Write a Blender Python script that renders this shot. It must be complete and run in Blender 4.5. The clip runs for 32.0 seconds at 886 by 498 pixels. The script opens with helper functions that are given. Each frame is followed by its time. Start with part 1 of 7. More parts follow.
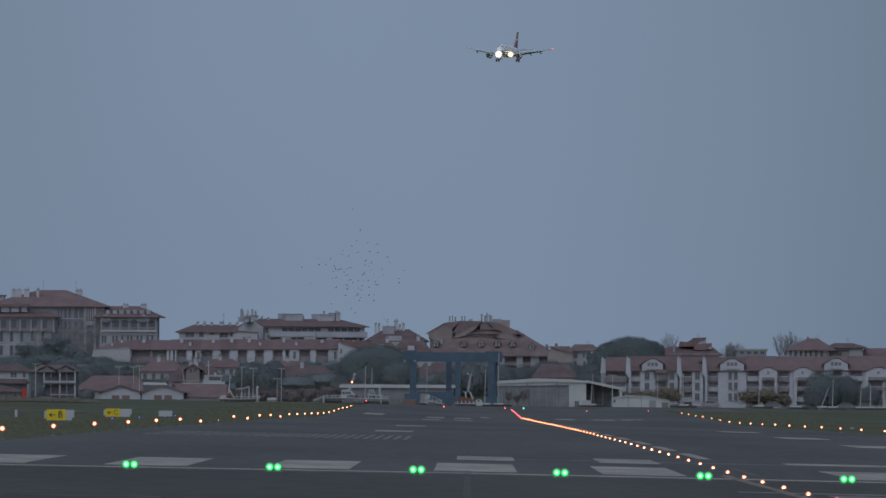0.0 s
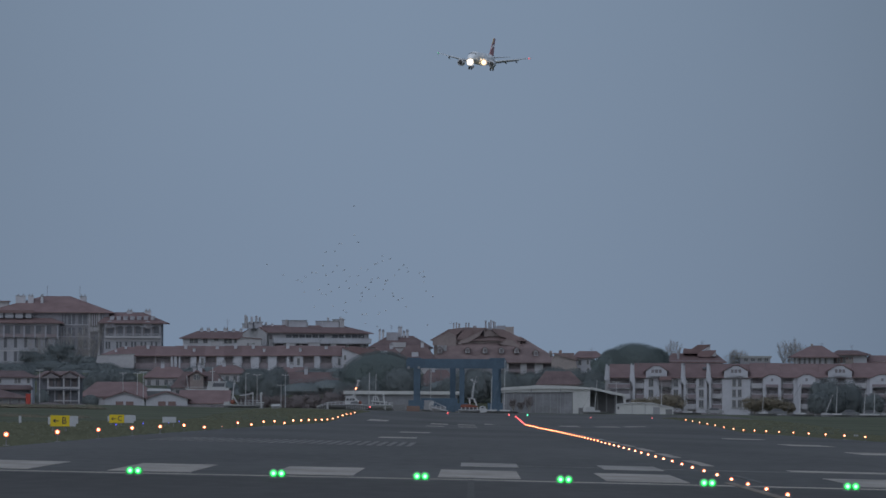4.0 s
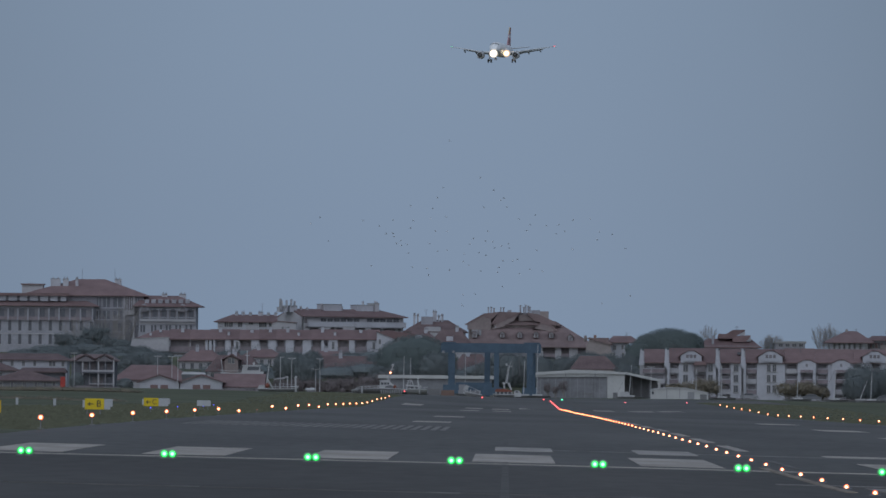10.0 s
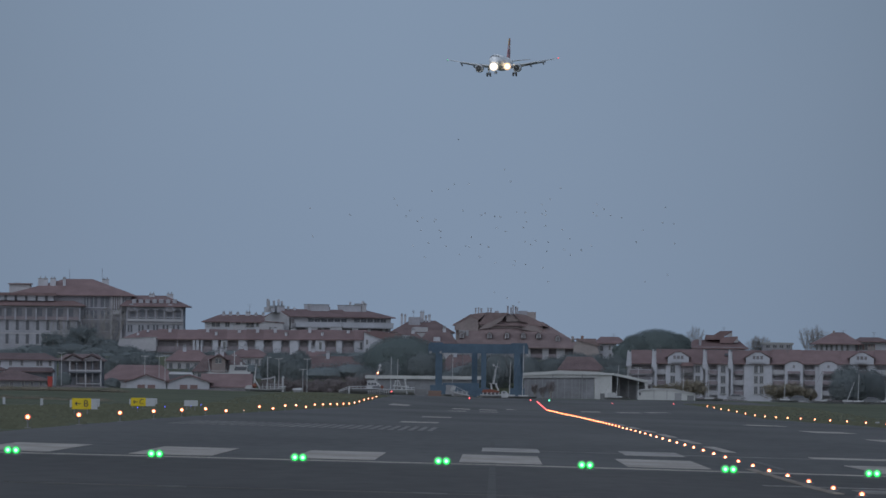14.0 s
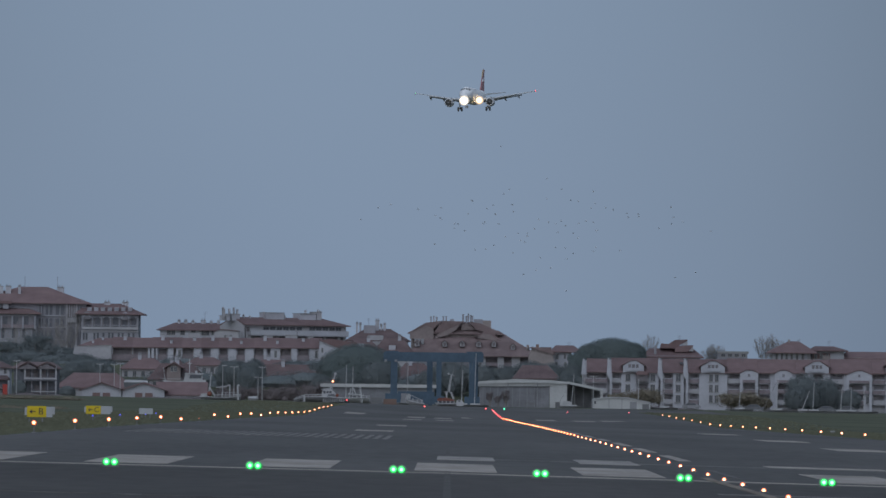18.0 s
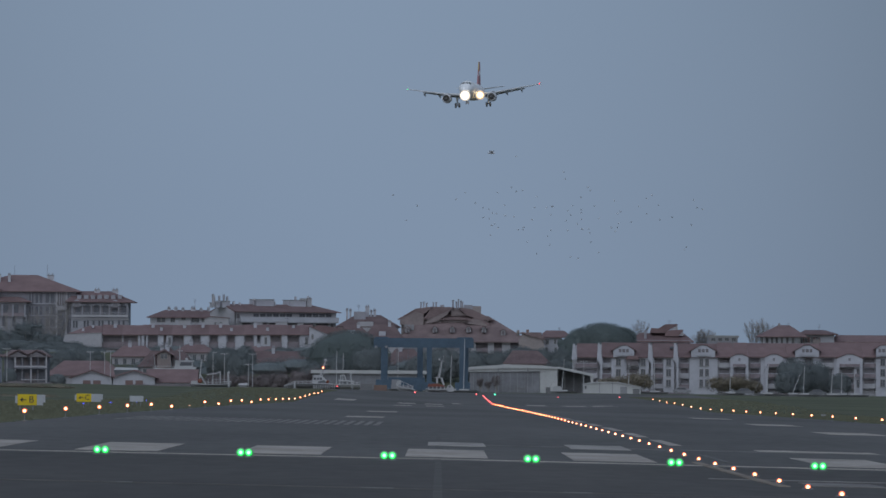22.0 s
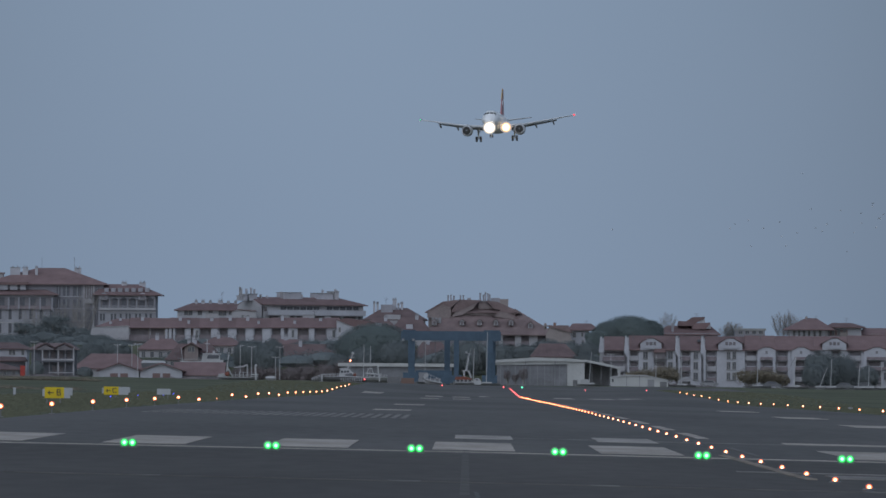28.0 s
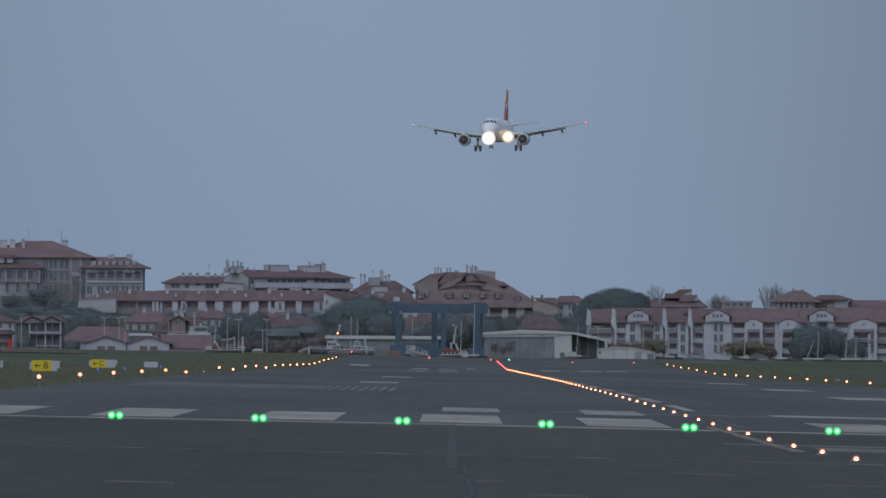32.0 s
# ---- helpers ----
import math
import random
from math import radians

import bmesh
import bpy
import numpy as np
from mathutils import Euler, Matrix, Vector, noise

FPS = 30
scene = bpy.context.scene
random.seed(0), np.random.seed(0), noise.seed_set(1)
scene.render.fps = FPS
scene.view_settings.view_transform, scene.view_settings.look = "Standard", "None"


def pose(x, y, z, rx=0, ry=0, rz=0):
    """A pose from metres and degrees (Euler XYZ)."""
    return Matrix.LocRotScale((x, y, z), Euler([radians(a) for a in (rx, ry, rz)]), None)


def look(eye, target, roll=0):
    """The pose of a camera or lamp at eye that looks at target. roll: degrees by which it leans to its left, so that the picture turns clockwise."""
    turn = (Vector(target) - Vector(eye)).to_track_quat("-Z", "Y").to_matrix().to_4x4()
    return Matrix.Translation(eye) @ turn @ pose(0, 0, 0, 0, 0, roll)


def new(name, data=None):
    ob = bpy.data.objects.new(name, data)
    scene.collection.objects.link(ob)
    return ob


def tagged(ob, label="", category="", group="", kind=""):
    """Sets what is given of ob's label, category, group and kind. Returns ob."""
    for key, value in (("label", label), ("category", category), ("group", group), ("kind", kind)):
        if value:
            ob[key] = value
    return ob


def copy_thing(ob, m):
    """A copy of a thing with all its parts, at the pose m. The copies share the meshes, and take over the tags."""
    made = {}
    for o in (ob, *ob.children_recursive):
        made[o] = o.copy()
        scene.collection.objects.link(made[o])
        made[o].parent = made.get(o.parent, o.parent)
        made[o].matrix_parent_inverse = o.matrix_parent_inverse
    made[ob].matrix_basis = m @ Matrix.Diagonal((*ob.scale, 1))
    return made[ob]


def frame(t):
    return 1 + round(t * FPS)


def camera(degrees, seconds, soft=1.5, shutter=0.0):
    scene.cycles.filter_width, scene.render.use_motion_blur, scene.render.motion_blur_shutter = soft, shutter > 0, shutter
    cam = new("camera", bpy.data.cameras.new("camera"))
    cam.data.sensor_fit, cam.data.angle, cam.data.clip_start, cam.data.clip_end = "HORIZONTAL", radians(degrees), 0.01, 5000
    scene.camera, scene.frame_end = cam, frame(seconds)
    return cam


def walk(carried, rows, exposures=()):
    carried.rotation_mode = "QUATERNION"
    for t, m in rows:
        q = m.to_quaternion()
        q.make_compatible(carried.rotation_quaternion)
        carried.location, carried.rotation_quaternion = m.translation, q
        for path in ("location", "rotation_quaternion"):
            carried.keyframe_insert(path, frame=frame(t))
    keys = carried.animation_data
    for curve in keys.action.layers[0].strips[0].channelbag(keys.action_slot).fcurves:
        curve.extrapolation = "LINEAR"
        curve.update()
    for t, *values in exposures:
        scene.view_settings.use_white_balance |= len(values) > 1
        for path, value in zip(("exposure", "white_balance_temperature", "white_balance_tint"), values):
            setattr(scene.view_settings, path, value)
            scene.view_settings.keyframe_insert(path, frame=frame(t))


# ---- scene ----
# The eye stands still beyond the end of a runway and looks along it through a long lens.
EYE = 2.15
cam = camera(5.646, 32.0, soft=1.6)
TURNS = [  # seconds, turn to the left, look up, lean
    (0.0, 0.166, 0.891, 0.26),
    (0.5, 0.144, 0.879, 0.29),
    (1.0, 0.097, 0.906, 0.27),
    (1.5, 0.072, 0.906, 0.23),
    (2.0, 0.059, 0.912, 0.34),
    (2.5, 0.089, 0.900, 0.34),
    (3.0, 0.146, 0.905, 0.37),
    (3.5, 0.178, 0.926, 0.37),
    (5.5, 0.264, 0.938, 0.19),
    (6.0, 0.341, 0.930, 0.17),
    (6.5, 0.380, 0.952, 0.17),
    (7.0, 0.400, 0.945, 0.32),
    (7.5, 0.403, 0.930, 0.39),
    (8.0, 0.402, 0.901, 0.44),
    (8.5, 0.414, 0.861, 0.46),
    (9.0, 0.422, 0.850, 0.58),
    (9.5, 0.422, 0.844, 0.60),
    (10.0, 0.415, 0.831, 0.53),
    (10.5, 0.412, 0.883, 0.60),
    (11.0, 0.448, 0.856, 0.46),
    (11.5, 0.457, 0.890, 0.42),
    (12.0, 0.449, 0.858, 0.51),
    (12.5, 0.437, 0.871, 0.49),
    (13.0, 0.400, 0.855, 0.60),
    (13.5, 0.368, 0.844, 0.62),
    (14.0, 0.335, 0.835, 0.65),
    (14.5, 0.296, 0.832, 0.67),
    (16.5, 0.097, 0.808, 0.87),
    (17.0, 0.083, 0.855, 0.95),
    (17.5, 0.072, 0.878, 0.85),
    (18.0, 0.051, 0.892, 0.73),
    (18.5, 0.074, 0.846, 0.82),
    (19.0, 0.090, 0.820, 0.63),
    (19.5, 0.085, 0.811, 0.52),
    (20.0, 0.064, 0.845, 0.48),
    (20.5, 0.005, 0.863, 0.32),
    (21.0, -0.019, 0.874, 0.32),
    (21.5, -0.035, 0.856, 0.38),
    (22.0, -0.016, 0.802, 0.40),
    (22.5, 0.017, 0.757, 0.51),
    (23.0, 0.051, 0.757, 0.52),
    (23.5, 0.046, 0.786, 0.43),
    (24.0, 0.027, 0.764, 0.44),
    (24.5, 0.031, 0.738, 0.41),
    (26.5, 0.007, 0.722, 0.47),
    (27.0, 0.061, 0.774, 0.40),
    (27.5, 0.137, 0.745, 0.41),
    (28.0, 0.157, 0.756, 0.40),
    (28.5, 0.168, 0.720, 0.44),
    (29.0, 0.139, 0.710, 0.42),
    (29.5, 0.110, 0.695, 0.51),
    (30.0, 0.122, 0.679, 0.52),
    (30.5, 0.127, 0.634, 0.51),
    (31.0, 0.127, 0.632, 0.47),
    (31.5, 0.110, 0.594, 0.44),
    (32.0, 0.073, 0.581, 0.34),
]
walk(cam, [(t, pose(0, 0, EYE) @ pose(0, 0, 0, 0, 0, left) @ pose(0, 0, 0, 90 + up, 0, 0) @ pose(0, 0, 0, 0, 0, lean)) for t, left, up, lean in TURNS],
     exposures=[(0.0, -0.12), (4.0, -0.12), (6.5, -0.03), (16.0, 0.01), (28.0, 0.05), (32.0, 0.11)])

# ---- light: the sky of an overcast dusk, dimmed to the sides ----
world = bpy.data.worlds.new("overcast_dusk")
scene.world = world
world.use_nodes = True
wn, wl = world.node_tree.nodes, world.node_tree.links
wn.clear()
w_out = wn.new("ShaderNodeOutputWorld")
w_add = wn.new("ShaderNodeAddShader")
w_sky = wn.new("ShaderNodeTexSky")
w_sky.sky_type, w_sky.sun_disc = "NISHITA", False
w_sky.sun_elevation, w_sky.sun_rotation = radians(13), radians(198)
w_bg1 = wn.new("ShaderNodeBackground")
w_bg1.inputs["Strength"].default_value = 0.003
w_cloud = wn.new("ShaderNodeBackground")
w_co = wn.new("ShaderNodeTexCoord")
w_noise = wn.new("ShaderNodeTexNoise")
w_noise.inputs["Scale"].default_value, w_noise.inputs["Detail"].default_value = 9.0, 3.0
w_ramp = wn.new("ShaderNodeValToRGB")
w_ramp.color_ramp.elements[0].color = (0.190, 0.260, 0.372, 1)
w_ramp.color_ramp.elements[1].color = (0.206, 0.280, 0.396, 1)
w_ramp.color_ramp.elements[0].position, w_ramp.color_ramp.elements[1].position = 0.3, 0.7
wl.new(w_co.outputs["Generated"], w_noise.inputs["Vector"])
wl.new(w_noise.outputs["Fac"], w_ramp.inputs["Fac"])
# Clouds dim to both sides: lens vignetting put into the sky's brightness.
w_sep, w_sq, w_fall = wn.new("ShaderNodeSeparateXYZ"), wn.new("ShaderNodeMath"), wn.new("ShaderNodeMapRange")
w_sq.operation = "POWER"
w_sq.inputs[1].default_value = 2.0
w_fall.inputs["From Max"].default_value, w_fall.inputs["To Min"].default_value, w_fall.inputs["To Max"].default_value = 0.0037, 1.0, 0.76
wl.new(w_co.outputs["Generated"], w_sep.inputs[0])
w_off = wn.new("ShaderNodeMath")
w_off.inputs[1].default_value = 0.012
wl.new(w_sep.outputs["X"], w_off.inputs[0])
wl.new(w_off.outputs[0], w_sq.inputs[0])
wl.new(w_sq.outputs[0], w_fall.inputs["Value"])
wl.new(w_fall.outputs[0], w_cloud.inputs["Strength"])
wl.new(w_ramp.outputs["Color"], w_cloud.inputs["Color"])
wl.new(w_sky.outputs["Color"], w_bg1.inputs["Color"])
wl.new(w_bg1.outputs[0], w_add.inputs[0])
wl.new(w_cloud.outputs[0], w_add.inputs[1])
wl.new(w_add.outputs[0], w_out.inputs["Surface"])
sun = new("sun", bpy.data.lights.new("sun", "SUN"))
sun.data.energy, sun.data.angle, sun.data.color = 1.98, radians(130), (0.85, 0.91, 0.995)
sun.matrix_world = look((-30, -92, 22), (0, 0, 0))


# ---- materials ----
def surf(name, rgb, rough=0.8, var=0.18, scale=0.5, fine=6.0, spec=0.3, metal=0.0, bump=0.0, rand=0.0, stretch=(1, 1, 1), island=0.0):
    m = bpy.data.materials.new(name)
    m.use_nodes = True
    n, l = m.node_tree.nodes, m.node_tree.links
    b = n["Principled BSDF"]
    b.inputs["Roughness"].default_value, b.inputs["Metallic"].default_value = rough, metal
    b.inputs["Specular IOR Level"].default_value = spec
    co = n.new("ShaderNodeTexCoord")
    mp = n.new("ShaderNodeMapping")
    mp.inputs["Scale"].default_value = stretch
    l.new(co.outputs["Object"], mp.inputs["Vector"])
    big, small = n.new("ShaderNodeTexNoise"), n.new("ShaderNodeTexNoise")
    for node, s in ((big, scale), (small, fine)):
        node.inputs["Scale"].default_value, node.inputs["Detail"].default_value = s, 4.0
        l.new(mp.outputs["Vector"], node.inputs["Vector"])
    add = n.new("ShaderNodeMath")
    add.operation = "MULTIPLY_ADD"
    add.inputs[1].default_value = 0.5
    l.new(small.outputs["Fac"], add.inputs[0])
    l.new(big.outputs["Fac"], add.inputs[2])
    last = add.outputs[0]
    for amount, node_type, socket in ((rand, "ShaderNodeObjectInfo", "Random"), (island, "ShaderNodeNewGeometry", "Random Per Island")):
        if amount:
            info, mix = n.new(node_type), n.new("ShaderNodeMath")
            mix.operation = "MULTIPLY_ADD"
            mix.inputs[1].default_value = amount
            l.new(info.outputs[socket], mix.inputs[0])
            l.new(last, mix.inputs[2])
            last = mix.outputs[0]
    span = n.new("ShaderNodeMapRange")
    span.inputs["From Min"].default_value, span.inputs["From Max"].default_value = 0.45, 1.05 + rand + island
    span.inputs["To Min"].default_value, span.inputs["To Max"].default_value = 1 - var, 1 + var
    l.new(last, span.inputs["Value"])
    mul = n.new("ShaderNodeVectorMath")
    mul.operation = "SCALE"
    mul.inputs[0].default_value = rgb
    l.new(span.outputs[0], mul.inputs["Scale"])
    l.new(mul.outputs["Vector"], b.inputs["Base Color"])
    if bump:
        bp = n.new("ShaderNodeBump")
        bp.inputs["Strength"].default_value, bp.inputs["Distance"].default_value = 0.6, bump
        l.new(small.outputs["Fac"], bp.inputs["Height"])
        l.new(bp.outputs["Normal"], b.inputs["Normal"])
    return m


def glow(name, rgb, strength):
    m = bpy.data.materials.new(name)
    m.use_nodes = True
    b = m.node_tree.nodes["Principled BSDF"]
    b.inputs["Base Color"].default_value = (*rgb, 1)
    b.inputs["Emission Color"].default_value = (*rgb, 1)
    b.inputs["Emission Strength"].default_value = strength
    return m


def lens(name, radius, strength, *stops):
    """A lit lens with its glare painted in: white-hot at its axis and fading towards its rim."""
    m = bpy.data.materials.new(name)
    m.use_nodes = True
    n, l = m.node_tree.nodes, m.node_tree.links
    b = n["Principled BSDF"]
    co, mp, ln, rp = n.new("ShaderNodeTexCoord"), n.new("ShaderNodeMapping"), n.new("ShaderNodeVectorMath"), n.new("ShaderNodeValToRGB")
    mp.inputs["Scale"].default_value = (1 / radius, 0, 1 / radius)
    ln.operation = "LENGTH"
    while len(rp.color_ramp.elements) < len(stops):
        rp.color_ramp.elements.new(0.5)
    for e, (at, rgb) in zip(rp.color_ramp.elements, stops):
        e.position, e.color = at, (*rgb, 1)
    l.new(co.outputs["Object"], mp.inputs["Vector"])
    l.new(mp.outputs["Vector"], ln.inputs[0])
    l.new(ln.outputs["Value"], rp.inputs["Fac"])
    l.new(rp.outputs["Color"], b.inputs["Emission Color"])
    b.inputs["Base Color"].default_value = (0.2, 0.2, 0.2, 1)
    b.inputs["Emission Strength"].default_value = strength
    return m


ASPHALT = surf("worn_asphalt", (0.111, 0.105, 0.100), 0.8, 0.35, 0.06, 1.6, 0.16, stretch=(1, 0.12, 1))
# Darker than the runway, so that the far asphalt looks paled by haze.
PAD = surf("near_asphalt_without_haze", (0.090, 0.083, 0.079), 0.85, 0.35, 0.06, 1.6, 0.12, stretch=(1, 0.12, 1))
TAR = surf("tar_seam", (0.075, 0.07, 0.068), 0.7, 0.2)
PAINT = surf("worn_white_paint", (0.368, 0.327, 0.294), 0.8, 0.3, 0.5, 5.0, 0.15, stretch=(1, 0.2, 1))
FAINT = surf("rubbed_off_paint", (0.165, 0.16, 0.155), 0.85, 0.4, 0.8, 6.0, 0.1, stretch=(1, 0.2, 1))
OLDPAINT = surf("old_brownish_paint", (0.250, 0.210, 0.175), 0.85, 0.3, 0.8, 6.0, 0.1, stretch=(1, 0.2, 1))
JOINT = surf("pale_joint_filler", (0.138, 0.128, 0.122), 0.85, 0.3, 0.8, 6.0, 0.1)
STAIN = surf("oil_stained_asphalt", (0.110, 0.102, 0.097), 0.8, 0.3, 0.3, 3.0, 0.12)
RUBBED = surf("half_rubbed_paint", (0.330, 0.305, 0.285), 0.85, 0.3, 0.5, 5.0, 0.1, stretch=(1, 0.2, 1))
HATCH = surf("faded_white_paint", (0.225, 0.210, 0.200), 0.85, 0.3, 0.5, 5.0, 0.1, stretch=(1, 0.2, 1))
GRASS = surf("winter_grass", (0.104, 0.110, 0.074), 0.95, 0.35, 0.04, 0.9, 0.1)
BLADES = surf("grass_blades", (0.10, 0.102, 0.072), 0.95, 0.3, 0.3, 2.0, 0.0, island=0.3)
CONCRETE = surf("grey_concrete", (0.27, 0.27, 0.27), 0.9, 0.2, 0.2, 2.0)
WHITEWASH = surf("weathered_white_plaster", (0.404, 0.405, 0.443), 0.9, 0.16, 0.15, 1.5, 0.2)
CREAM = surf("cream_plaster", (0.357, 0.350, 0.369), 0.9, 0.16, 0.15, 1.5, 0.2)
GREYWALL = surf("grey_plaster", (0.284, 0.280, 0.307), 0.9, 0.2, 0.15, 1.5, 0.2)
HOTELWALL = surf("stained_hotel_plaster", (0.228, 0.223, 0.250), 0.9, 0.22, 0.2, 1.6, 0.2)
OLDSTONE = surf("old_hotel_stone", (0.300, 0.300, 0.330), 0.9, 0.2, 0.2, 1.6, 0.2)
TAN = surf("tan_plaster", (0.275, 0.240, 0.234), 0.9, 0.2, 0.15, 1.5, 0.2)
TILE = surf("red_clay_tiles", (0.184, 0.128, 0.129), 0.9, 0.3, 0.35, 3.0, 0.15, rand=0.35)
TILE_DARK = surf("brown_clay_tiles", (0.197, 0.149, 0.148), 0.9, 0.3, 0.3, 3.0, 0.15)
TILE_OLD = surf("weathered_dark_tiles", (0.150, 0.110, 0.112), 0.9, 0.3, 0.3, 3.0, 0.12)
UMBER = surf("stained_umber_plaster", (0.235, 0.196, 0.192), 0.9, 0.25, 0.2, 1.6, 0.2)
GLASS = surf("dark_window_glass", (0.112, 0.115, 0.129), 0.2, 0.1, spec=0.15)
TIMBER = surf("dark_timber", (0.165, 0.150, 0.158), 0.8, 0.25, 1.0)
FRAME = surf("painted_window_frame", (0.32, 0.31, 0.30), 0.7, 0.1)
# Serves dark timber and doors, and as painted shade in hotel openings.
TIMBER_SHADE = surf("stained_timber_and_shade", (0.130, 0.133, 0.151), 0.8, 0.25, 1.0)
# Plaster darkened as shade, for recesses that are built flat.
LOGGIA = surf("loggia_shade_colour", (0.215, 0.204, 0.222), 0.9, 0.2, 0.5, 3.0)
BALCONY = surf("brown_balcony_boards", (0.215, 0.181, 0.196), 0.85, 0.25, 0.8, 4.0)
SHUTTER = surf("brown_shutter", (0.18, 0.12, 0.115), 0.8, 0.15)
BLUE = surf("blue_crane_paint", (0.060, 0.094, 0.134), 0.6, 0.25, 0.3, 2.0)
WHITEMETAL = surf("white_sheet_metal", (0.42, 0.42, 0.42), 0.55, 0.12, 0.3, 2.0)
GREYMETAL = surf("grey_sheet_metal", (0.245, 0.245, 0.260), 0.6, 0.15, 0.3, 2.0)
SHEDWALL = surf("weathered_shed_sheet", (0.190, 0.192, 0.208), 0.7, 0.3, 0.25, 1.5)
DARKMETAL = surf("dark_steel", (0.16, 0.16, 0.168), 0.6, 0.2, 0.5, 3.0)
MAST = surf("grey_mast_alloy", (0.42, 0.42, 0.43), 0.5, 0.1)
HULLWHITE = surf("white_hull_paint", (0.38, 0.38, 0.39), 0.5, 0.15, 0.4, 3.0)
HULLBLUE = surf("blue_hull_paint", (0.13, 0.135, 0.145), 0.5, 0.15, 0.4, 3.0)
HULLGREY = surf("grey_hull_paint", (0.215, 0.215, 0.225), 0.6, 0.15, 0.4, 3.0)
HULLRED = surf("rust_red_paint", (0.20, 0.07, 0.05), 0.6, 0.2, 0.4, 3.0)
RUST = surf("rusty_brown_steel", (0.20, 0.135, 0.115), 0.85, 0.25, 0.5, 4.0)
PINE = surf("pine_needles", (0.142, 0.170, 0.170), 0.95, 0.10, 0.3, 2.0, 0.0, island=0.2)
LEAF = surf("evergreen_leaves", (0.162, 0.182, 0.188), 0.95, 0.12, 0.3, 2.0, 0.0, island=0.2)
DRYLEAF = surf("dry_brown_leaves", (0.222, 0.195, 0.153), 0.95, 0.2, 0.3, 2.0, 0.0, island=0.3)
BUSH = surf("brown_twigs", (0.195, 0.170, 0.172), 0.95, 0.12, 0.3, 2.0, 0.0, island=0.3)
BARK = surf("grey_bark", (0.25, 0.232, 0.225), 0.95, 0.2, 1.0)
SIGNYELLOW = surf("sign_yellow", (0.62, 0.45, 0.02), 0.6, 0.06)
SIGNBLACK = surf("sign_black", (0.05, 0.05, 0.05), 0.6, 0.06)
SIGNGREY = surf("sign_back_grey", (0.38, 0.39, 0.41), 0.6, 0.1)
REDPAINT = surf("red_paint", (0.35, 0.05, 0.04), 0.6, 0.1)
AIRWHITE = surf("aircraft_white", (0.80, 0.80, 0.81), 0.5, 0.05, 0.2, 1.0, 0.2)
AIRGREY = surf("aircraft_grey", (0.56, 0.57, 0.59), 0.5, 0.08, 0.3, 1.0, 0.2)
AIRRED = surf("aircraft_red", (0.31, 0.12, 0.13), 0.4, 0.05)
AIRYELLOW = surf("aircraft_yellow", (0.40, 0.27, 0.10), 0.4, 0.05)
NACELLE = surf("engine_pale_grey", (0.52, 0.53, 0.56), 0.5, 0.08)
# Darker copy of the aircraft grey: the underwing shade put into colour.
FLAPSHADE = surf("flap_painted_shade", (0.37, 0.37, 0.385), 0.6, 0.1)
RUBBER = surf("black_rubber", (0.15, 0.15, 0.155), 0.8, 0.1)
FEATHER = surf("grey_feathers", (0.45, 0.46, 0.48), 0.9, 0.15)
# Emission ramps of the lamps; the outer stops paint the glare round each one.
AMBER = (8, (0, (1.0, 0.86, 0.66)), (0.34, (1.0, 0.42, 0.145)), (0.58, (0.36, 0.052, 0.010)), (0.8, (0.080, 0.008, 0.003)), (1, (0.014, 0.005, 0.004)))
ORANGE = (8, (0, (1.0, 0.66, 0.36)), (0.40, (0.8, 0.21, 0.058)), (0.68, (0.20, 0.016, 0.004)), (1, (0.06, 0.004, 0.001)))
GREENLENS = (6, (0, (0.28, 1.0, 0.40)), (0.30, (0.07, 1.0, 0.15)), (0.5, (0.0, 0.25, 0.032)), (0.72, (0.0, 0.05, 0.007)), (1, (0.0, 0.011, 0.002)))
REDLENS = (5, (0, (1.0, 0.25, 0.22)), (0.5, (0.5, 0.03, 0.035)), (1, (0.06, 0.004, 0.005)))
CYAN = (3, (0, (0.30, 1.0, 0.70)), (0.5, (0.02, 0.5, 0.25)), (1, (0.0, 0.08, 0.04)))
GREEN = glow("green_globe", (0.0, 1.0, 0.30), 1.1)
RED = glow("red_globe", (1.0, 0.05, 0.06), 2.2)
BLUELAMP = glow("blue_lamp", (0.12, 0.14, 1.0), 1.2)
# Landing lamps: the rims fade to sky brightness and paint the glare.
LANDING = lens("landing_glare", 1.4, 12, (0, (1.0, 0.95, 0.85)), (0.5, (0.6, 0.5, 0.36)), (0.74, (0.09, 0.075, 0.055)), (1, (0.022, 0.024, 0.028)))
LANDING_WARM = lens("warm_landing_glare", 1.25, 10, (0, (1.0, 0.88, 0.62)), (0.42, (0.6, 0.40, 0.17)), (0.68, (0.09, 0.056, 0.030)), (1, (0.026, 0.027, 0.030)))


# ---- building tools ----
def box(bm, x0, x1, y0, y1, z0, z1):
    v = [bm.verts.new(p) for p in ((x0, y0, z0), (x1, y0, z0), (x1, y1, z0), (x0, y1, z0), (x0, y0, z1), (x1, y0, z1), (x1, y1, z1), (x0, y1, z1))]
    for q in ((3, 2, 1, 0), (4, 5, 6, 7), (0, 1, 5, 4), (1, 2, 6, 5), (2, 3, 7, 6), (3, 0, 4, 7)):
        bm.faces.new([v[i] for i in q])
    return bm


def solid(bm, low, high):
    """A closed body between two rings of equally many points."""
    a, b = [bm.verts.new(p) for p in low], [bm.verts.new(p) for p in high]
    n = len(a)
    bm.faces.new(a[::-1])
    bm.faces.new(b)
    for i in range(n):
        bm.faces.new((a[i], a[(i + 1) % n], b[(i + 1) % n], b[i]))
    return bm


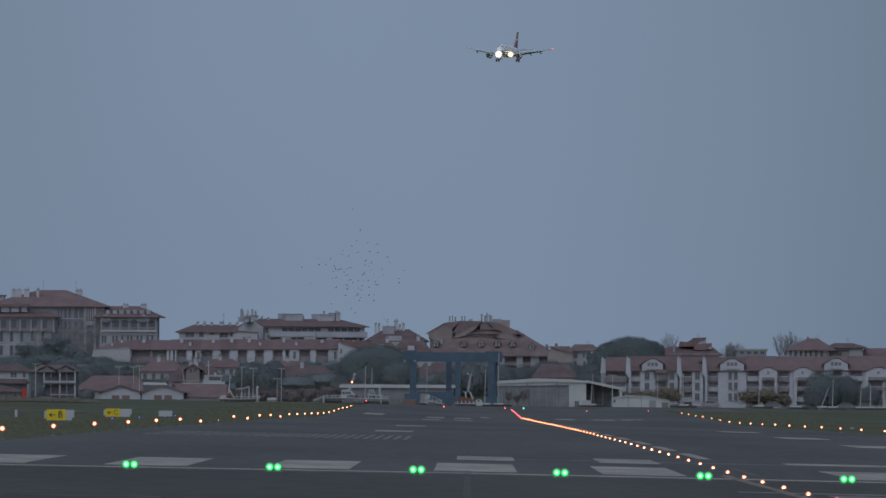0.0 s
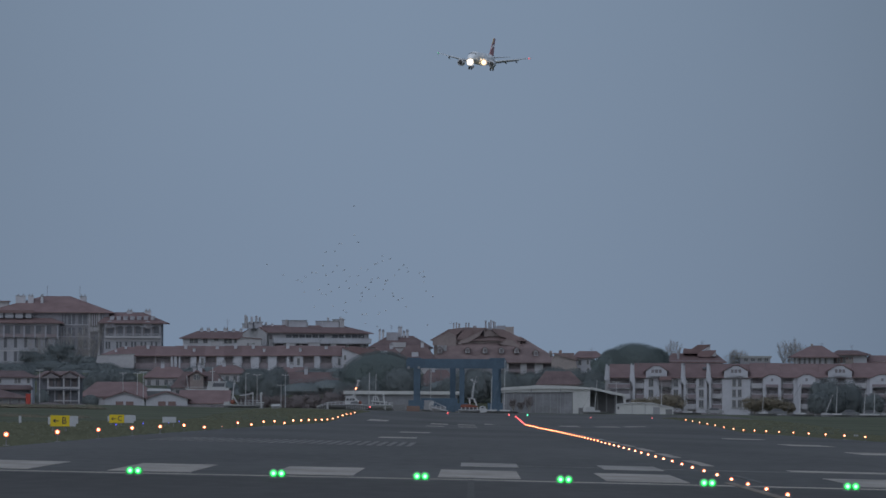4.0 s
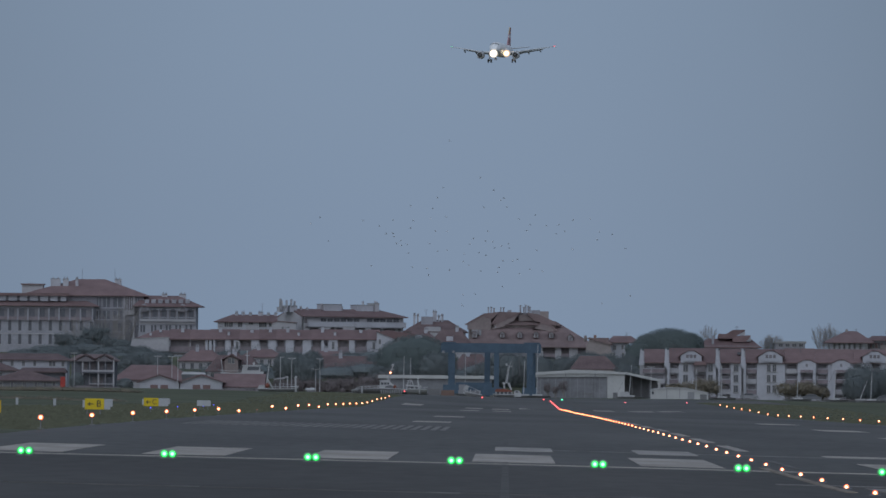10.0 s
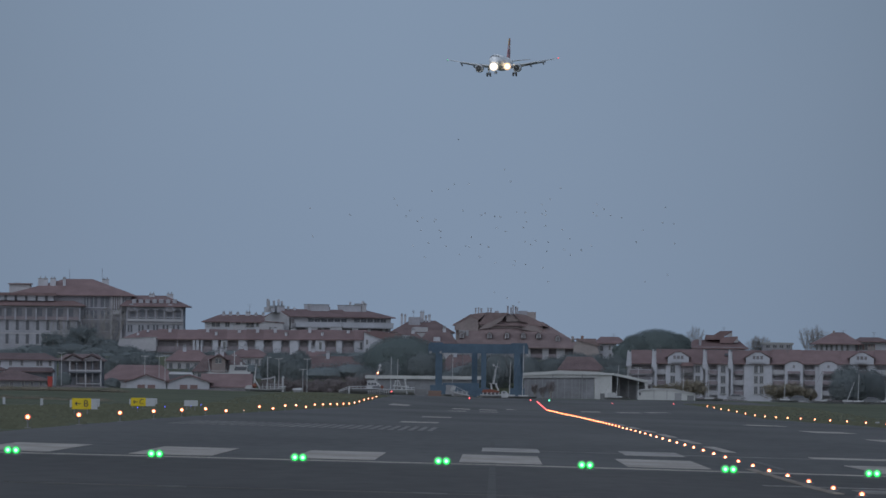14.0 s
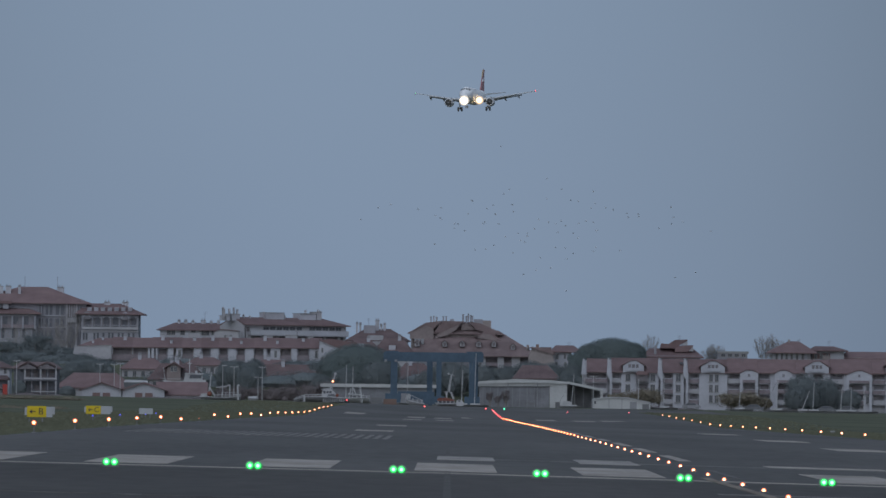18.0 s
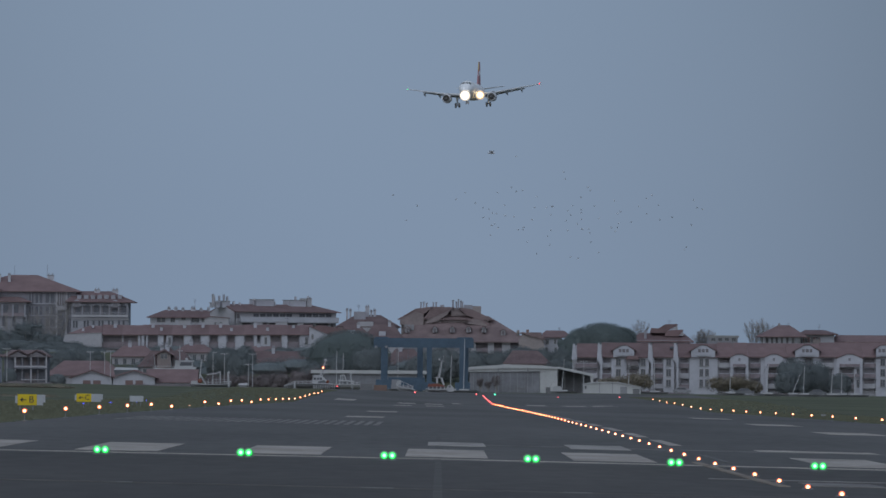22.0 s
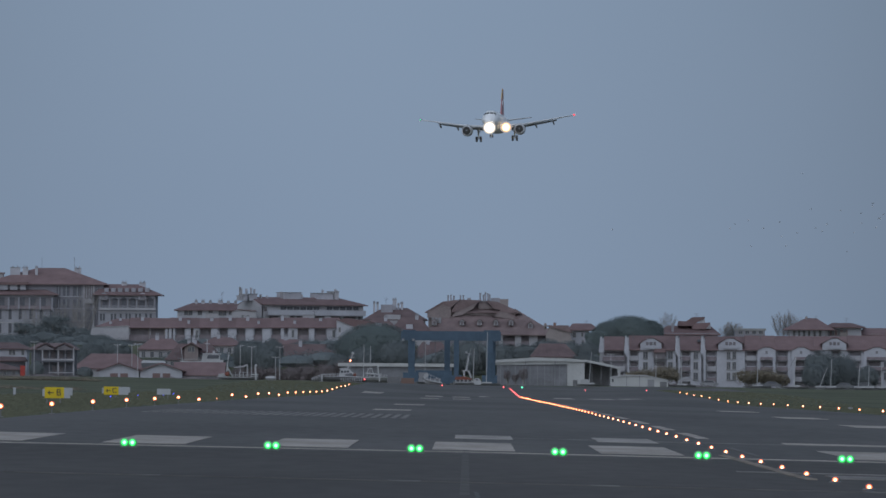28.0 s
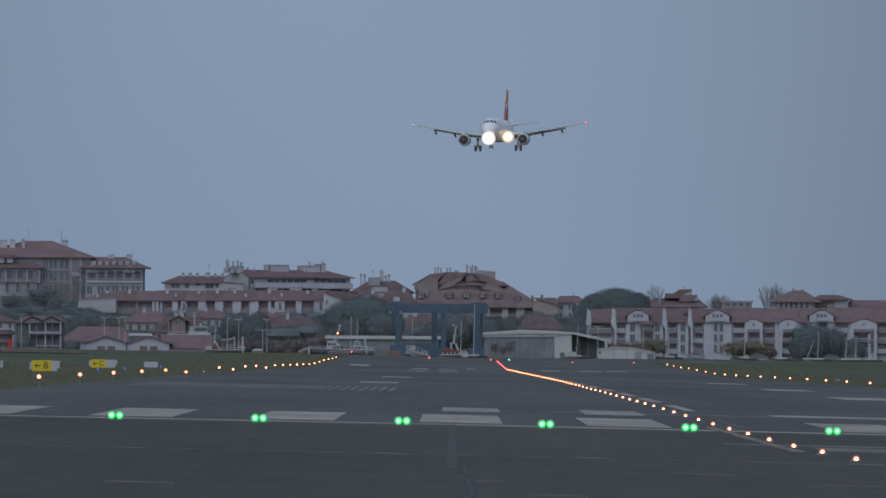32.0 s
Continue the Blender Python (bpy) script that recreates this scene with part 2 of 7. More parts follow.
def rod(bm, p, q, r0, r1=None, n=6):
    p, q = Vector(p), Vector(q)
    r1 = r0 if r1 is None else r1
    side = (q - p).to_track_quat("Z", "Y").to_matrix()
    ring = [side @ Vector((math.cos(6.2832 * i / n), math.sin(6.2832 * i / n), 0)) for i in range(n)]
    return solid(bm, [p + r0 * c for c in ring], [q + r1 * c for c in ring])


def loft(bm, rings):
    """A skin over rings of equally many points, closed at both ends."""
    rows = [[bm.verts.new(p) for p in ring] for ring in rings]
    n = len(rows[0])
    for a, b in zip(rows, rows[1:]):
        for i in range(n):
            bm.faces.new((a[i], a[(i + 1) % n], b[(i + 1) % n], b[i]))
    bm.faces.new(rows[0][::-1])
    bm.faces.new(rows[-1])
    return bm


def ball(bm, c, r, squash=1.0, n=10, m=6):
    rings = []
    for j in range(m + 1):
        a = -1.45 + 2.9 * j / m
        rings.append([(c[0] + r * math.cos(a) * math.cos(6.2832 * i / n), c[1] + r * math.cos(a) * math.sin(6.2832 * i / n), c[2] + squash * r * math.sin(a)) for i in range(n)])
    return loft(bm, rings)


def mesh(name, bm, material, smooth=False):
    me = bpy.data.meshes.new(name)
    bmesh.ops.recalc_face_normals(bm, faces=bm.faces[:])
    bm.to_mesh(me)
    bm.free()
    me.materials.append(material)
    if smooth:
        me.polygons.foreach_set("use_smooth", [True] * len(me.polygons))
    return me


def part(name, bm, material, parent, label="", at=None, smooth=False):
    """One part under a thing or under a part; bm may be a mesh that other parts share."""
    ob = new(name, bm if isinstance(bm, bpy.types.Mesh) else mesh(name, bm, material, smooth))
    ob.parent = parent
    if at:
        ob.location = at
    return tagged(ob, label)


def thing(name, label, category, at=(0, 0, 0), group="", kind="", turn=0):
    ob = new(name)
    ob.empty_display_size = 0.3
    ob.matrix_basis = pose(*at, 0, 0, turn)
    return tagged(ob, label, category, group, kind)


def N():
    return bmesh.new()


# ---- the ground ----
MID = 7.31          # the runway's centre line
FALL = 0.018        # it falls to the right
LONG_Y = [-400, 100, 163, 193, 240, 330, 450, 590, 790, 953, 1238, 1338, 1513, 1700, 2030, 2110, 2400]
LONG_Z = [0.6, 0.12, -0.015, -0.13, -0.21, -0.26, -0.40, -0.64, -1.02, -1.37, -1.96, -1.79, -1.45, -1.5, -1.55, 6.6, 8.6]
DIP_Y = [1060, 1126, 1166, 1208, 1295, 1400, 1600]
DIP_Z = [0.0, 0.25, 0.45, 0.60, 0.70, 0.60, 0.20]


def land(x, y):
    fall = FALL * np.interp(y, [1500, 1900, 2030, 2110], [1, 0.5, 0.5, 0])
    return float(np.interp(y, LONG_Y, LONG_Z) - fall * (min(max(x, -60), 80) - MID) + np.interp(y, DIP_Y, DIP_Z) * min(((x - MID) / 24) ** 2, 1.3) - np.interp(y, [160, 193, 240, 330], [0.02, 0.045, 0.045, 0]) * min(max(-x / 12, 0), 1))


def sheet(name, xs, ys, material, lift=0.0, kind="structure"):
    verts = [(x, y, land(x, y) + lift) for y in ys for x in xs]
    w = len(xs)
    faces = [(j * w + i, j * w + i + 1, j * w + w + i + 1, j * w + w + i) for j in range(len(ys) - 1) for i in range(w - 1)]
    me = bpy.data.meshes.new(name)
    me.from_pydata(verts, [], faces)
    me.materials.append(material)
    return tagged(new(name, me), kind=kind)


KNOTS = sorted(set(LONG_Y + DIP_Y + [60, 1560, 1590, 1900]))


def along(a, b):
    return sorted({a, b, *[k for k in KNOTS if a < k < b]})


CROSS = [-60, -45, -30, -24, -17.1, -12, -6, 0, MID, 13, 19, 25, 31.9, 40, 52, 66, 80]
ground = sheet("ground", [-2500, -600, -150, *CROSS, 150, 600, 2500], [-400, *along(60, 2400), 2700, 3400, 4900], GRASS, -0.03)
tagged(ground, "flat winter grass of an airfield that rises to a hill", "ground")
runway = sheet("runway", [c for c in CROSS if -17.2 < c < 32], along(232, 1560), ASPHALT)
apron = sheet("quay_apron", [-45, -30, -24, *[c for c in CROSS if -17.2 < c < 41], 52], along(1560, 1848), ASPHALT, -0.008)
tagged(apron, "grey worn apron between the runway's end and the quay", "apron")
pad = sheet("blast_pad", [c for c in CROSS if -17.2 < c < 32], along(-60, 232), PAD)
tagged(pad, "worn asphalt pad before the threshold, darkened to set off the far runway's haze", "runway pad")
tagged(runway, "long worn dark asphalt runway", "runway")
def mark(name, x0, x1, y0, y1, label, material=None, group="", lift=0.012):
    """A painted mark that lies on the runway."""
    ys = along(y0, y1)
    bm = N()
    xs = sorted({x0, x1, *[c for c in CROSS if x0 < c < x1]})
    rows = [[bm.verts.new((x, y, land(x, y) + lift)) for x in xs] for y in ys]
    skirt = [[bm.verts.new((x, y, land(x, y) + 0.001)) for x in xs] for y in ys]
    for a, b in zip(rows, rows[1:]):
        for i in range(len(xs) - 1):
            bm.faces.new((a[i], a[i + 1], b[i + 1], b[i]))
    for i in range(len(xs) - 1):
        bm.faces.new((skirt[0][i], skirt[0][i + 1], rows[0][i + 1], rows[0][i]))
    for (a, b), (c, d) in zip(zip(rows, rows[1:]), zip(skirt, skirt[1:])):
        bm.faces.new((a[0], b[0], d[0], c[0]))
        bm.faces.new((a[-1], b[-1], d[-1], c[-1]))
    return tagged(new(name, mesh(name, bm, material or PAINT)), label, "runway marking", group)


for k, x in enumerate((-18.7 + 4.45, -9.85, -5.45, -0.92, 3.65, 10.5, 14.9)):
    mark("threshold_stripe", x, x + 2.25, 243, 269, "broad white threshold stripe painted on asphalt", group="threshold stripes")
mark("threshold_line", -17.0, 31.5, 235.5, 237.3, "thin white line painted across the runway")
mark("cross_line", -0.36, 15.5, 291, 293, "thin white line painted across the runway", FAINT)
mark("cross_line", 6.0, 31.5, 198.5, 200.0, "thin rubbed white line across the runway", HATCH)
mark("cross_line", -17.0, 31.5, 158, 158.35, "faint pale joint across the runway", JOINT)
for x, w in ((-5.9, 0.5), (-1.4, 0.6), (2.2, 0.5), (7.0, 0.6), (11.5, 0.5)):
    mark("joint_patch", x, x + w, 157.8, 158.7, "small pale patch on a pavement joint", FAINT, "joint patches", 0.016)
mark("runway_digit", -0.36, 1.48, 285, 300, "white block of a rubbed runway number", RUBBED, group="runway numbers", lift=0.016)
mark("runway_digit", 4.2, 6.1, 285, 302, "white block of a rubbed runway number", RUBBED, group="runway numbers", lift=0.016)
mark("old_centre_line", 6.92, 7.16, 183, 246, "rubbed brownish line along the runway", OLDPAINT, lift=0.02)
mark("old_side_line", 7.92, 8.06, 247, 273, "thin rubbed line beside the centre line", FAINT, lift=0.02)
mark("oil_stain", -0.10, 0.06, 140, 330, "long faint dark stain along the runway", STAIN, lift=0.005)
mark("side_slab", 7.75, 9.3, 186, 194, "rubbed white slab beside the centre line", HATCH, lift=0.02)
for k in range(12):
    mark("centre_line_dash", 8.02, 8.45, 313 + 50.5 * k, 343 + 50.5 * k, "long white dash of the runway's centre line", group="centre line dashes")
for k in range(27):
    x = -14.75 + 0.452 * k
    mark("hatch_bar", x, x + 0.23, 407, 448, "thin faded white hatch bar painted on asphalt", HATCH, group="hatch bars")
for x0, x1, y0, y1 in ((-5.35, -3.2, 510, 528), (-5.2, -3.05, 640, 662), (19.2, 22.0, 675, 695), (19.2, 21.8, 540, 566), (18.7, 21.5, 430, 452), (10.5, 14.4, 294, 300),
                       (-5.0, -3.0, 960, 990), (-1.5, 0.5, 960, 990), (-5.2, -3.0, 1110, 1150), (-1.8, 0.4, 1110, 1150), (1.7, 4.2, 1200, 1250), (12.0, 14.6, 1200, 1250), (16.5, 19.5, 1180, 1230), (20.5, 23.5, 1180, 1230), (-13.5, -11.0, 1150, 1200)):
    mark("touchdown_bar", x0, x1, y0, y1, "white touchdown bar painted on dark asphalt", group="touchdown bars")
crack_rng = random.Random(5)
bm = N()
px = 0.0
for j in range(26):
    y0, y1 = 92 + 2 * j, 94 + 2 * j
    nx = px + crack_rng.uniform(-0.05, 0.055)
    q = [bm.verts.new((x, y, land(x, y) + 0.009)) for x, y in ((px - 0.035, y0), (px + 0.035, y0), (nx + 0.035, y1), (nx - 0.035, y1))]
    bm.faces.new(q)
    px = nx
tagged(new("tar_crack", mesh("tar_crack", bm, TAR)), "wandering dark tarred crack in the asphalt", "crack")
for x0, x1, y in ((-4.5, -3.6, 116), (0.3, 0.7, 124), (0.9, 1.7, 112), (5.3, 8.4, 128), (6.4, 8.2, 121), (3.4, 4.3, 138)):
    mark("scuff", x0, x1, y, y + 1.1, "pale scuffed streak on the asphalt", JOINT, "scuffs", 0.014)


# ---- runway lights ----
def lamp_kind(name, label, material, radius, height, group):
    """A small runway lamp: base plate, stem and glowing lens."""
    ob = thing(name, label, "runway light", group=group)
    part("base", rod(N(), (0, 0, 0), (0, 0, 0.03), 0.12, 0.11, 10), DARKMETAL, ob)
    if height > 0.15:
        part("stem", rod(N(), (0, 0, 0.03), (0, 0, height - radius), 0.025), DARKMETAL, ob)
    part("collar", rod(N(), (0, 0, height - radius - 0.03 if height > 0.15 else 0.03), (0, 0, height - 0.6 * radius), 0.07, 0.08, 8), DARKMETAL, ob)
    if isinstance(material, tuple):
        material = lens(name + "_lens", radius, *material)
    part("globe", ball(N(), (0, 0, 0), radius, 0.95, 14, 8), material, ob, "glowing coloured globe", at=(0, 0, height), smooth=True)
    return ob


def lamp_at(kind, x, y, first):
    m = pose(x, y, land(x, y))
    if first:
        kind.matrix_basis = m
        return kind
    return copy_thing(kind, m)


edge = lamp_kind("runway_edge_light", "glowing amber runway edge light on a thin stem", AMBER, 0.112, 0.40, "left edge lights")
for k in range(-1, 24):
    if k not in (5, 6, 8, 11):
        row = lamp_at(edge, -16.8, 364 + 40 * k, k == -1)
        row.location.z += {-1: 0.07, 0: 0.035, 1: 0.02}.get(k, 0.0)
inset = lamp_kind("runway_edge_light", "low glowing amber edge light at the taxiway mouth", AMBER, 0.112, 0.22, "left edge lights")
for k in (5, 8, 11):
    lamp_at(inset, -16.8, 364 + 40 * k, k == 5)
faint = lamp_kind("runway_edge_light", "low dim pale edge light at the taxiway mouth", AMBER, 0.03, 0.2, "left edge lights")
lamp_at(faint, -16.8, 604, True)
edge2 = lamp_kind("runway_edge_light", "glowing amber runway edge light on a thin stem", AMBER, 0.105, 0.35, "right edge lights")
for k in range(19):
    lamp_at(edge2, 31.2, 593.2 + 40 * k, k == 0)
mid = lamp_kind("centre_line_light", "low glowing amber light set along the centre line", AMBER, 0.066, 0.05, "centre line lights")
for k in range(24):
    lamp_at(mid, MID, 163 + 15 * k, k == 0)
mid4 = lamp_kind("centre_line_light", "low glowing amber light set along the centre line", ORANGE, 0.075, 0.08, "centre line lights")
for k in range(24, 58):
    lamp_at(mid4, MID, 163 + 15 * k, k == 24)
mid2 = lamp_kind("centre_line_light", "low glowing orange light set along the centre line", ORANGE, 0.105, 0.12, "centre line lights")
for k in range(14):
    lamp_at(mid2, MID, 1033 + 15 * k, k == 0)
mid3 = lamp_kind("centre_line_light", "low red light set along the far centre line", REDLENS, 0.10, 0.12, "centre line lights")
for k in range(19):
    lamp_at(mid3, MID, 1243 + 15 * k, k == 0)
thr = lamp_kind("threshold_light", "bright green threshold light, one of a pair", GREENLENS, 0.125, 0.12, "threshold lights")
for k in range(10):
    for d in (-0.102, 0.102):
        lamp_at(thr, -15.957 + 3.665 * k + d, 229.5, k == 0 and d < 0)
redl = lamp_kind("runway_end_light", "small red light at the far end of the runway", REDLENS, 0.15, 0.3, "end lights")
for k, x in enumerate((-17.5, -4.2, 6.3, 20.3, 30.8)):
    end = lamp_at(redl, x, 1538, k == 0)
    end.location.z += (0.43, 0, 0, -0.3, -0.3)[k]
farg = lamp_kind("far_green_light", "small green light at the far end of the runway", CYAN, 0.18, 0.35, "end lights")
farg.matrix_basis = pose(9.45, 1535, land(9.45, 1535))
taxi = lamp_kind("taxiway_light", "faint blue taxiway light in the grass", BLUELAMP, 0.045, 0.3, "taxiway lights")
for k, (x, y) in enumerate(((-21.6, 545), (-21.6, 590), (-21.6, 640), (-22.5, 690), (-24.5, 620), (-24.8, 560))):
    lamp_at(taxi, x, y, k == 0)


# ---- signs in the grass ----
def letters(text, size, material, parent, at):
    cu = bpy.data.curves.new("letter", "FONT")
    cu.body, cu.size, cu.extrude, cu.align_x, cu.align_y = text, size, 0.01, "CENTER", "CENTER"
    ob = bpy.data.objects.new("letter_curve", cu)
    scene.collection.objects.link(ob)
    me = bpy.data.meshes.new_from_object(ob.evaluated_get(bpy.context.evaluated_depsgraph_get()))
    bpy.data.objects.remove(ob)
    me.materials.clear()
    me.materials.append(material)
    o = part("letter", me, material, parent, "black letter " + text)
    o.matrix_basis = pose(*at, 90, 0, 0)
    return o


def taxi_sign(text, x, y, tall, blank, lo=0.30):
    s = thing("taxiway_sign", "yellow taxiway sign with a black arrow and letter " + text, "airfield sign", (x, y, land(x, y)), "taxiway signs")
    mid_z = lo + tall / 2
    part("panel", box(N(), -0.52, 0.50, -0.10, 0.10, lo, lo + tall), SIGNYELLOW, s, "yellow panel")
    if blank:
        part("blank_panel", box(N(), 0.51, 0.51 + blank, -0.09, 0.09, lo, lo + tall - 0.02), SIGNGREY, s, "pale blank panel")
        part("end_cap", box(N(), 0.52 + blank, 0.63 + blank, -0.12, 0.12, lo + 0.15, lo + tall - 0.03), SIGNGREY, s)
    part("end_cap", box(N(), -0.64, -0.53, -0.12, 0.12, lo + 0.1, lo + tall - 0.08), SIGNGREY, s)
    for lx in (-0.4, 0.3):
        part("leg", box(N(), lx - 0.04, lx + 0.04, -0.04, 0.04, -0.1, lo + 0.01), DARKMETAL, s)
    letters(text, 0.50, SIGNBLACK, s, (0.22, -0.115, mid_z))
    arrow = N()
    box(arrow, -0.34, -0.05, -0.125, -0.108, mid_z - 0.022, mid_z + 0.022)
    tip = [(-0.38, 0.0), (-0.26, -0.11), (-0.22, -0.07), (-0.30, 0.0), (-0.22, 0.07), (-0.26, 0.11)]
    solid(arrow, [(p, -0.125, mid_z + q) for p, q in tip], [(p, -0.108, mid_z + q) for p, q in tip])
    part("arrow", arrow, SIGNBLACK, s, "black arrow")


taxi_sign("A", -24.09, 419, 0.58, 0, 0.21)
taxi_sign("B", -21.92, 478, 0.58, 0.32)
taxi_sign("C", -24.52, 620, 0.565, 0.66, 0.24)
for x, y, w, h, lo in ((-20.9, 620, 0.47, 0.40, 0.34), (-31.2, 620, 0.09, 0.47, 0.10), (-33.8, 620, 0.09, 0.47, 0.10)):
    b = thing("marker_board", "small blank pale marker board in the grass", "airfield sign", (x, y, land(x, y)), "marker boards")
    part("board", box(N(), -w, w, -0.08, 0.08, lo, lo + h), SIGNGREY, b)
    for lx in (-0.6 * w, 0.6 * w):
        part("leg", box(N(), lx - 0.03, lx + 0.03, -0.03, 0.03, -0.1, lo + 0.01), DARKMETAL, b)
for x, y in ((37.6, 880),):
    b = thing("marker_board", "low pale marker board in the grass", "airfield sign", (x, y, land(x, y)), "marker boards")
    part("board", box(N(), -0.22, 0.22, -0.08, 0.08, 0.15, 0.30), GREYMETAL, b)
    part("leg", box(N(), -0.04, 0.04, -0.03, 0.03, -0.1, 0.16), DARKMETAL, b)

# grass tufts along the verges
blade_rng = np.random.RandomState(8)
verts, faces = [], []
for k in range(16000):
    left = k % 2 == 0
    y = 330 + 1200 * blade_rng.rand() ** 1.5
    x = (-17.3 - 16 * blade_rng.rand()) if left else (32.0 + 16 * blade_rng.rand())
    z = land(x, y) - 0.04
    h, w, dx = 0.08 + 0.10 * blade_rng.rand(), 0.10 + 0.2 * blade_rng.rand(), blade_rng.uniform(-0.08, 0.08)
    i = len(verts)
    verts += [(x - w, y, z), (x + w, y, z), (x + dx, y + 0.1, z + h)]
    faces.append((i, i + 1, i + 2))
me = bpy.data.meshes.new("grass_tufts")
me.from_pydata(verts, [], faces)
me.materials.append(BLADES)
tagged(new("grass_tufts", me), "rough winter grass beside the runway", "grass", kind="stuff")


# ---- buildings ----
PANES = {}


def window(parent, x, y, z, w, h, frame_material=None):
    """A framed window on a wall that faces the runway."""
    key = (round(w, 2), round(h, 2), frame_material)
    if key not in PANES:
        fr, t = N(), 0.09
        box(fr, -w / 2, w / 2, -0.10, 0.05, -t, 0)
        box(fr, -w / 2, w / 2, -0.06, 0.05, h, h + t)
        box(fr, -w / 2, -w / 2 + t, -0.06, 0.05, 0, h)
        box(fr, w / 2 - t, w / 2, -0.06, 0.05, 0, h)
        box(fr, -t / 3, t / 3, -0.04, 0.05, 0, h)
        PANES[key] = (mesh("window", fr, frame_material or FRAME), mesh("pane", box(N(), -w / 2 + t, w / 2 - t, -0.015, 0.03, 0, h), GLASS))
    ob = part("window", PANES[key][0], None, parent, at=(x, y, z))
    part("pane", PANES[key][1], None, ob, "dark pane")
    return ob


def roof_mesh(kind, x0, x1, y0, y1, ze, zr, t=0.22, inset=None):
    """A roof slab with thickness: hip, gx (ridge along x) or gy (gable towards the runway)."""
    xm, ym = (x0 + x1) / 2, (y0 + y1) / 2
    bm = N()
    if kind == "hip":
        i, j = inset if isinstance(inset, tuple) else (inset, inset) if inset else (min((x1 - x0) / 2 - 0.3, (y1 - y0) / 2),) * 2
        top = [(x0 + i, ym - 0.1), (x1 - j, ym - 0.1), (x1 - j, ym + 0.1), (x0 + i, ym + 0.1)]
        base = [(x0, y0), (x1, y0), (x1, y1), (x0, y1)]
        solid(bm, [(*p, ze - t) for p in base], [(*p, ze) for p in base])
        solid(bm, [(*p, ze + 0.003) for p in base], [(*p, zr) for p in top])
    elif kind == "gx":
        a = [(y0, ze - t), (y0, ze), (ym, zr), (y1, ze), (y1, ze - t), (ym, zr - t * 1.3)]
        solid(bm, [(x0, *p) for p in a], [(x1, *p) for p in a])
    elif kind == "gy":
        a = [(x0, ze - t), (x0, ze), (xm, zr), (x1, ze), (x1, ze - t), (xm, zr - t * 1.3)]
        solid(bm, [(p[0], y0, p[1]) for p in a], [(p[0], y1, p[1]) for p in a])
    else:
        box(bm, x0, x1, y0, y1, ze - t, zr)
    return bm


def walls_mesh(kind, x0, x1, y0, y1, z0, ze, zr):
    xm, ym = (x0 + x1) / 2, (y0 + y1) / 2
    if kind == "gy":
        a = [(x0, z0), (x1, z0), (x1, ze), (xm, zr - 0.25), (x0, ze)]
        return solid(N(), [(p[0], y0, p[1]) for p in a], [(p[0], y1, p[1]) for p in a])
    if kind == "gx":
        a = [(y0, z0), (y1, z0), (y1, ze), (ym, zr - 0.25), (y0, ze)]
        return solid(N(), [(x0, *p) for p in a], [(x1, *p) for p in a])
    return box(N(), x0, x1, y0, y1, z0, ze)


def chimney(parent, x, y, z0, z1, w, material=None, pots=2):
    c = part("chimney", box(N(), x - w / 2, x + w / 2, y - 0.5, y + 0.5, z0, z1), material or WHITEWASH, parent)
    part("cap", box(N(), x - w / 2 - 0.1, x + w / 2 + 0.1, y - 0.6, y + 0.6, z1, z1 + 0.15), CONCRETE, c)
    for k in range(pots):
        px = x + w * ((k + 0.5) / pots - 0.5)
        part("chimney_pot", rod(N(), (px, y, z1 + 0.15), (px, y, z1 + 0.6), 0.16, 0.12), GREYWALL, c)


def house(name, label, x0, x1, y, deep, z0, ze, zr, roof="hip", wall=None, tiles=None, rows=(), chimneys=(), over=0.6, group="", inset=None, shutters=False, category="house"):
    """A house whose front stands at y: x0 to x1, base z0, eaves ze, ridge zr; rows of windows (z, height, width, places along x)."""
    xc = (x0 + x1) / 2
    h = thing(name, label, category, (xc, y, z0), group)
    a, b, e, r = x0 - xc, x1 - xc, ze - z0, zr - z0
    part("wall_body", walls_mesh(roof, a, b, 0, deep, -3.2, e, r), wall or WHITEWASH, h)
    part("roof", roof_mesh(roof, a - over, b + over, -over, deep + over, e + 0.02, r, inset=inset), tiles or TILE, h)
    for z, high, wide, places in rows:
        for x in places:
            w = window(h, x - xc, -0.05, z - z0, wide, high)
            if shutters:
                for s in (-1, 1):
                    part("shutter", box(N(), s * (wide / 2 + 0.22) - 0.2, s * (wide / 2 + 0.22) + 0.2, -0.08, 0.0, 0, high), SHUTTER, w)
    for x, lo, hi, w in chimneys:
        chimney(h, x - xc, deep * 0.45, lo - z0, hi - z0, w)
    return h


def span(a, b, n):
    return [a + (b - a) * (i + 0.5) / n for i in range(n)]


def extra(parent, name, material, x0, x1, y0, y1, z0, z1, label=""):
    """A box-shaped part, given in the place's own metres."""
    o = parent.matrix_basis.translation
    return part(name, box(N(), x0 - o.x, x1 - o.x, y0 - o.y, y1 - o.y, z0 - o.z, z1 - o.z), material, parent, label)


def ax(u, d):
    """Across the town's face: the plan's own unit u at the depth d, in metres."""
    return (u - 826) * d / 15900


def az(u, v, d):
    """The height that belongs to the plan's v, with the plan's small lean."""
    return 2.15 + (651 - v + 0.007 * (u - 826)) * d / 15900


def block(parent, name, material, u0, u1, v0, v1, d, y0, y1, label=""):
    u = (u0 + u1) / 2
    return extra(parent, name, material, ax(u0, d), ax(u1, d), d + y0, d + y1, az(u, v1, d), az(u, v0, d), label)


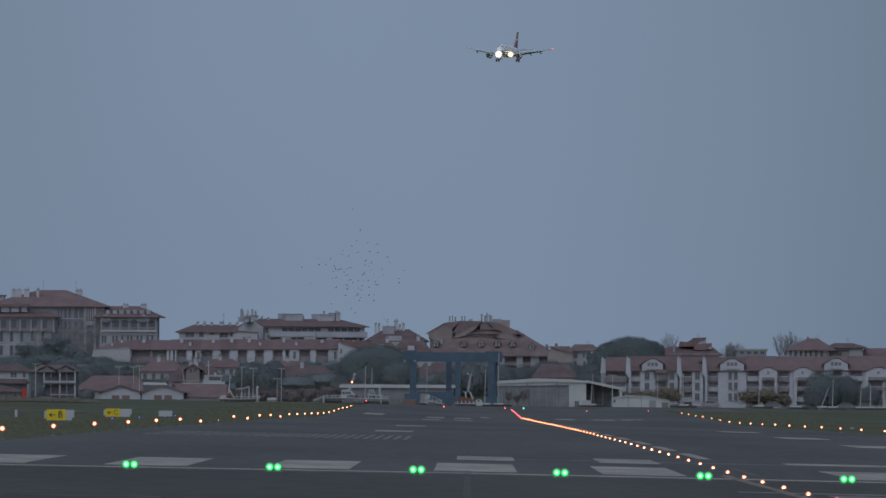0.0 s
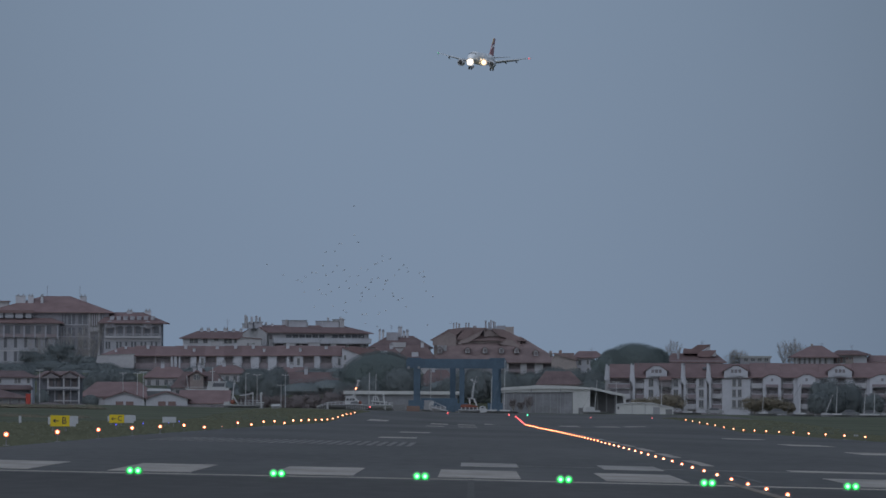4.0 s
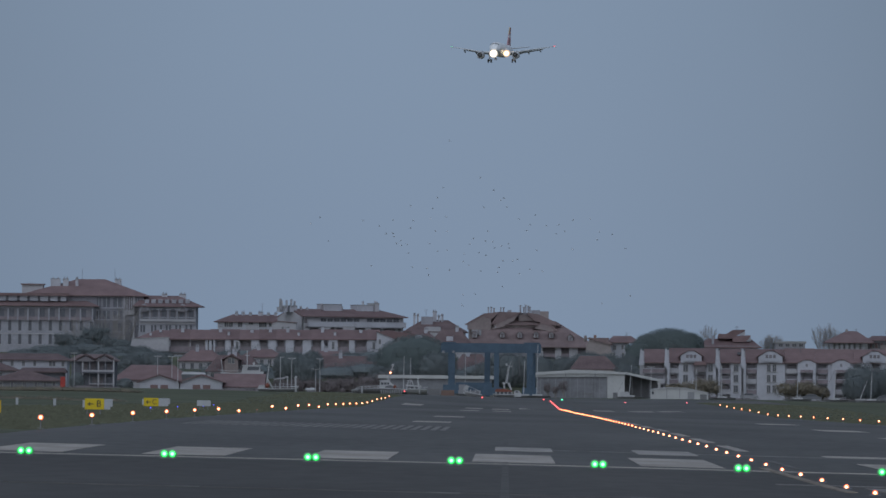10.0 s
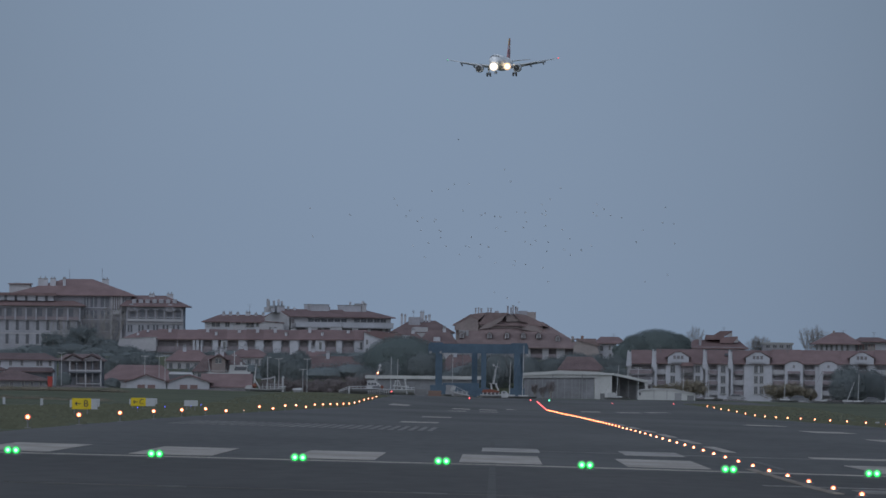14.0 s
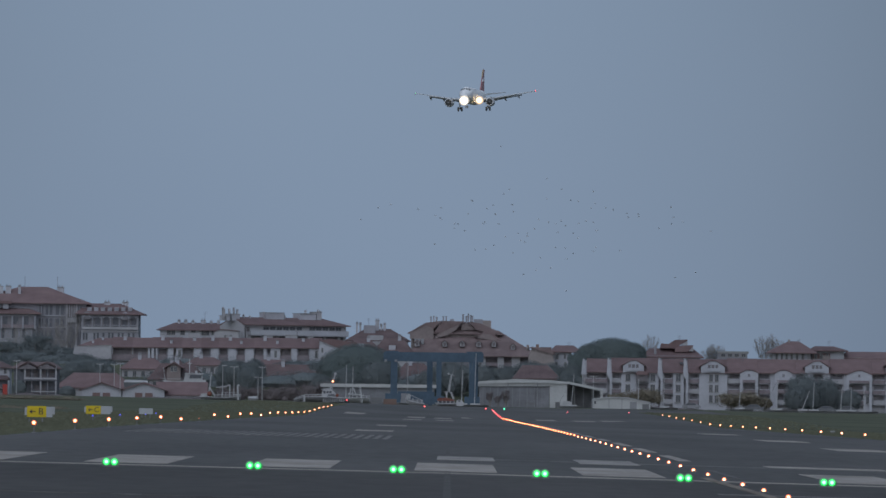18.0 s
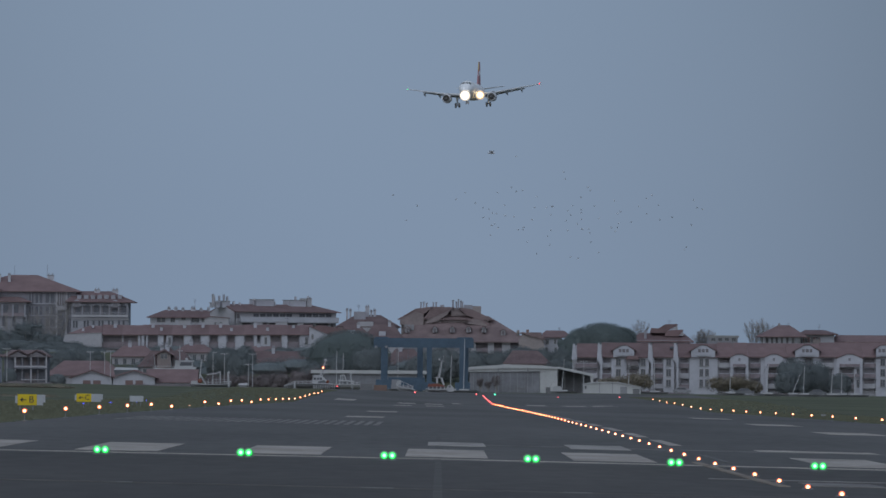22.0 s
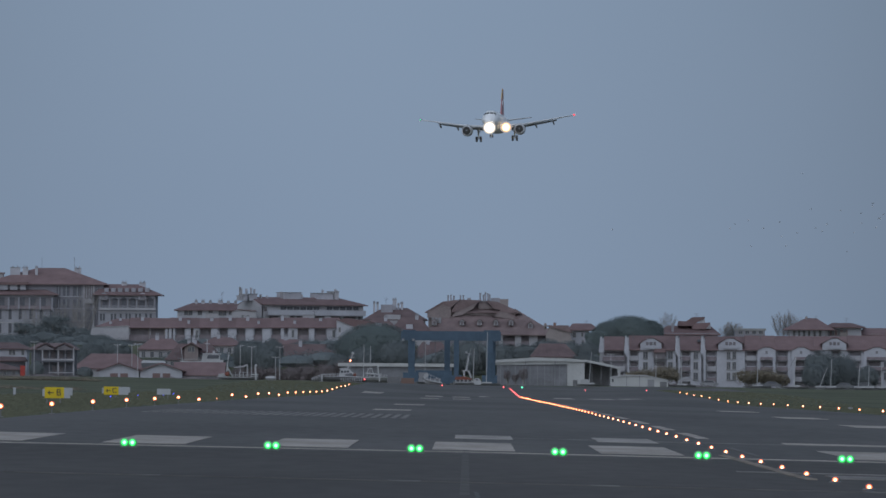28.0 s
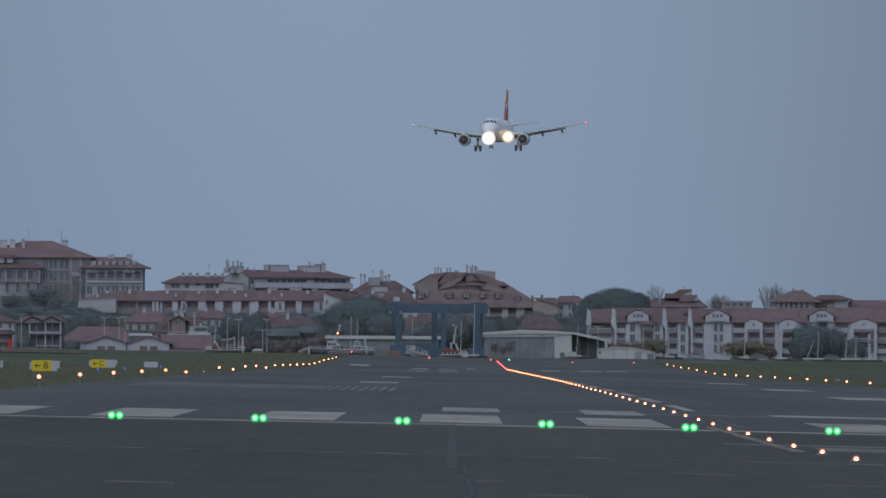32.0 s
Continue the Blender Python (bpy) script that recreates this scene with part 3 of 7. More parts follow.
def slab(parent, name, material, outline, d, y0, y1, label=""):
    """A prism whose front face has this outline."""
    o = parent.matrix_basis.translation
    pts = [(ax(u, d) - o.x, az(u, v, d) - o.z) for u, v in outline]
    return part(name, solid(N(), [(p, d + y0 - o.y, q) for p, q in pts], [(p, d + y1 - o.y, q) for p, q in pts]), material, parent, label)


def pitched(parent, name, material, u0, u1, t0, t1, v0, v1, d, y0, y1, ridge=0.6, label=""):
    """A hipped roof: eaves u0 to u1 at v0, ridge t0 to t1 at v1."""
    o = parent.matrix_basis.translation
    ym = y0 + (y1 - y0) * ridge
    za, zb, um = az((u0 + u1) / 2, v0, d) - o.z, az((t0 + t1) / 2, v1, d) - o.z, d - o.y
    lo = [(ax(u0, d) - o.x, um + y0), (ax(u1, d) - o.x, um + y0), (ax(u1, d) - o.x, um + y1), (ax(u0, d) - o.x, um + y1)]
    hi = [(ax(t0, d) - o.x, um + ym), (ax(t1, d) - o.x, um + ym), (ax(t1, d) - o.x, um + ym + 0.4), (ax(t0, d) - o.x, um + ym + 0.4)]
    bm = N()
    solid(bm, [(*p, za - 0.25) for p in lo], [(*p, za) for p in lo])
    solid(bm, [(*p, za + 0.003) for p in lo], [(*p, zb) for p in hi])
    return part(name, bm, material, parent, label)


def pane(parent, u, v0, v1, wide, d, y, frame_material=None):
    """A window whose pane spans v0 to v1 and whose width is given in u."""
    o, k = parent.matrix_basis.translation, d / 15900
    return window(parent, ax(u, d) - o.x, d + y - o.y, az(u, v1, d) - o.z, wide * k, (v1 - v0) * k, frame_material)


# the grand hotel on the hill
hotel = house("hotel", "grand old hotel block with a hipped red roof and tall chimneys", -123.82, -93.16, 2300, 16, 7.09, 22.85, 27.05, "hip", HOTELWALL, TILE,
              rows=[(9.55, 2.2, 1.2, [((u - 826) * 0.14465) for u in (112, 124, 136, 166)])],
              chimneys=[(-100.10, 24.45, 26.90, 1.7)], over=1.2, inset=(14.6, 11.5), category="hotel")
for v0, v1 in ((524, 507), (545, 530), (566, 552)):
    for u0, u1 in ((99, 106), (110, 122), (128, 143), (168, 173)):
        extra(hotel, "window_bay", TIMBER_SHADE, (u0 - 826) * 0.14465, (u1 - 826) * 0.14465, 2299.85, 2300, 2.15 + (646 - v0) * 0.14465, 2.15 + (646 - v1) * 0.14465, "dark shaded window bay")
        extra(hotel, "mullion", OLDSTONE, ((u0 + u1) / 2 - 826) * 0.14465 - 0.1, ((u0 + u1) / 2 - 826) * 0.14465 + 0.1, 2299.75, 2299.85, 2.15 + (646 - v0) * 0.14465, 2.15 + (646 - v1) * 0.14465)
    extra(hotel, "sill_band", OLDSTONE, (97 - 826) * 0.14465, (146 - 826) * 0.14465, 2299.7, 2299.84, 2.15 + (646 - v0 - 2.2) * 0.14465, 2.15 + (646 - v0) * 0.14465)
extra(hotel, "timber_panel", TIMBER, -97.79, -95.76, 2299.7, 2300, 19.26, 22.44, "dark half-timbered panel")
for u in (152, 156, 160):
    extra(hotel, "timber_post", WHITEWASH, ((u - 826) * 0.14465), ((u - 826) * 0.14465) + 0.15, 2299.6, 2299.7, 19.26, 22.44)
left_wing = house("hotel_wing", "long hotel wing with an arcaded gallery under a red roof", -133.23, -105.74, 2298, 14, 6.96, 20.12, 23.16, "hip", OLDSTONE, TILE, over=1.2,
                  chimneys=[(-116.01, 22.75, 26.94, 2.5), (-113.41, 22.75, 26.94, 1.4), (-122.38, 22.75, 25.50, 1.8), (-110.52, 22.75, 26.94, 0.7)], category="hotel", group="hotel wings")
# Flush panel; its darker colour stands for the shade of a recessed gallery.
extra(left_wing, "gallery", LOGGIA, -132.94, -106.18, 2297.9, 2298, 16.36, 19.40, "flat gallery wall with shade in its colour")
for u in (-91, -73, -55, -37, -19, -1, 17, 35, 54, 72, 90):
    block(left_wing, "gallery_door", TIMBER_SHADE, u - 4.5 + 3.5, u + 4.5 + 3.5, 526.5, 545, 2298, -0.2, -0.1, "dark tall gallery door")
    for v0, v1 in ((550, 565), (573, 589)):
        pane(left_wing, u, v0, v1, 5.5, 2298, -0.05, TIMBER_SHADE)
        slab(left_wing, "window_head", TIMBER_SHADE, [(u - 2.7, v0), (u - 2.2, v0 - 2), (u, v0 - 3), (u + 2.2, v0 - 2), (u + 2.7, v0)], 2298, -0.12, 0, "dark arched window head")
        block(left_wing, "sill", CREAM, u - 4, u + 4, v1 + 0.6, v1 + 2, 2298, -0.25, 0)
block(left_wing, "penthouse", CREAM, -36, 2, 484, 500, 2298, 5, 10, "flat-roofed cream penthouse")
block(left_wing, "penthouse_roof", TILE_DARK, -38, 4, 482, 484, 2298, 4.5, 10.5)
for u in (-93, -75, -57, -40, -22, -3, 15, 33, 52, 71, 92):
    extra(left_wing, "column", OLDSTONE, ((u - 826) * 0.14465) - 0.2, ((u - 826) * 0.14465) + 0.2, 2297.2, 2297.6, 16.07, 19.40)
extra(left_wing, "gallery_rail", BALCONY, -132.94, -106.18, 2297.3, 2297.55, 16.36, 17.23)
extra(left_wing, "string_course", CREAM, -133.08, -105.89, 2297.8, 2298, 12.74, 13.03)
for u0, u1 in ((-76, -62), (-57, -42), (-37, -24), (-19, -5), (-1, 13), (17, 30), (35, 45)):
    extra(left_wing, "clerestory", OLDSTONE, (u0 - 826) * 0.14465, (u1 - 826) * 0.14465, 2298.5, 2302, 2.15 + (646 - 514) * 0.14465, 2.15 + (646 - 505) * 0.14465, "pale clerestory wall")
# The dark strip between the pale walls carries clerestory shade as colour.
extra(left_wing, "clerestory_shade", TIMBER_SHADE, (-90 - 826) * 0.14465, (47 - 826) * 0.14465, 2298.9, 2302.2, 2.15 + (646 - 513) * 0.14465, 2.15 + (646 - 505) * 0.14465, "dark clerestory glazing with shade in its colour")
extra(left_wing, "upper_roof", TILE, (-92 - 826) * 0.14465, (50 - 826) * 0.14465, 2298, 2303, 2.15 + (646 - 505) * 0.14465, 2.15 + (646 - 500) * 0.14465, "upper strip of red roof")
for u in (-30, -6, 9):
    extra(left_wing, "dormer", CREAM, ((u - 826) * 0.14465) - 0.5, ((u - 826) * 0.14465) + 0.5, 2299, 2302, 21.42, 22.43)
right_wing = house("hotel_wing", "hotel wing with arched gables, white pillars and a red roof", -94.31, -79.56, 2297, 14, 8.05, 20.20, 22.95, "hip", OLDSTONE, TILE, over=1.6, inset=(3.0, 6.5),
                                      chimneys=[(-87.95, 22.22, 23.23, 1.4), (-83.32, 22.25, 23.26, 1.6)], category="hotel", group="hotel wings")
# Again a flat panel, with the gallery's shade in its colour.
extra(right_wing, "gallery", LOGGIA, -94.03, -79.85, 2296.9, 2297, 16.58, 19.47, "flat gallery wall with shade in its colour")
for u in (185, 202, 218, 234, 250, 266):
    block(right_wing, "gallery_door", TIMBER_SHADE, u - 4.5, u + 4.5, 530, 546, 2297, -0.2, -0.1, "dark tall gallery door")
    block(right_wing, "valance", OLDSTONE, u - 7, u + 7, 526, 529, 2297, -0.6, -0.3)
for u in (177, 194, 210, 226, 242, 258, 273):
    extra(right_wing, "pillar", OLDSTONE, ((u - 826) * 0.14465) - 0.16, ((u - 826) * 0.14465) + 0.16, 2296.3, 2296.7, 16.15, 19.76)
for u in (184, 252):
    o = right_wing.matrix_basis.translation
    arch = [(((u - 826) * 0.14465) - o.x + 1.25 * math.cos(a), 19.04 - o.z + 1.7 * math.sin(a)) for a in np.linspace(0, math.pi, 9)]
    part("arched_gable", solid(N(), [(p[0], -1.0, p[1]) for p in arch], [(p[0], -0.6, p[1]) for p in arch]), OLDSTONE, right_wing, "white arched gable")
    # The inner arch is a slab darkened like a shaded hole.
    arch = [(((u - 826) * 0.14465) - o.x + 0.85 * math.cos(a), 18.75 - o.z + 1.15 * math.sin(a)) for a in np.linspace(0, math.pi, 9)]
    part("arched_opening", solid(N(), [(p[0], -1.1, p[1]) for p in arch], [(p[0], -1.0, p[1]) for p in arch]), LOGGIA, right_wing, "arched slab coloured as a shaded opening")
for u in (186, 202, 218, 234, 250, 265):
    # Dark slabs on the front paint the shade under the arches.
    slab(right_wing, "arch_head", TIMBER_SHADE, [(u - 4.5, 530), (u - 3.4, 527.6), (u, 526.4), (u + 3.4, 527.6), (u + 4.5, 530)], 2297, -0.66, -0.6, "dark slab for the shade in the arched gallery opening")
    block(right_wing, "balustrade", OLDSTONE, u - 6, u + 6, 541, 542.2, 2297, -0.75, -0.6)
    for k in range(5):
        block(right_wing, "baluster", OLDSTONE, u - 5 + 2.4 * k, u - 4.2 + 2.4 * k, 542.2, 546.5, 2297, -0.72, -0.62)
extra(right_wing, "rail", CREAM, -94.03, -79.70, 2296.2, 2296.4, 16.29, 16.87)
for u in range(188, 270, 12):
    extra(right_wing, "dormer", GREYWALL, ((u - 826) * 0.14465) - 0.55, ((u - 826) * 0.14465) + 0.55, 2297.4, 2300, (2.15 + (134.0 + 0.007 * (u - 826)) * 0.14465), (2.15 + (141.0 + 0.007 * (u - 826)) * 0.14465))

for u in (178, 183, 197, 203, 213, 223, 229, 240, 247, 258, 266):
    pane(right_wing, u, 556, 567, 3.4, 2297, -0.05, TIMBER_SHADE)
portal = [(-97.06 + 0.9 * math.cos(t), 15.65 + 1.1 * math.sin(t)) for t in np.linspace(0, math.pi, 9)]
extra(right_wing, "string_course", CREAM, -94.2, -79.6, 2296.75, 2297, az(230, 553.5, 2297), az(230, 551, 2297))
portal = [(-97.06 + 0.9, 10.29), *portal, (-97.06 - 0.9, 10.29)]
o = hotel.matrix_basis.translation
part("portal", solid(N(), [(p - o.x, -0.25, q - o.z) for p, q in portal], [(p - o.x, 0, q - o.z) for p, q in portal]), TIMBER_SHADE, hotel, "tall dark arched portal")
extra(hotel, "corner_pier", CREAM, -98.36, -97.93, 2299.5, 2300, 8.84, 22.73)
extra(hotel, "corner_pier", CREAM, -95.91, -95.47, 2299.5, 2300, 8.84, 22.73)
extra(hotel, "loggia_rail", CREAM, -98.22, -95.62, 2299.2, 2299.5, 17.96, 19.11)
for u in (70, 128):
    o = hotel.matrix_basis.translation
    part("aerial", rod(N(), (((u - 826) * 0.14465) - o.x, 8, (2.15 + (171.0 + 0.007 * (u - 826)) * 0.14465) - o.z), (((u - 826) * 0.14465) - o.x, 8, (2.15 + (196.0 + 0.007 * (u - 826)) * 0.14465) - o.z), 0.04), DARKMETAL, hotel)

# the terrace in front of it
TD = 2150
terrace_wall = thing("garden_wall", "tall blank cream wall beside the terrace", "wall", (ax(196, TD), TD - 2, 6.8))
slab(terrace_wall, "wall_body", CREAM, [(163, 580), (228, 578), (228, 601), (205, 602), (160, 592)], TD, -2.4, -1.8)
slab(terrace_wall, "coping", CONCRETE, [(162, 579), (229, 576.6), (229, 578), (162, 580.4)], TD, -2.5, -1.7)
UNITS = (  # start, end, white bays (from, to, window or none), tan instead of grey loggia back
    (228, 264, (), 1), (264, 299, ((292, 296, 0),), 1), (299, 327, ((298, 303, 0), (306, 309, 0)), 0), (327, 352, ((327, 337, 0), (342, 352, 348)), 1), (352, 386, ((373, 386, 0),), 1),
    (386, 417, ((403, 417, 0),), 0), (417, 448, ((434, 448, 0),), 0), (448, 479, ((464, 479, 0),), 0), (479, 509, ((497, 502, 0),), 0), (509, 546, ((509, 526, 518),), 1), (546, 578, ((546, 556, 0),), 0), (578, 600, ((578, 599, 590),), 0))
for k, (u0, u1, whites, boards) in enumerate(UNITS):
    x0, x1, um = ax(u0, TD), ax(u1, TD) - 0.03, (u0 + u1) / 2
    z0, ze, zr = az(um, 618, TD), az(um, 579.5, TD), az(um, 564 + 0.8 * (k % 3 == 1), TD)
    unit = thing("terraced_house", "narrow white terraced house with loggia and red tiled roof", "house", ((x0 + x1) / 2, TD, z0), "terrace houses")
    o = unit.matrix_basis.translation
    a, b = x0 - o.x, x1 - o.x
    # Back wall plaster is darker than the bays: loggia shade put into colour.
    part("wall_body", walls_mesh("gx", a, b, 0.8, 10, -3.2, ze - z0, zr - z0), TAN if boards else GREYWALL, unit, "back wall of the loggias with shade in its colour")
    part("roof", roof_mesh("gx", a, b + 0.02, -0.7, 12.3, ze - z0, zr - z0 + 0.25), TILE, unit)
    block(unit, "eave_board", TIMBER, u0, u1, 579.6, 581.2, TD, -0.5, 0.8)
    for v in (603,):
        block(unit, "floor_slab", GREYWALL, u0, u1 - 0.2, v, v + 1.6, TD, 0.1, 0.8)
        block(unit, "balcony", BALCONY, u0 + 0.3, u1 - 0.5, v - 10, v, TD, 0.0, 0.25, "brown boarded balcony front")
    block(unit, "cross_wall", WHITEWASH, u0, u0 + 1.6, 581, 607, TD, 0.3, 0.8)
    last = u0
    for w0, w1, win in whites:
        block(unit, "bay", WHITEWASH, w0, w1, 581, 607, TD, -0.35, 0.8, "white projecting bay")
        if win:
            pane(unit, win, 585, 597, 5, TD, -0.40)
        if w0 - last > 5:
            block(unit, "loggia_door", TIMBER, last + 3, w0 - 2.5, 583, 602, TD, 0.72, 0.8, "dark glazed loggia doors")
        last = w1
    if u1 - last > 5:
        block(unit, "loggia_door", TIMBER, last + 3, u1 - 2.5, 583, 602, TD, 0.72, 0.8, "dark glazed loggia doors")
    if k % 2 == 0 or k == 5:
        chimney(unit, 0.6, 4.2, zr - z0 - 1.0, zr - z0 + (0.5, 0.2, 0.8)[k % 3], 0.75, pots=0)
    if k in (3, 7, 9):
        chimney(unit, -0.9, 2.2, zr - z0 - 2.0, zr - z0 - 0.5, 0.6, pots=0)
wing_roof = thing("terrace_wing", "low end wing of the terrace under a hipped red roof", "house", (ax(203, TD), TD + 2, 8.0))
block(wing_roof, "wall_body", GREYWALL, 176, 227.6, 578, 606, TD, 1.2, 10)
pitched(wing_roof, "roof", TILE, 168, 227.6, 203, 227.4, 578, 564, TD, 0.2, 12, 0.5)
block(wing_roof, "chimney", WHITEWASH, 192, 196, 569, 574, TD, 2.0, 3.0)
block(wing_roof, "chimney", WHITEWASH, 209, 213, 563, 568, TD, 3.5, 4.5)
gable_end = thing("terrace_end_house", "white end house of the terrace with a steep sloping red roof", "house", (ax(612, TD), TD - 4, 6.4))
slab(gable_end, "wall_body", WHITEWASH, [(595.5, 566), (632, 580.5), (618, 588), (610, 600), (610, 640), (595.5, 640)], TD, -4, 5, "white sloping gable wall")
slab(gable_end, "roof", TILE, [(594.5, 564.3), (634, 580), (634, 582), (594.5, 566.3)], TD, -4.4, 5.4)
slab(gable_end, "back_roof", TILE, [(598, 566), (612, 563), (662, 570), (655, 582), (634, 580.5)], TD, 5.6, 12, "red roof slope behind the gable")
for u, v in ((601, 588), (601, 604), (607, 604)):
    pane(gable_end, u, v - 8, v, 4, TD, -4.05)

for u0, u1, v in ((363, 385, 558), (535, 556, 560), (500, 512, 562), (575, 584, 562), (430, 436, 563), (468, 473, 564)):
    hut = thing("roof_shed", "small cream flat-roofed hut behind the terrace", "hut", ((u0 + u1 - 1652) / 2 * 0.13679, 2175, 6.5), "roof huts")
    part("wall_body", box(N(), (u0 - u1) / 2 * 0.13679, (u1 - u0) / 2 * 0.13679, 0, 4, 0, 2.15 + (651 - v) * 0.13679 - 6.5), CREAM, hut)
    part("coping", box(N(), (u0 - u1) / 2 * 0.13679 - 0.1, (u1 - u0) / 2 * 0.13679 + 0.1, -0.1, 4.1, 2.15 + (651 - v) * 0.13679 - 6.497, 2.15 + (651 - v) * 0.13679 - 6.35), CONCRETE, hut)

# flats on the crest
house("hill_house", "white house with a low hipped red roof", -73.56, -55.35, 2280, 14, 10.44, 16.32, 18.18, "hip", WHITEWASH, TILE, over=0.9, inset=4.5,
      rows=[(15.03, 1.3, 1.2, [((u - 826) * 0.14340) for u in (329, 336, 353, 372, 390, 396, 408, 420)])],
      chimneys=[(((u - 826) * 0.14340), (2.15 + (109.0 + 0.007 * (u - 826)) * 0.14340), (2.15 + (651 - v + 0.007 * (u - 826)) * 0.14340), w) for u, v, w in ((345, 534, 0.7), (357, 534, 0.8), (370, 535, 0.7), (388, 533, 1.2), (402, 536, 0.7), (415, 535, 0.7))])
CD, TURN_OUT = 2258, 28
crest = thing("apartment_block", "long white apartment block with a ribbon of windows and red roof", "apartment block", (ax(465, CD), CD, az(465, 580, CD)), turn=TURN_OUT)
co_z, co_l = crest.matrix_basis.translation.z, 176 * 0.142 / math.cos(radians(TURN_OUT))


def crest_x(u):
    return (u - 465) * 0.142 / math.cos(radians(TURN_OUT))


def crest_box(name, material, u0, u1, y0, y1, v0, v1, label=""):
    u = (u0 + u1) / 2
    return part(name, box(N(), crest_x(u0), crest_x(u1), y0, y1, az(u, v1, CD) - co_z, az(u, v0, CD) - co_z), material, crest, label)


eave_z, ridge_z = az(540, 539.5, CD) - co_z, az(540, 526, CD) - co_z
part("wall_body", solid(N(), [(0, y, z) for y, z in ((0, -3), (0, eave_z), (6.2, ridge_z - 0.3), (13, eave_z + 0.4), (13, -3))], [(co_l, y, z) for y, z in ((0, -3), (0, eave_z), (6.2, eave_z + 0.1), (13, eave_z + 0.1), (13, -3))]), CREAM, crest, "cream gable and long front")
part("roof", roof_mesh("hip", -0.5, co_l + 0.9, -1.0, 13.8, eave_z + 0.05, ridge_z, inset=(0.05, 5.0)), TILE, crest)
part("gable", solid(N(), [(-0.75, y, z) for y, z in ((-0.3, -3), (-0.3, eave_z - 0.3), (6.4, ridge_z - 0.15), (13.1, eave_z - 0.3), (13.1, -3))], [(-0.52, y, z) for y, z in ((-0.3, -3), (-0.3, eave_z - 0.3), (6.4, ridge_z - 0.15), (13.1, eave_z - 0.3), (13.1, -3))]), CREAM, crest, "pale cream gable end")
for n in range(12):
    u = 500 + 11.6 * n
    if n != 6:
        window(crest, crest_x(u), -0.05, az(u, 548.5, CD) - co_z, 1.62, 0.78, GREYMETAL)
crest_box("parapet", WHITEWASH, 469, 641, -1.5, -1.2, 549, 557.5, "white balcony parapet")
crest_box("balcony_floor", GREYWALL, 469, 641, -1.5, 0, 557.5, 559)
# Dark strip that paints the shade below the balcony floor.
crest_box("shaded_storey", TIMBER, 476, 636, -0.08, 0, 559.5, 566, "glazing under the balcony with shade in its colour")
for u in (492, 520, 548, 574, 602, 628):
    crest_box("pier", CREAM, u - 2, u + 2, -0.5, -0.08, 559, 568)
crest_box("door", TIMBER, 466, 471, -0.08, 0, 543, 551)
for u0, u1, v, mat in ((445, 450, 524, WHITEWASH), (455, 468, 521, WHITEWASH), (515, 546, 518, WHITEWASH), (574, 602, 519, WHITEWASH), (604, 612, 516, CREAM)):
    crest_box("roof_hut", mat, u0, u1, 4.5, 8.5, v, 532)
    crest_box("hut_coping", CONCRETE, u0 - 0.6, u1 + 0.6, 4.3, 8.7, v - 1, v)
for u, v in ((441, 508), (443, 511), (452, 511), (460, 509), (466, 512), (513, 516), (549, 521), (586, 512), (608, 511), (611, 513), (477, 521), (488, 523), (640, 534)):
    crest_box("chimney", CREAM if u % 2 else WHITEWASH, u - 0.9, u + 0.9, 5.0, 5.7, v, 531 + 0.05 * max(0, u - 600))
cream_annex = thing("hill_house", "plain cream annex between the crest houses", "house", (ax(432, 2248), 2248, 10.0))
slab(cream_annex, "wall_body", CREAM, [(409, 551), (418, 548), (452, 551), (452, 604), (409, 604)], 2248, 0, 8)
slab(cream_annex, "coping", TILE, [(408, 551), (418, 547), (453, 550), (453, 551.4), (418, 548.4), (408, 552.4)], 2248, -0.3, 8.3)
for u in (429, 438.5):
    block(cream_annex, "flue", DARKMETAL, u - 2, u + 2, 558, 564, 2248, -2.0, -1.2)

low = house("hill_house", "red-roofed house with white dormers on the crest", -25.50, -10.43, 2240, 14, 9.92, 14.00, 16.96, "hip", CREAM, TILE_OLD, over=0.6, inset=5.0,
            rows=[(12.73, 1.0, 0.9, [((u - 826) * 0.14088) for u in (660, 675, 690, 705, 722, 738)])],
            chimneys=[(((u - 826) * 0.14088), (2.15 + (96.0 + 0.007 * (u - 826)) * 0.14088), (2.15 + (651 - v + 0.007 * (u - 826)) * 0.14088), w) for u, v, w in ((661, 537, 0.5), (667, 538, 0.5), (697, 531, 1.0), (710, 538, 0.6), (704, 540, 0.5))])
extra(low, "roof_hut", GREYWALL, -21.55, -18.60, 2244, 2249, 15.39, 17.78)
extra(low, "dormer", CREAM, -20.29, -16.62, 2239.5, 2244, 13.01, 15.26)

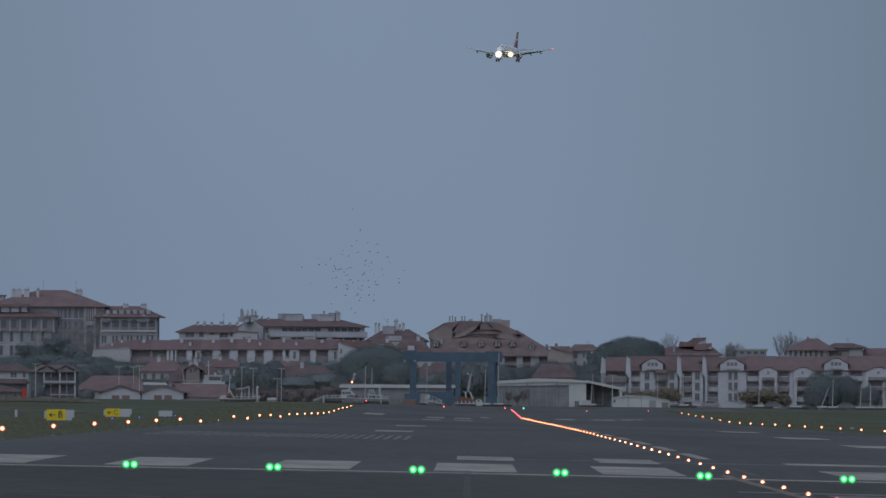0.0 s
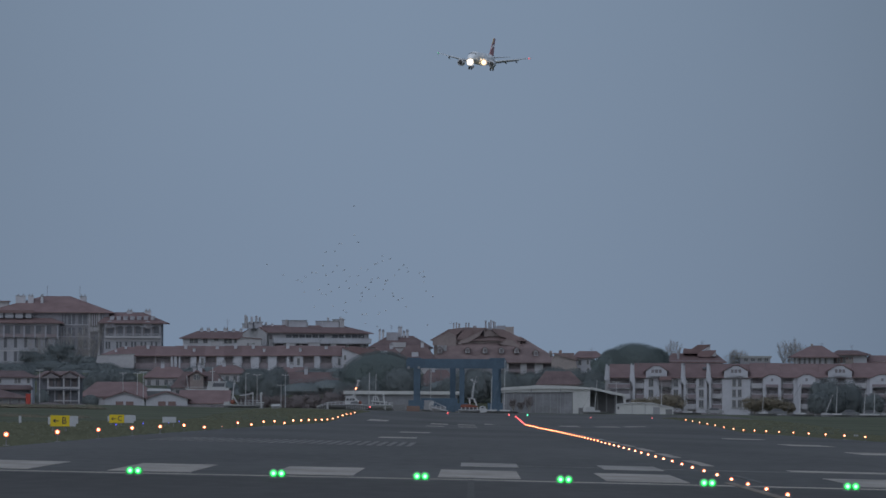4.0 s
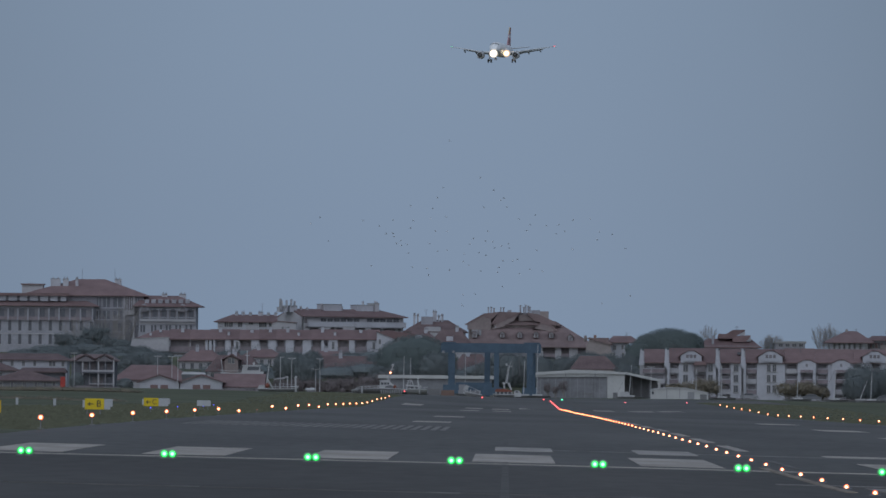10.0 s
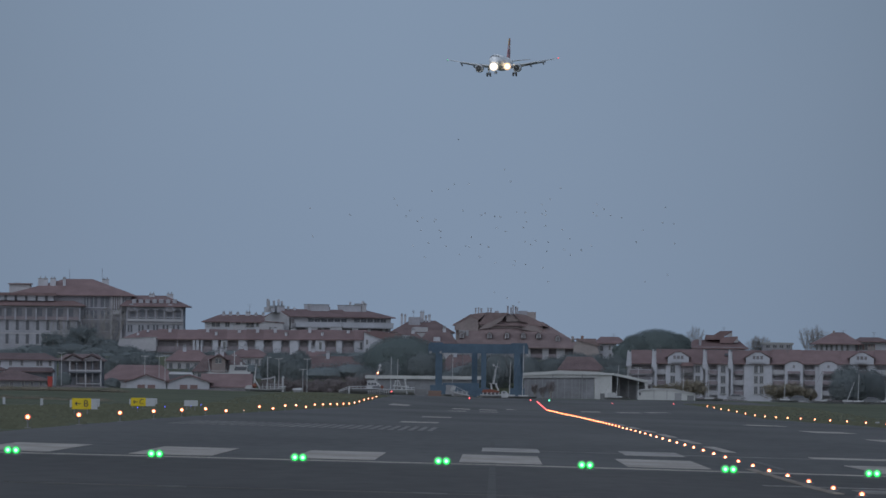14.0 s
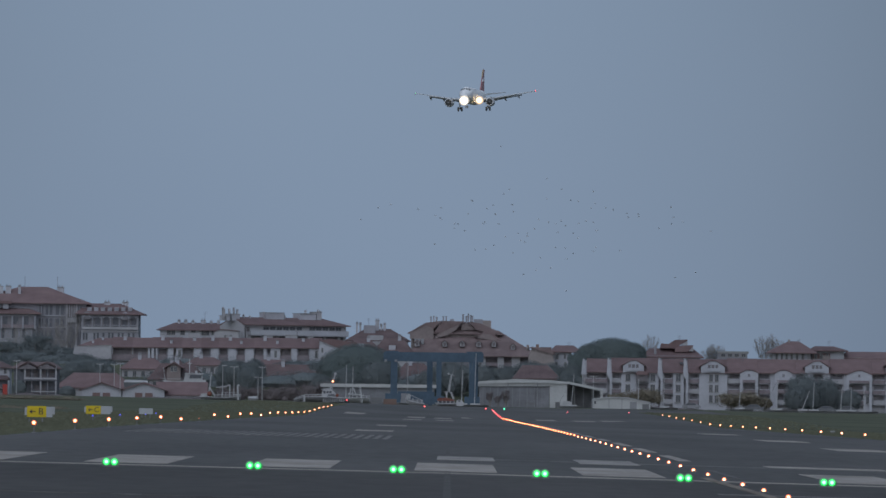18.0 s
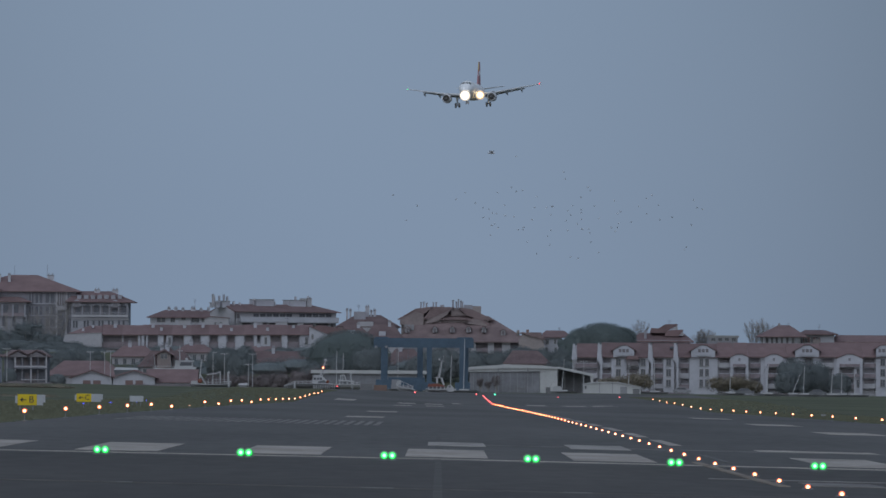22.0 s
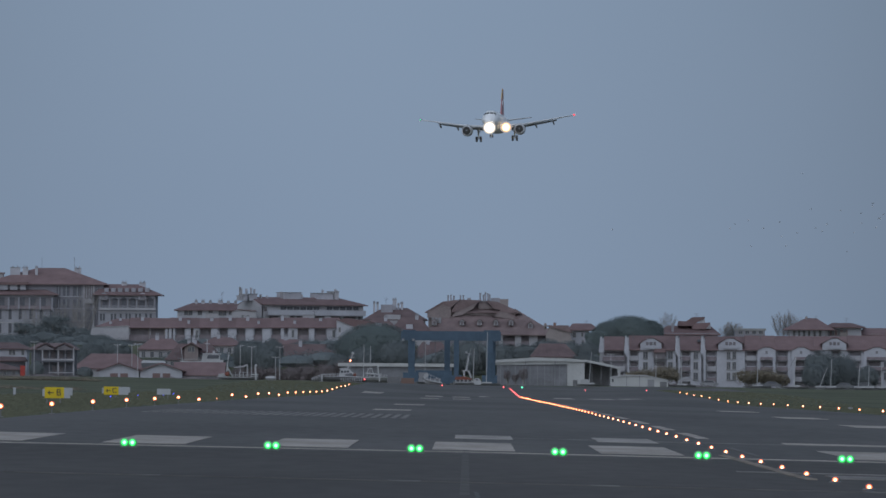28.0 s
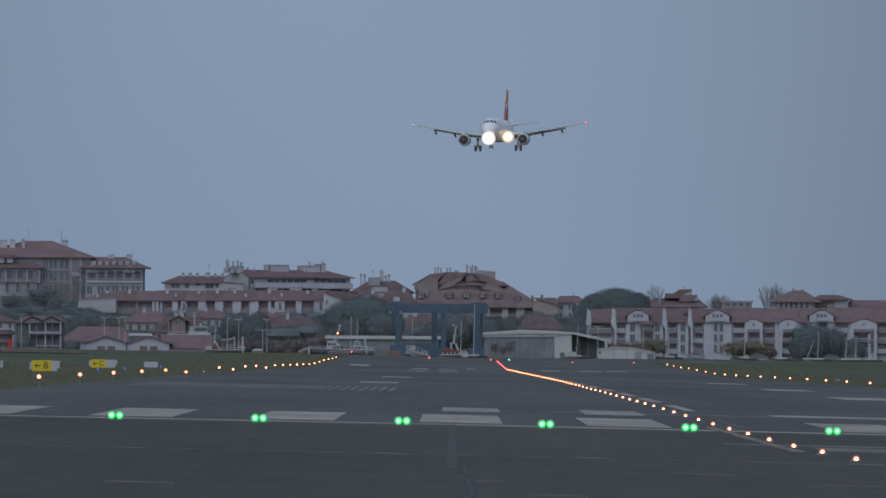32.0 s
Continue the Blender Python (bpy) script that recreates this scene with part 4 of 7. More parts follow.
for u0, u1, ve, vr, lab in ((638, 705, 588, 566, "red-roofed house stepped below the crest"), (690, 762, 590, 562, "house with a wide red roof below the crest")):
    front = house("hill_house", lab, -826 * 0.13774 + u0 * 0.13774, -826 * 0.13774 + u1 * 0.13774, 2190, 11, 2.15 + (651 - 612) * 0.13774, 2.15 + (651 - ve) * 0.13774, 2.15 + (651 - vr) * 0.13774, "hip", CREAM, TILE_OLD, over=0.5, inset=3.2,
                  chimneys=[(-826 * 0.13774 + (0.35 * u0 + 0.65 * u1) * 0.13774, 2.15 + (651 - vr - 6) * 0.13774, 2.15 + (651 - vr + 3) * 0.13774, 0.8)])
    mid_u = (u0 + u1) / 2
    extra(front, "dormer", WHITEWASH, (mid_u - 834) * 0.13774, (mid_u - 822) * 0.13774, 2191, 2195, 2.15 + (651 - ve + 5) * 0.13774, 2.15 + (651 - ve + 15) * 0.13774, "white dormer")

# the broad brown roof
BD = 2220
brown = thing("apartment_house", "broad tan apartment house under a great stepped brown roof", "apartment house", (ax(868, BD), BD, 5.82))
block(brown, "wall_body", TAN, 757, 972, 590, 626, BD, 1.6, 16)
block(brown, "upper_wall", TAN, 757, 912, 550, 590, BD, 9, 17)
pitched(brown, "roof", TILE_DARK, 750, 988, 792, 912, 592, 546, BD, -0.6, 18, 0.7)
pitched(brown, "upper_roof", TILE_DARK, 752, 921, 797, 872, 552, 531.5, BD, 8.0, 19, 0.5)
# stepped gables that look out of the great roof
slab(brown, "gable", UMBER, [(755, 552), (783, 538), (797, 543), (797, 563), (755, 562)], BD, 7.5, 10.5, "tan gable with a sloping edge")
slab(brown, "gable_roof", TILE_DARK, [(750, 552.5), (783, 533.5), (812, 530), (797, 544), (783, 538), (752, 554)], BD, 7.4, 10.7)
slab(brown, "gable_side", UMBER, [(798, 561), (806, 552), (845, 534), (838, 545), (818, 557)], BD, 7.85, 11, "tan slanting side wall")
slab(brown, "gable_roof", TILE_DARK, [(797, 551), (812, 530), (852, 531), (846, 534.5), (808, 551.5)], BD, 7.75, 11.4)
slab(brown, "gable", UMBER, [(846, 547), (846, 534), (858, 534), (874, 546), (858, 546)], BD, 8.9, 12, "tan gable with a sloping edge")
slab(brown, "gable_roof", TILE_DARK, [(858, 531.5), (880, 534), (918, 551), (905, 553), (874, 546.5)], BD, 8.0, 12)
slab(brown, "gable", UMBER, [(873, 560), (886, 551), (898, 553), (915, 566), (900, 564)], BD, 7.3, 10, "tan gable with a sloping edge")
slab(brown, "gable_roof", TILE_DARK, [(870, 560.5), (886, 549), (899, 550.5), (921, 567), (915, 567), (898, 553.5), (886, 551.5)], BD, 7.2, 10.2)
for u, v in ((768, 571), (817, 571), (848, 571), (877, 571), (904, 571), (938, 576)):
    slab(brown, "dormer", CREAM, [(u - 4, v + 5), (u - 4, v - 3), (u, v - 6), (u + 4, v - 3), (u + 4, v + 5)], BD, 1.6 + 0.05 * (592 - v), 9, "small cream dormer")
    slab(brown, "dormer_roof", TILE_DARK, [(u - 6, v - 2.2), (u, v - 7), (u + 6, v - 2.2), (u + 6, v - 1), (u, v - 5.8), (u - 6, v - 1)], BD, 1.3 + 0.05 * (592 - v), 9.1)
    block(brown, "dormer_window", TIMBER, u - 2, u + 2.4, v - 2, v + 4, BD, 1.5 + 0.05 * (592 - v), 1.6 + 0.05 * (592 - v))
for k in range(3):
    block(brown, "skylight", GREYMETAL, 763 + 6 * k, 768 + 6 * k, 562, 572, BD, 4.6, 6.0, "grey skylight")
for u0, u1, mat, y in ((757, 882, GREYWALL, 1.4), (882, 890, CREAM, 0.2), (890, 911, TIMBER, 1.4), (911, 922, CREAM, 0.2), (922, 936, TIMBER, 1.4), (936, 942, CREAM, 0.2), (942, 951, CREAM, 0.6), (951, 967, TIMBER, 1.4), (967, 972, TAN, 0.2)):
    block(brown, "pier" if y < 1 else "loggia", mat, u0, u1 - 0.2, 593.5, 614, BD, y, 1.58)
for u0, u1 in ((890, 911), (922, 936), (951, 967)):
    block(brown, "balcony", BALCONY, u0, u1, 604, 610, BD, 0.3, 0.5)
for u, v, w in ((792, 522, 2.4), (797, 521, 2.4), (802, 523, 3), (814, 522, 2.4), (819, 522, 2.4), (849, 518, 3), (855, 521, 3), (858.5, 517, 2.6), (863, 519, 3), (866, 521, 2.4)):
    block(brown, "chimney", GREYWALL, u - w / 2, u + w / 2, v + 1, 536, BD, 11, 12)
    block(brown, "chimney_cap", CONCRETE, u - w / 2 - 0.6, u + w / 2 + 0.6, v, v + 1, BD, 10.9, 12.1)
block(brown, "roof_hut", GREYWALL, 826, 833, 527, 536, BD, 9, 12)
block(brown, "roof_hut", GREYWALL, 868, 884, 527, 540, BD, 8.5, 12)
block(brown, "roof_hut", TAN, 884, 899, 529, 543, BD, 8.3, 12)

tanhouse = thing("hill_house", "tan house with one long sloping roof beside the brown block", "house", (ax(990, 2180), 2180, 5.0))
slab(tanhouse, "wall_body", TAN, [(972, 578), (1008, 588), (1014, 612), (1014, 640), (966, 640), (966, 590)], 2180, 0, 9, "tan gable wall")
slab(tanhouse, "roof", TILE_DARK, [(964, 577.5), (972, 575.5), (1004, 580), (1014, 589), (1008, 588.6), (971, 578.2)], 2180, -0.5, 9.5)
pane(tanhouse, 1010, 603, 611, 5, 2180, -0.05)
block(tanhouse, "chimney", TAN, 962, 967, 572, 583, 2180, 3, 4)
block(tanhouse, "chimney", RUST, 979, 984, 571, 578, 2180, 3, 4)

whitehouse = thing("hill_house", "narrow white house with red roof and dark windows", "house", (ax(1026, 2190), 2190, 5.0))
block(whitehouse, "wall_body", WHITEWASH, 1006, 1042, 584, 635, 2190, 0.4, 10)
pitched(whitehouse, "roof", TILE, 1002, 1060, 1014, 1046, 583.5, 572.5, 2190, -0.6, 11, 0.5)
block(whitehouse, "side_roof", TILE_DARK, 985, 1006, 576, 580, 2190, 2, 8)
for u, v0, v1, w in ((1016, 589, 597, 6), (1015, 603, 613, 5), (1030, 589, 596, 4), (1031, 603, 612, 4)):
    pane(whitehouse, u, v0, v1, w, 2190, 0.35)
rust_house = thing("hill_house", "low house with a broad faded red roof", "house", (ax(985, 2060), 2060, 2.0))
block(rust_house, "wall_body", TAN, 945, 1018, 630, 668, 2060, 0, 9)
pitched(rust_house, "roof", TILE_OLD, 938, 1024, 955, 1000, 631, 608, 2060, -0.5, 10, 0.5)

# houses behind the flats, right of the pine
HD = 2240
back = thing("hill_house", "long red-roofed house with stepped lean-to roofs", "house", (ax(1220, HD), HD, 7.6))
block(back, "wall_body", GREYWALL, 1172, 1270, 590, 620, HD, 0, 12)
pitched(back, "roof", TILE, 1166, 1276, 1180, 1258, 592, 577, HD, -0.6, 13, 0.5)
slab(back, "step_roof", TILE, [(1199, 577), (1201, 568), (1214, 569), (1226, 561.5), (1247, 561), (1247, 563), (1232, 572), (1232, 577)], HD, 3, 9, "upper lean-to roof")
slab(back, "step_wall", CREAM, [(1236, 571), (1247, 563), (1247.6, 571)], HD, 3.2, 8.8)
slab(back, "step_roof", TILE, [(1225, 578), (1232, 572), (1257, 571), (1257, 573), (1248, 583), (1225, 583)], HD, 2.4, 8.5, "lower lean-to roof")
slab(back, "step_wall", CREAM, [(1247, 582), (1257, 573), (1257.6, 582)], HD, 2.6, 8.3)
block(back, "chimney", GREYWALL, 1188, 1192, 572, 592, HD, 1.4, 2.4)
flat_house = house("hill_house", "flat white house among bare trees", ax(1300, 2250), ax(1353, 2250), 2250, 10, 9.15, az(1326, 584, 2250), az(1326, 581.5, 2250), "flat", GREYWALL, CONCRETE, over=0.3)
for u in (1310, 1322, 1334, 1346):
    pane(flat_house, u, 586, 591, 8, 2250, -0.05)
villa = thing("hill_house", "large white house with a wide hipped red roof", "house", (ax(1440, 2230), 2230, 8.2))
block(villa, "wall_body", CREAM, 1398, 1465, 583, 622, 2230, 0.8, 14)
pitched(villa, "roof", TILE, 1388, 1476, 1427, 1446, 583, 563, 2230, -1.2, 15, 0.5)
for u in (1400, 1410, 1418, 1427, 1436, 1446, 1457):
    block(villa, "pier", WHITEWASH, u - 2, u + 2, 584, 598, 2230, 0.2, 0.8)
for u in (1405, 1414, 1422.5, 1431.5, 1441, 1451):
    pane(villa, u, 586, 596, 4, 2230, 0.75)
block(villa, "chimney", TAN, 1426, 1430, 560, 570, 2230, 6, 7)
annex = thing("hill_house", "white side house with a low red roof", "house", (ax(1495, 2236), 2236, 8.3))
block(annex, "wall_body", WHITEWASH, 1467, 1524, 580, 622, 2236, 0.6, 12)
pitched(annex, "roof", TILE, 1462, 1531, 1474, 1508, 579, 571.5, 2236, -0.9, 13, 0.5)
for u in (1474, 1484, 1494):
    pane(annex, u, 584, 594, 5, 2236, 0.55)
    for s in (-4, 4):
        block(annex, "shutter", SHUTTER, u + s - 1.3, u + s + 1.3, 584, 594, 2236, 0.5, 0.6)
block(annex, "side_wall", TAN, 1486, 1500, 588, 604, 2236, 0.1, 0.6)
low_house = thing("hill_house", "long low house with red roof at the edge of town", "house", (ax(1590, 2240), 2240, 8.3))
block(low_house, "wall_body", CREAM, 1524, 1640, 592, 622, 2240, 0, 12)
pitched(low_house, "roof", TILE, 1518, 1650, 1530, 1640, 593, 581, 2240, -0.6, 13, 0.5)
block(low_house, "dormer", TAN, 1541, 1556, 591, 596, 2240, -0.2, 3)

# the white flats behind the marina
FL = 1990
FLOORS = ((621, 638), (639.5, 656.5), (658, 675))
BAYS = (  # start, end, stretches (kind, from, to, windows), gable (from, to, height) or none, label
    (1062, 1106, (("loggia", 1066, 1106, ()),), None, "white apartment house with balconies and a red tiled roof"),
    (1106, 1196, (("loggia", 1113, 1130, ()), ("white", 1130, 1157, (1142,)), ("loggia", 1157, 1179, ()), ("white", 1179, 1196, (1186,))), (1131, 1172, 2), "white apartment house with a gabled balcony bay and red roof"),
    (1196, 1241, (("loggia", 1203, 1222, ()), ("white", 1222, 1241, (1231,))), None, "white apartment house with balconies and a red tiled roof"),
    (1241, 1318, (("loggia", 1250, 1268, ()), ("white", 1268, 1318, (1289, 1299))), (1269, 1315, 2), "white apartment house with a gabled balcony bay and red roof"),
    (1318, 1372, (("loggia", 1319, 1341, ()), ("white", 1341, 1347, ()), ("loggia", 1347, 1372, ())), (1340, 1372, 1), "white apartment house with wide loggias and a red roof"),
    (1372, 1440, (("loggia", 1374, 1394, ()), ("white", 1394, 1404, ()), ("loggia", 1404, 1430, ()), ("white", 1430, 1440, ())), (1401, 1433, 1), "white apartment house with wide loggias and a red roof"),
    (1440, 1500, (("loggia", 1441, 1455, ()), ("white", 1455, 1470, ()), ("loggia", 1470, 1487, ()), ("white", 1487, 1500, ())), (1453, 1499, 2), "white apartment house with a gabled balcony bay and red roof"),
    (1500, 1574, (("loggia", 1501, 1524, ()), ("white", 1524, 1534, ()), ("loggia", 1534, 1560, ()), ("white", 1560, 1574, (1567,))), (1528, 1574, 1), "white apartment house with wide loggias and a red roof"),
    (1574, 1650, (("loggia", 1575, 1598, ()), ("white", 1598, 1622, (1610,)), ("loggia", 1622, 1640, ()), ("white", 1640, 1650, ())), (1596, 1626, 2), "white apartment house with a gabled balcony bay and red roof"))
for k, (u0, u1, stretches, gable, label) in enumerate(BAYS):
    um = (u0 + u1) / 2
    f = thing("apartment_house", label, "apartment house", (ax(um, FL), FL, az(um, 684, FL)), "marina flats")
    o = f.matrix_basis.translation
    a, b = ax(u0, FL) - o.x, ax(u1, FL) - o.x - 0.03
    ze, zr = az(um, 619, FL) - o.z, az(um, 595.5 + (1.5, 0, 1)[k % 3], FL) - o.z
    part("wall_body", walls_mesh("gx", a, b, 0.7, 11, -2.0, ze, zr), CREAM, f, "back wall of the loggias")
    part("roof", roof_mesh("gx", a + (0.9 if k < 4 else 0), b, -0.9, 13.4, ze, zr + 0.2), TILE, f)
    block(f, "eave_board", LOGGIA, u0 + 7 * (k < 4), u1 - 0.3, 619.2, 621, FL, -0.5, 0.7)
    if k < 4:
        slab(f, "fire_wall", WHITEWASH, [(u0, 594.5), (u0 + 2, 594.5), (u0 + 7.5, 622), (u0 + 7.5, 684), (u0 + 4, 684), (u0 + 4, 632), (u0 - 2, 624)] if k else [(u0, 596), (u0 + 2.5, 596), (u0 + 7, 624), (u0 - 3, 624)], FL, -1.0, -0.4, "white sloping fire wall")
    for kind, w0, w1, wins in stretches:
        if kind == "white":
            block(f, "bay", WHITEWASH, w0, w1 - 0.2, 619, 690, FL, -0.35, 0.7, "white projecting bay")
            for u in wins:
                for v0, v1 in FLOORS:
                    w = 9 if len(wins) == 1 and w1 - w0 > 14 else 7
                    pane(f, u, v0 + 2, v1 - 3, w, FL, -0.40)
                    block(f, "sill", CONCRETE, u - w / 2 - 0.6, u + w / 2 + 0.6, v1 - 2.8, v1 - 1.6, FL, -0.6, -0.36)
        else:
            for n, (v0, v1) in enumerate(FLOORS):
                block(f, "floor_slab", GREYWALL, w0, w1, v1, v1 + 1.4, FL, -0.2, 0.7)
                block(f, "balcony", (BALCONY, CREAM, BALCONY)[(k + n) % 3], w0 + 0.4, w1 - 0.4, v1 - 7, v1, FL, -0.3, -0.12, "low balcony front")
                block(f, "handrail", WHITEWASH, w0 + 0.3, w1 - 0.3, v1 - 8, v1 - 7, FL, -0.34, -0.1)
                block(f, "loggia_door", LOGGIA if (k + n) % 2 else TIMBER, w0 + 3, w1 - 3, v0 + 1.5, v1 - 0.2, FL, 0.62, 0.7, "dark glazed loggia doors")
    if gable:
        g0, g1, size = gable
        gm, top = (g0 + g1) / 2, 597.5 if size == 2 else 613.5
        drop = (0.42 if size == 2 else 0.30) * (g1 - g0) / 2
        if size == 2:
            slab(f, "gable", WHITEWASH, [(g0 + 2, 620), (g0 + 2, top + drop + 2), (gm - 5, top + 2), (gm + 5, top + 2), (g1 - 2, top + drop + 2), (g1 - 2, 620)], FL, -1.0, 6, "white gable")
        else:
            slab(f, "gable", WHITEWASH, [(g0, 690), (g0, top + drop + 2), (gm - 5, top + 2), (gm + 5, top + 2), (g1, top + drop + 2), (g1, 690), (g1 - 5, 690), (g1 - 5, 638), (g0 + 5, 638), (g0 + 5, 690)], FL, -1.0, -0.4, "white gable front on two piers")
        slab(f, "gable_roof", TILE, [(g0 - 2, top + drop + 1.6), (gm - 5.5, top), (gm + 5.5, top), (g1 + 2, top + drop + 1.6), (g1 + 2, top + drop + 3), (gm + 5, top + 1.3), (gm - 5, top + 1.3), (g0 - 2, top + drop + 3)], FL, -1.15, 6.2)
        if size == 2:
            # The gable is closed; a dark panel paints the shaded opening.
            block(f, "gable_shade_panel", TIMBER, gm - 9, gm + 9, top + 8, top + 14, FL, -1.06, -1.0, "dark panel for the shade of a balcony opening")
            for du in (-3.5, 3.5):
                block(f, "gable_post", WHITEWASH, gm + du - 0.8, gm + du + 0.8, top + 8, top + 14, FL, -1.12, -1.06)
            block(f, "gable_balcony", WHITEWASH, gm - 12, gm + 12, top + 14, top + 20, FL, -1.5, -1.0, "white balcony under the gable")
        else:
            block(f, "gable_vent", LOGGIA, gm - 2, gm + 2, top + 8, top + 13, FL, -1.04, -1.0, "small vent with shade in its colour")
            for v in (632, 650):
                block(f, "gable_balcony", BALCONY, g0 + 5, g1 - 5, v, v + 5, FL, -1.2, -1.01, "brown balcony rail")
        if k == 1:
            slab(f, "oriel_roof", TILE, [(1154, 624), (1159, 617.5), (1175, 617.5), (1180, 624)], FL, -1.6, 0, "small red roof over the oriel")
            block(f, "oriel", TIMBER, 1157, 1177, 624, 636, FL, -1.2, -0.5, "dark glazed oriel")
    elif k == 2:
        block(f, "roof_light", GLASS, 1234, 1240, 601, 605, FL, 2.0, 3.2, "small roof window")
# sheds of the boatyard
SD = 1930
shed = thing("boat_shed", "long pale boat shed with an open grey side and white end", "shed", (ax(940, SD), SD, az(940, 683, SD)))
block(shed, "back_wall", GREYMETAL, 880, 1004, 640, 690, SD, 7, 7.3, "grey back wall")
block(shed, "side_wall", SHEDWALL, 879, 1003.5, 646, 690, SD, 0, 0.2, "dull grey sheet wall")
slab(shed, "roof", WHITEMETAL, [(873, 640), (880, 637), (935, 633.5), (940, 632.5), (1005, 634.5), (1040, 638), (1040, 641), (1004, 640), (940, 639.5), (876, 642)], SD, -0.8, 9, "pale sheet roof with a bright edge")
slab(shed, "fascia", WHITEMETAL, [(876, 641.5), (940, 639), (1004, 640), (1004, 645), (876, 646)], SD, -0.4, 0, "pale fascia")
block(shed, "end_wall", WHITEMETAL, 1004, 1034.5, 640, 690, SD, -0.3, 0.2, "white end wall")
block(shed, "door", DARKMETAL, 1014, 1022, 673, 684, SD, -0.36, -0.3)
slab(shed, "canopy", WHITEMETAL, [(1036, 636.5), (1098, 649.5), (1098, 653.5), (1036, 640.5)], SD, -0.5, 9, "white sloping canopy")
block(shed, "post", WHITEMETAL, 1093.5, 1098, 653, 690, SD, -0.3, 0.3)
# Back and gable sheet of the bay are darkened to carry its shade.
block(shed, "dark_bay", DARKMETAL, 1035, 1093, 655, 690, SD, 6, 6.3, "back of the open bay with shade in its dark colour")
slab(shed, "gable_sheet", DARKMETAL, [(1035, 641), (1093, 653.2), (1093, 656), (1035, 656)], SD, 5.4, 5.7)
block(shed, "floor", CONCRETE, 1035, 1093, 686, 690, SD, 0.3, 6)
for u in (1048, 1064, 1079):
    block(shed, "post", GREYMETAL, u - 0.8, u + 0.8, 646, 688, SD, 2.6, 2.9)
for u in range(886, 1003, 13):
    block(shed, "rib", GREYMETAL, u - 0.5, u + 0.5, 646, 688, SD, -0.08, 0)
block(shed, "hatch", DARKMETAL, 960, 979, 674, 678, SD, -0.06, 0)
for u in (930, 982):
    block(shed, "wall_pipe", GREYMETAL, u - 0.7, u + 0.7, 640, 686, SD, -0.6, -0.45)
tank = thing("boat_on_trailer", "small white covered boat on a trailer", "boat", (ax(1034, 1922), 1922, land(ax(1034, 1922), 1922)))
slab(tank, "hull", HULLWHITE, [(1026, 674), (1029, 671.5), (1040, 671.5), (1043, 674), (1042, 680), (1028, 680)], 1922, -0.8, 0.8)
block(tank, "trailer", DARKMETAL, 1028, 1042, 680.2, 681.5, 1922, -0.6, 0.6)
for u in (1031, 1039):
    part("wheel", rod(N(), (ax(u, 1922) - ax(1034, 1922), -0.75, 0.3), (ax(u, 1922) - ax(1034, 1922), -0.5, 0.3), 0.3, 0.3, 10), RUBBER, tank)
small = thing("small_shed", "low white shed beside the runway end", "shed", (ax(1130, 1900), 1900, -2.6))
slab(small, "wall_body", WHITEMETAL, [(1081, 690), (1081, 669), (1084, 667), (1110, 664.5), (1143, 665), (1182, 673.5), (1182, 690)], 1900, 0, 7)
slab(small, "roof_edge", HULLWHITE, [(1080, 669.2), (1084, 666), (1110, 663.4), (1143, 664), (1183, 672.6), (1183, 674.2), (1143, 665.8), (1110, 665.4), (1084, 668)], 1900, -0.25, 7.2, "pale roof edge")
block(small, "window", GLASS, 1083, 1086, 671, 676, 1900, -0.06, 0)
block(small, "door", DARKMETAL, 1168, 1180, 676, 686, 1900, -0.06, 0)
block(small, "door", GREYMETAL, 1146, 1158, 672, 686, 1900, -0.06, 0)
for u in (1109, 1132):
    block(small, "seam", GREYMETAL, u - 0.5, u + 0.5, 665.6, 688, 1900, -0.05, 0)
fish = thing("quay_shed", "long low shed with a pale roof on the quay", "shed", (-17.02, 1990, -1.60))
o = fish.matrix_basis.translation
part("wall_body", box(N(), -28.04 - o.x, -3.25 - o.x, 0, 8, -0.6, 2.29 - o.z), SHEDWALL, fish)
part("roof", box(N(), -28.54 - o.x, -2.88 - o.x, -0.8, 8.5, 2.30 - o.z, 3.03 - o.z), WHITEMETAL, fish, "pale roof edge")

# low houses by the harbour
for u0, u1, v, ub in ((176, 246, 643, 210), (248, 322, 643, 285)):
    h = house("harbour_house", "low white house with a wide gable and brown shutters", ((u0 - 826) * 0.12327), ((u1 - 826) * 0.12327), 1960, 14, (2.15 + (-25.0 + 0.007 * (ub - 826)) * 0.12327), (2.15 + (-5.0 + 0.007 * (ub - 826)) * 0.12327), (2.15 + (9.0 + 0.007 * (ub - 826)) * 0.12327), "gy", WHITEWASH, TILE, over=0.7, group="harbour houses")
    for u in (ub - 15, ub + 3):
        extra(h, "shutter", SHUTTER, ((u - 826) * 0.12327), ((u + 15 - 826) * 0.12327) - 0.2, 1959.8, 1960, (2.15 + (-20.0 + 0.007 * (ub - 826)) * 0.12327), (2.15 + (-10.0 + 0.007 * (ub - 826)) * 0.12327), "brown shuttered window")
house("harbour_house", "low harbour house with a long faded red roof", -63.74, -53.36, 1964, 12, -1.35, 0.13, 2.97, "gx", WHITEWASH, TILE, over=0.5, group="harbour houses")
house("harbour_house", "house with a broad faded red roof", -88.61, -72.01, 2030, 14, -0.58, 1.46, 4.78, "hip", CREAM, TILE, over=0.6, group="harbour houses", inset=4.0)
